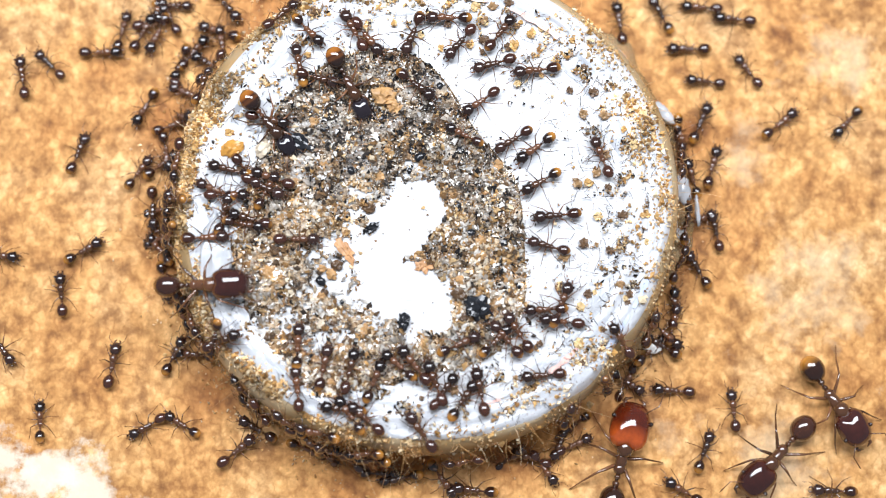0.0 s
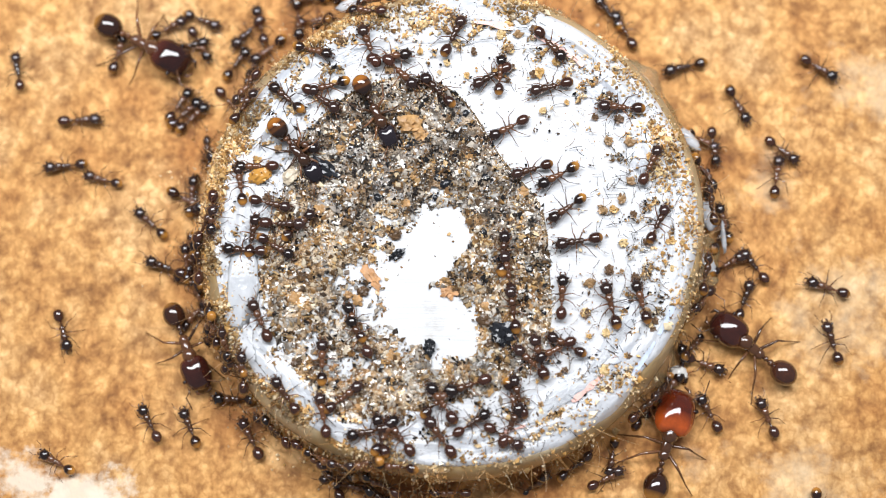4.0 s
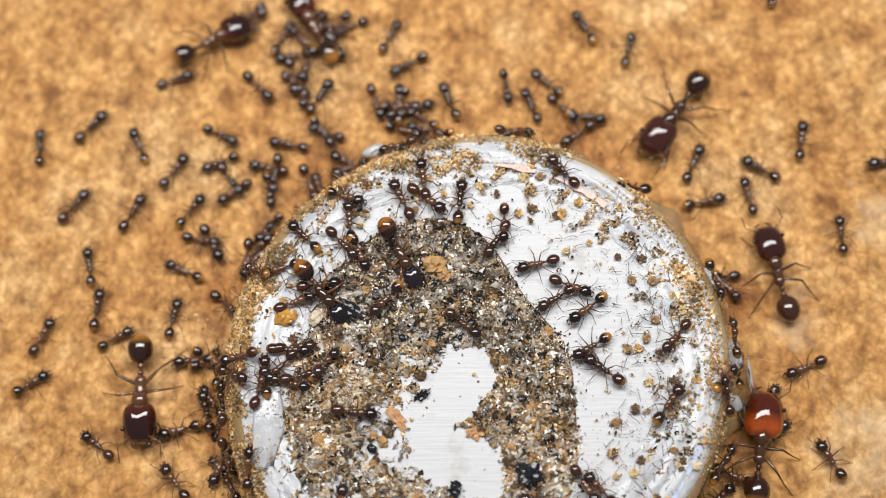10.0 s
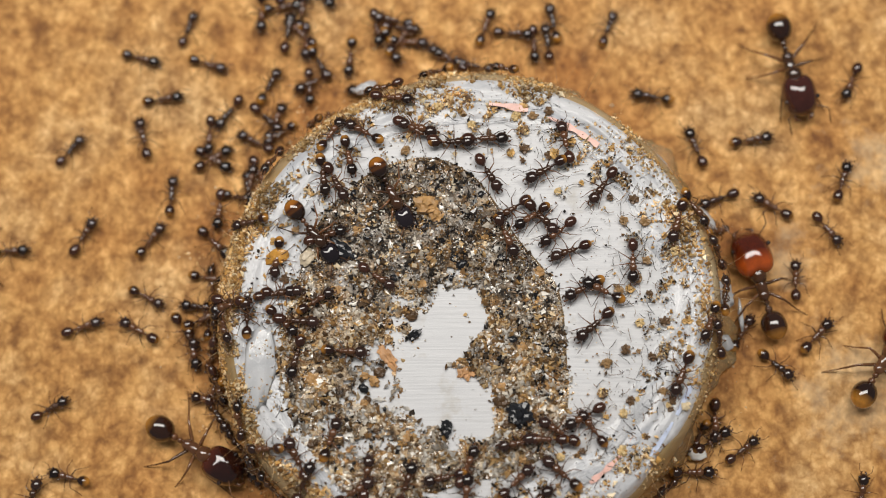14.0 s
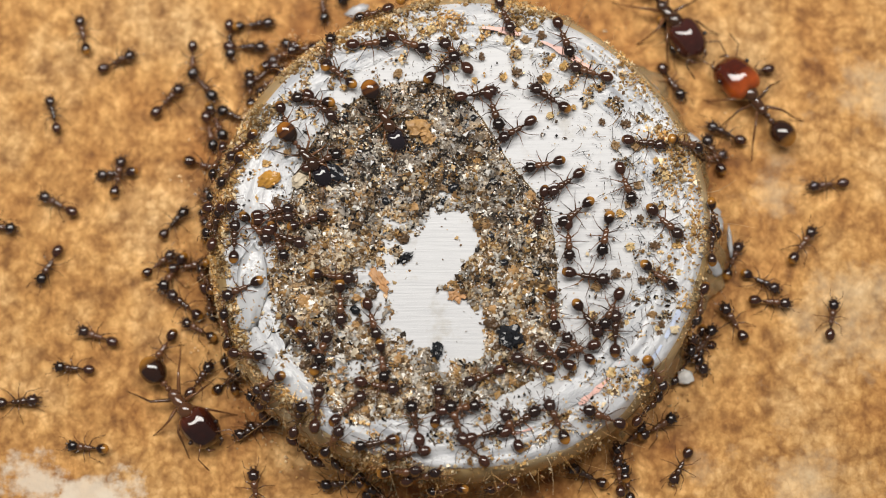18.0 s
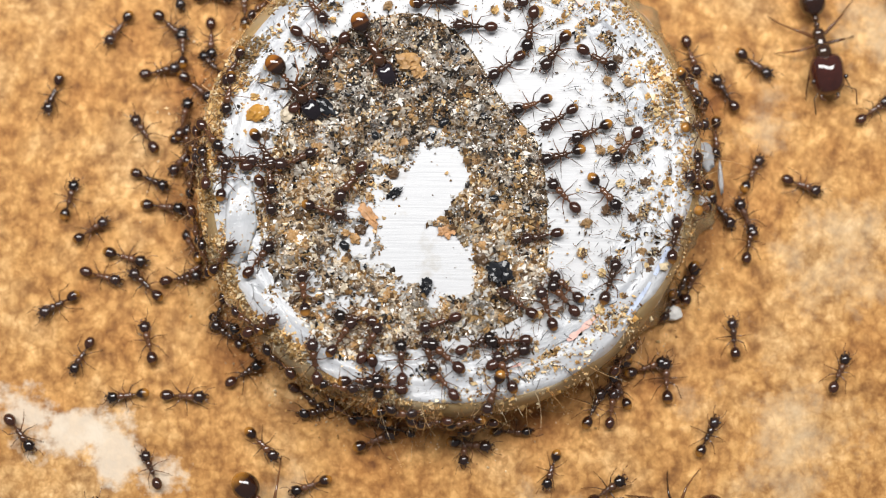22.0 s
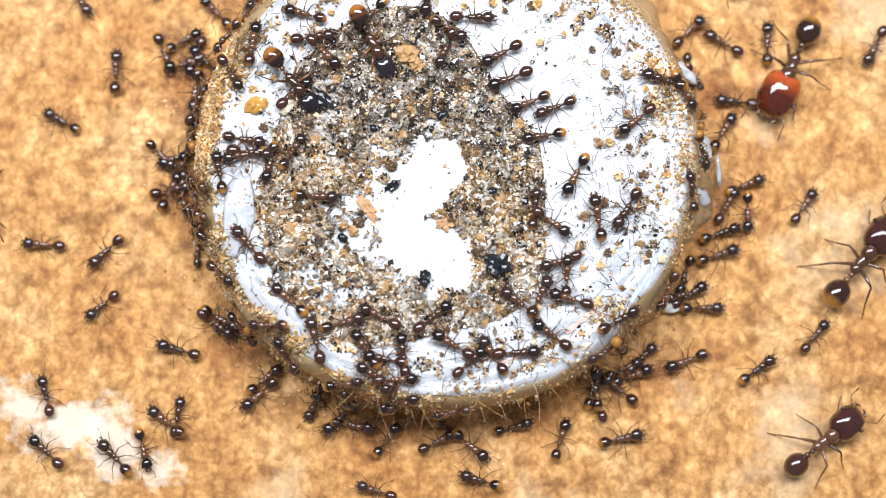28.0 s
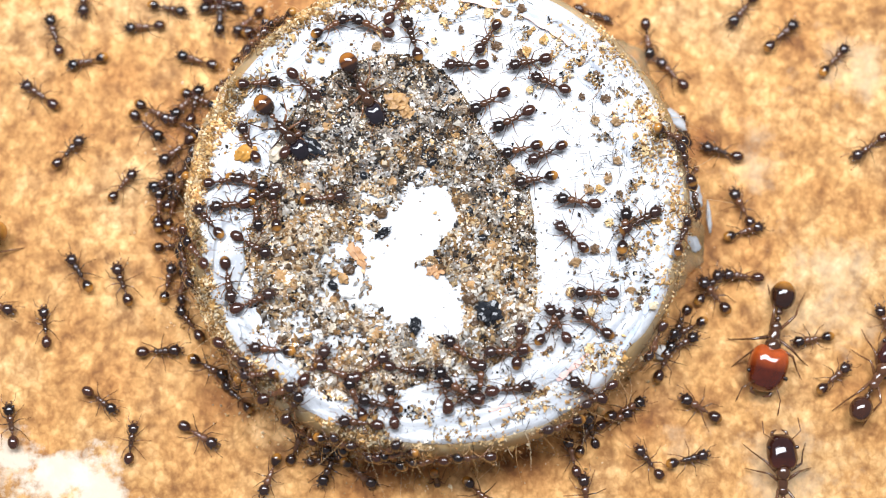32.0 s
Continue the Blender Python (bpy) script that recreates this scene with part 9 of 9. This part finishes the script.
    crawl(SOLDIERS[2], (0, -12.8, -5.1, -0), (0.5, -14.8, -5.6, 25), (1, -15.5, -6.1, 46), (1.5, -15.8, -6.0, 46), (2, -15.7, -6.2, 42), (2.5, -15.7, -6.4, 29), (4.5, -16.7, -6.9, -103), (5, -16.9, -6.7, -104), (5.5, -17.2, -6.1, -112), (6, -17.5, -6.9, -110), (6.5, -17.5, -7.1, -83), (7, -16.6, -8.1, -61), (7.5, -15.7, -9.0, -59), (8, -14.4, -11.6, -64), (9, -14.2, -38.0, -82), (32, -11.7, -38.0, -83))
    crawl(SOLDIERS[3], (0, -44.0, 19.3, -45), (1, -25.6, 15.2, -49), (1.5, -24.3, 13.5, -45), (2, -23.3, 12.8, -43), (2.5, -22.1, 12.5, -41), (4.5, -19.0, 12.4, -22), (5, -18.6, 12.5, -15), (5.5, -18.3, 12.3, -21), (6, -19.8, 11.8, -38), (6.5, -20.1, 10.7, -57), (7, -19.6, 9.6, -58), (7.5, -19.7, 8.2, -70), (8, -20.6, 5.9, -74), (8.5, -20.7, 5.4, -92), (9, -21.5, 4.5, -85), (9.5, -20.9, 2.2, -79), (10, -21.0, -0.5, -87), (10.5, -21.6, -2.0, -85), (11, -21.1, -4.0, -67), (11.5, -20.3, -5.9, -69), (12, -19.0, -7.2, -31), (12.5, -18.6, -7.3, -31), (13, -18.1, -7.4, -33), (13.5, -17.4, -7.8, -33), (14, -17.0, -8.1, -30), (14.5, -17.3, -8.8, -30), (15, -18.8, -8.3, -51), (15.5, -18.5, -7.2, -34), (17.5, -17.6, -8.5, -46), (18, -17.4, -10.0, -49), (18.5, -16.9, -11.4, -48), (19, -15.8, -12.2, -37), (19.5, -14.9, -12.8, -36), (20, -14.0, -13.3, -32), (20.5, -13.6, -14.6, -34), (21, -12.6, -16.4, -40), (21.5, -11.6, -18.4, -45), (22, -10.7, -21.0, -47), (23, -9.6, -38.0, -58), (32, -8.8, -38.0, -57))
    crawl(SOLDIERS[4], (0, 12.6, 42.0, -91), (3, 12.6, 42.0, -91), (4.5, 12.4, 19.7, -86), (5, 13.8, 16.9, -99), (5.5, 14.9, 16.9, -101), (6, 14.9, 18.2, -98), (6.5, 14.2, 17.8, -118), (7, 13.7, 18.1, -118), (7.5, 12.6, 18.0, -121), (8, 13.3, 18.5, -123), (8.5, 13.6, 17.2, -112), (9, 13.5, 18.0, -116), (9.5, 13.5, 17.6, -116), (10, 13.2, 17.5, -127), (10.5, 13.9, 17.5, -106), (11, 15.1, 18.6, -91), (11.5, 15.5, 20.7, -80), (12, 16.6, 20.5, -68), (12.5, 17.5, 19.6, -52), (13, 19.0, 18.1, -55), (13.5, 20.7, 17.1, -61), (14, 20.7, 16.4, -77), (14.5, 18.6, 15.2, -128), (15, 17.2, 15.6, -139), (15.5, 16.4, 15.3, -143), (17.5, 14.2, 14.7, -76), (18, 13.2, 15.0, -55), (18.5, 14.6, 16.4, -60), (19.5, 17.1, 14.2, -80), (20, 18.4, 14.8, -81), (20.5, 19.1, 13.2, -86), (21, 20.6, 10.6, -89), (21.5, 21.6, 9.4, -89), (22, 23.2, 8.8, -80), (22.5, 25.4, 7.2, -54), (23, 27.6, 6.5, -53), (24, 31.7, 4.9, -5), (32, 32.9, 6.9, -5))
    crawl(SOLDIERS[5], (0, -44.0, 15.4, -82), (3.5, -44.0, 15.4, -82), (5, -32.1, 12.1, -77), (5.5, -29.3, 9.5, -82), (6, -29.0, 7.7, -80), (6.5, -30.0, 6.4, -81), (7, -31.7, 4.5, -101), (8, -44.0, 2.1, -115), (32, -44.0, -4.9, -116))
    crawl(SOLDIERS[6], (0, -44.0, 26.7, -86), (3.5, -44.0, 26.7, -86), (5, -25.0, 20.0, -85), (5.5, -24.9, 18.1, -85), (6, -25.6, 18.1, -82), (6.5, -26.2, 17.7, -85), (7, -26.1, 16.0, -83), (7.5, -26.4, 13.1, -92), (8, -28.0, 11.0, -116), (8.5, -30.4, 8.9, -115), (9, -33.5, 7.2, -146), (32, -29.8, -2.8, -147))
    crawl(SOLDIERS[7], (0, -13.3, 42.0, 25), (6, -13.3, 42.0, 25), (7.5, -16.8, 22.4, 25), (8, -17.2, 20.5, 31), (8.5, -16.6, 21.1, 27), (9, -18.3, 23.1, 37), (9.5, -17.0, 22.7, 26), (10, -17.7, 23.0, 28), (10.5, -17.4, 23.0, 27), (11, -16.7, 22.6, 25), (11.5, -19.4, 22.3, 27), (12, -19.0, 21.5, 27), (13, -16.7, 21.9, -12), (14, -15.3, 26.3, -68), (15, -14.8, 42.0, -78), (32, -12.7, 42.0, -78))
    crawl(SOLDIERS[8], (0, -6.3, 42.0, 113), (6.5, -6.3, 42.0, 113), (8, -9.3, 22.1, 118), (8.5, -10.2, 21.6, 123), (9, -11.0, 23.1, 119), (10, -10.8, 23.9, 119), (11, -10.3, 23.0, 122), (12, -12.0, 22.1, 127), (13, -11.5, 20.8, -161), (14, -12.2, 23.4, 179), (15, -11.4, 42.0, 180), (32, -9.4, 42.0, -180))
    crawl(SOLDIERS[9], (0, 18.8, -38.0, 71), (10.5, 18.8, -38.0, 71), (12, 19.1, -12.3, 58), (12.5, 20.1, -10.5, 59), (13, 21.9, -8.4, 57), (13.5, 23.5, -6.3, 63), (14, 25.4, -3.0, 56), (15, 29.7, -1.3, 58), (32, 31.4, -5.6, 59))
    crawl(SOLDIERS[10], (0, 13.7, -38.0, 180), (20, 13.7, -38.0, 180), (21.5, 11.1, -21.5, -175), (22.5, 16.8, -19.0, -174), (23, 13.7, -18.7, -172), (23.5, 13.0, -21.5, -169), (24.5, 18.0, -22.9, 67), (25, 19.5, -20.3, 86), (25.5, 18.9, -20.5, 91), (27.5, 22.1, -17.7, 77), (28, 23.1, -16.7, 40), (28.5, 22.7, -16.2, 42), (29, 22.5, -16.0, 42), (29.5, 23.3, -15.9, 37), (30, 24.1, -16.6, 31), (30.4, 23.9, -15.3, 46), (30.7, 23.5, -14.4, 63), (31, 24.2, -14.1, 49), (31.4, 24.8, -13.1, 55), (31.6, 25.4, -11.6, 64), (31.8, 26.2, -11.0, 59), (32, 27.0, -10.0, 59))
    crawl(SOLDIERS[11], (0, 18.4, -38.0, 88), (24.5, 18.4, -38.0, 88), (26, 19.8, -22.0, 78), (27.5, 22.8, -8.3, 54), (28, 25.6, -5.7, 51), (28.5, 28.6, -2.3, 52), (29, 32.5, 1.1, 52), (32, 33.2, 3.3, 51))
    crawl(SOLDIERS[12], (0, 19.6, 42.0, -81), (26.5, 19.6, 42.0, -81), (28, 18.0, 14.9, -80), (28.5, 18.2, 12.2, -76), (29, 18.7, 11.8, -60), (29.5, 20.6, 11.2, -34), (30, 22.5, 11.3, -26), (30.5, 25.0, 10.4, -32), (31, 27.6, 9.3, -27), (31.5, 31.3, 7.9, -17), (32, 44.0, 7.1, -11))
    crawl(SOLDIERS[13], (0, 21.5, -38.0, 93), (29, 21.5, -38.0, 93), (30.5, 21.0, -38.0, 94), (31.5, 21.1, -19.8, 91), (32, 21.0, -16.4, 91))


motions()
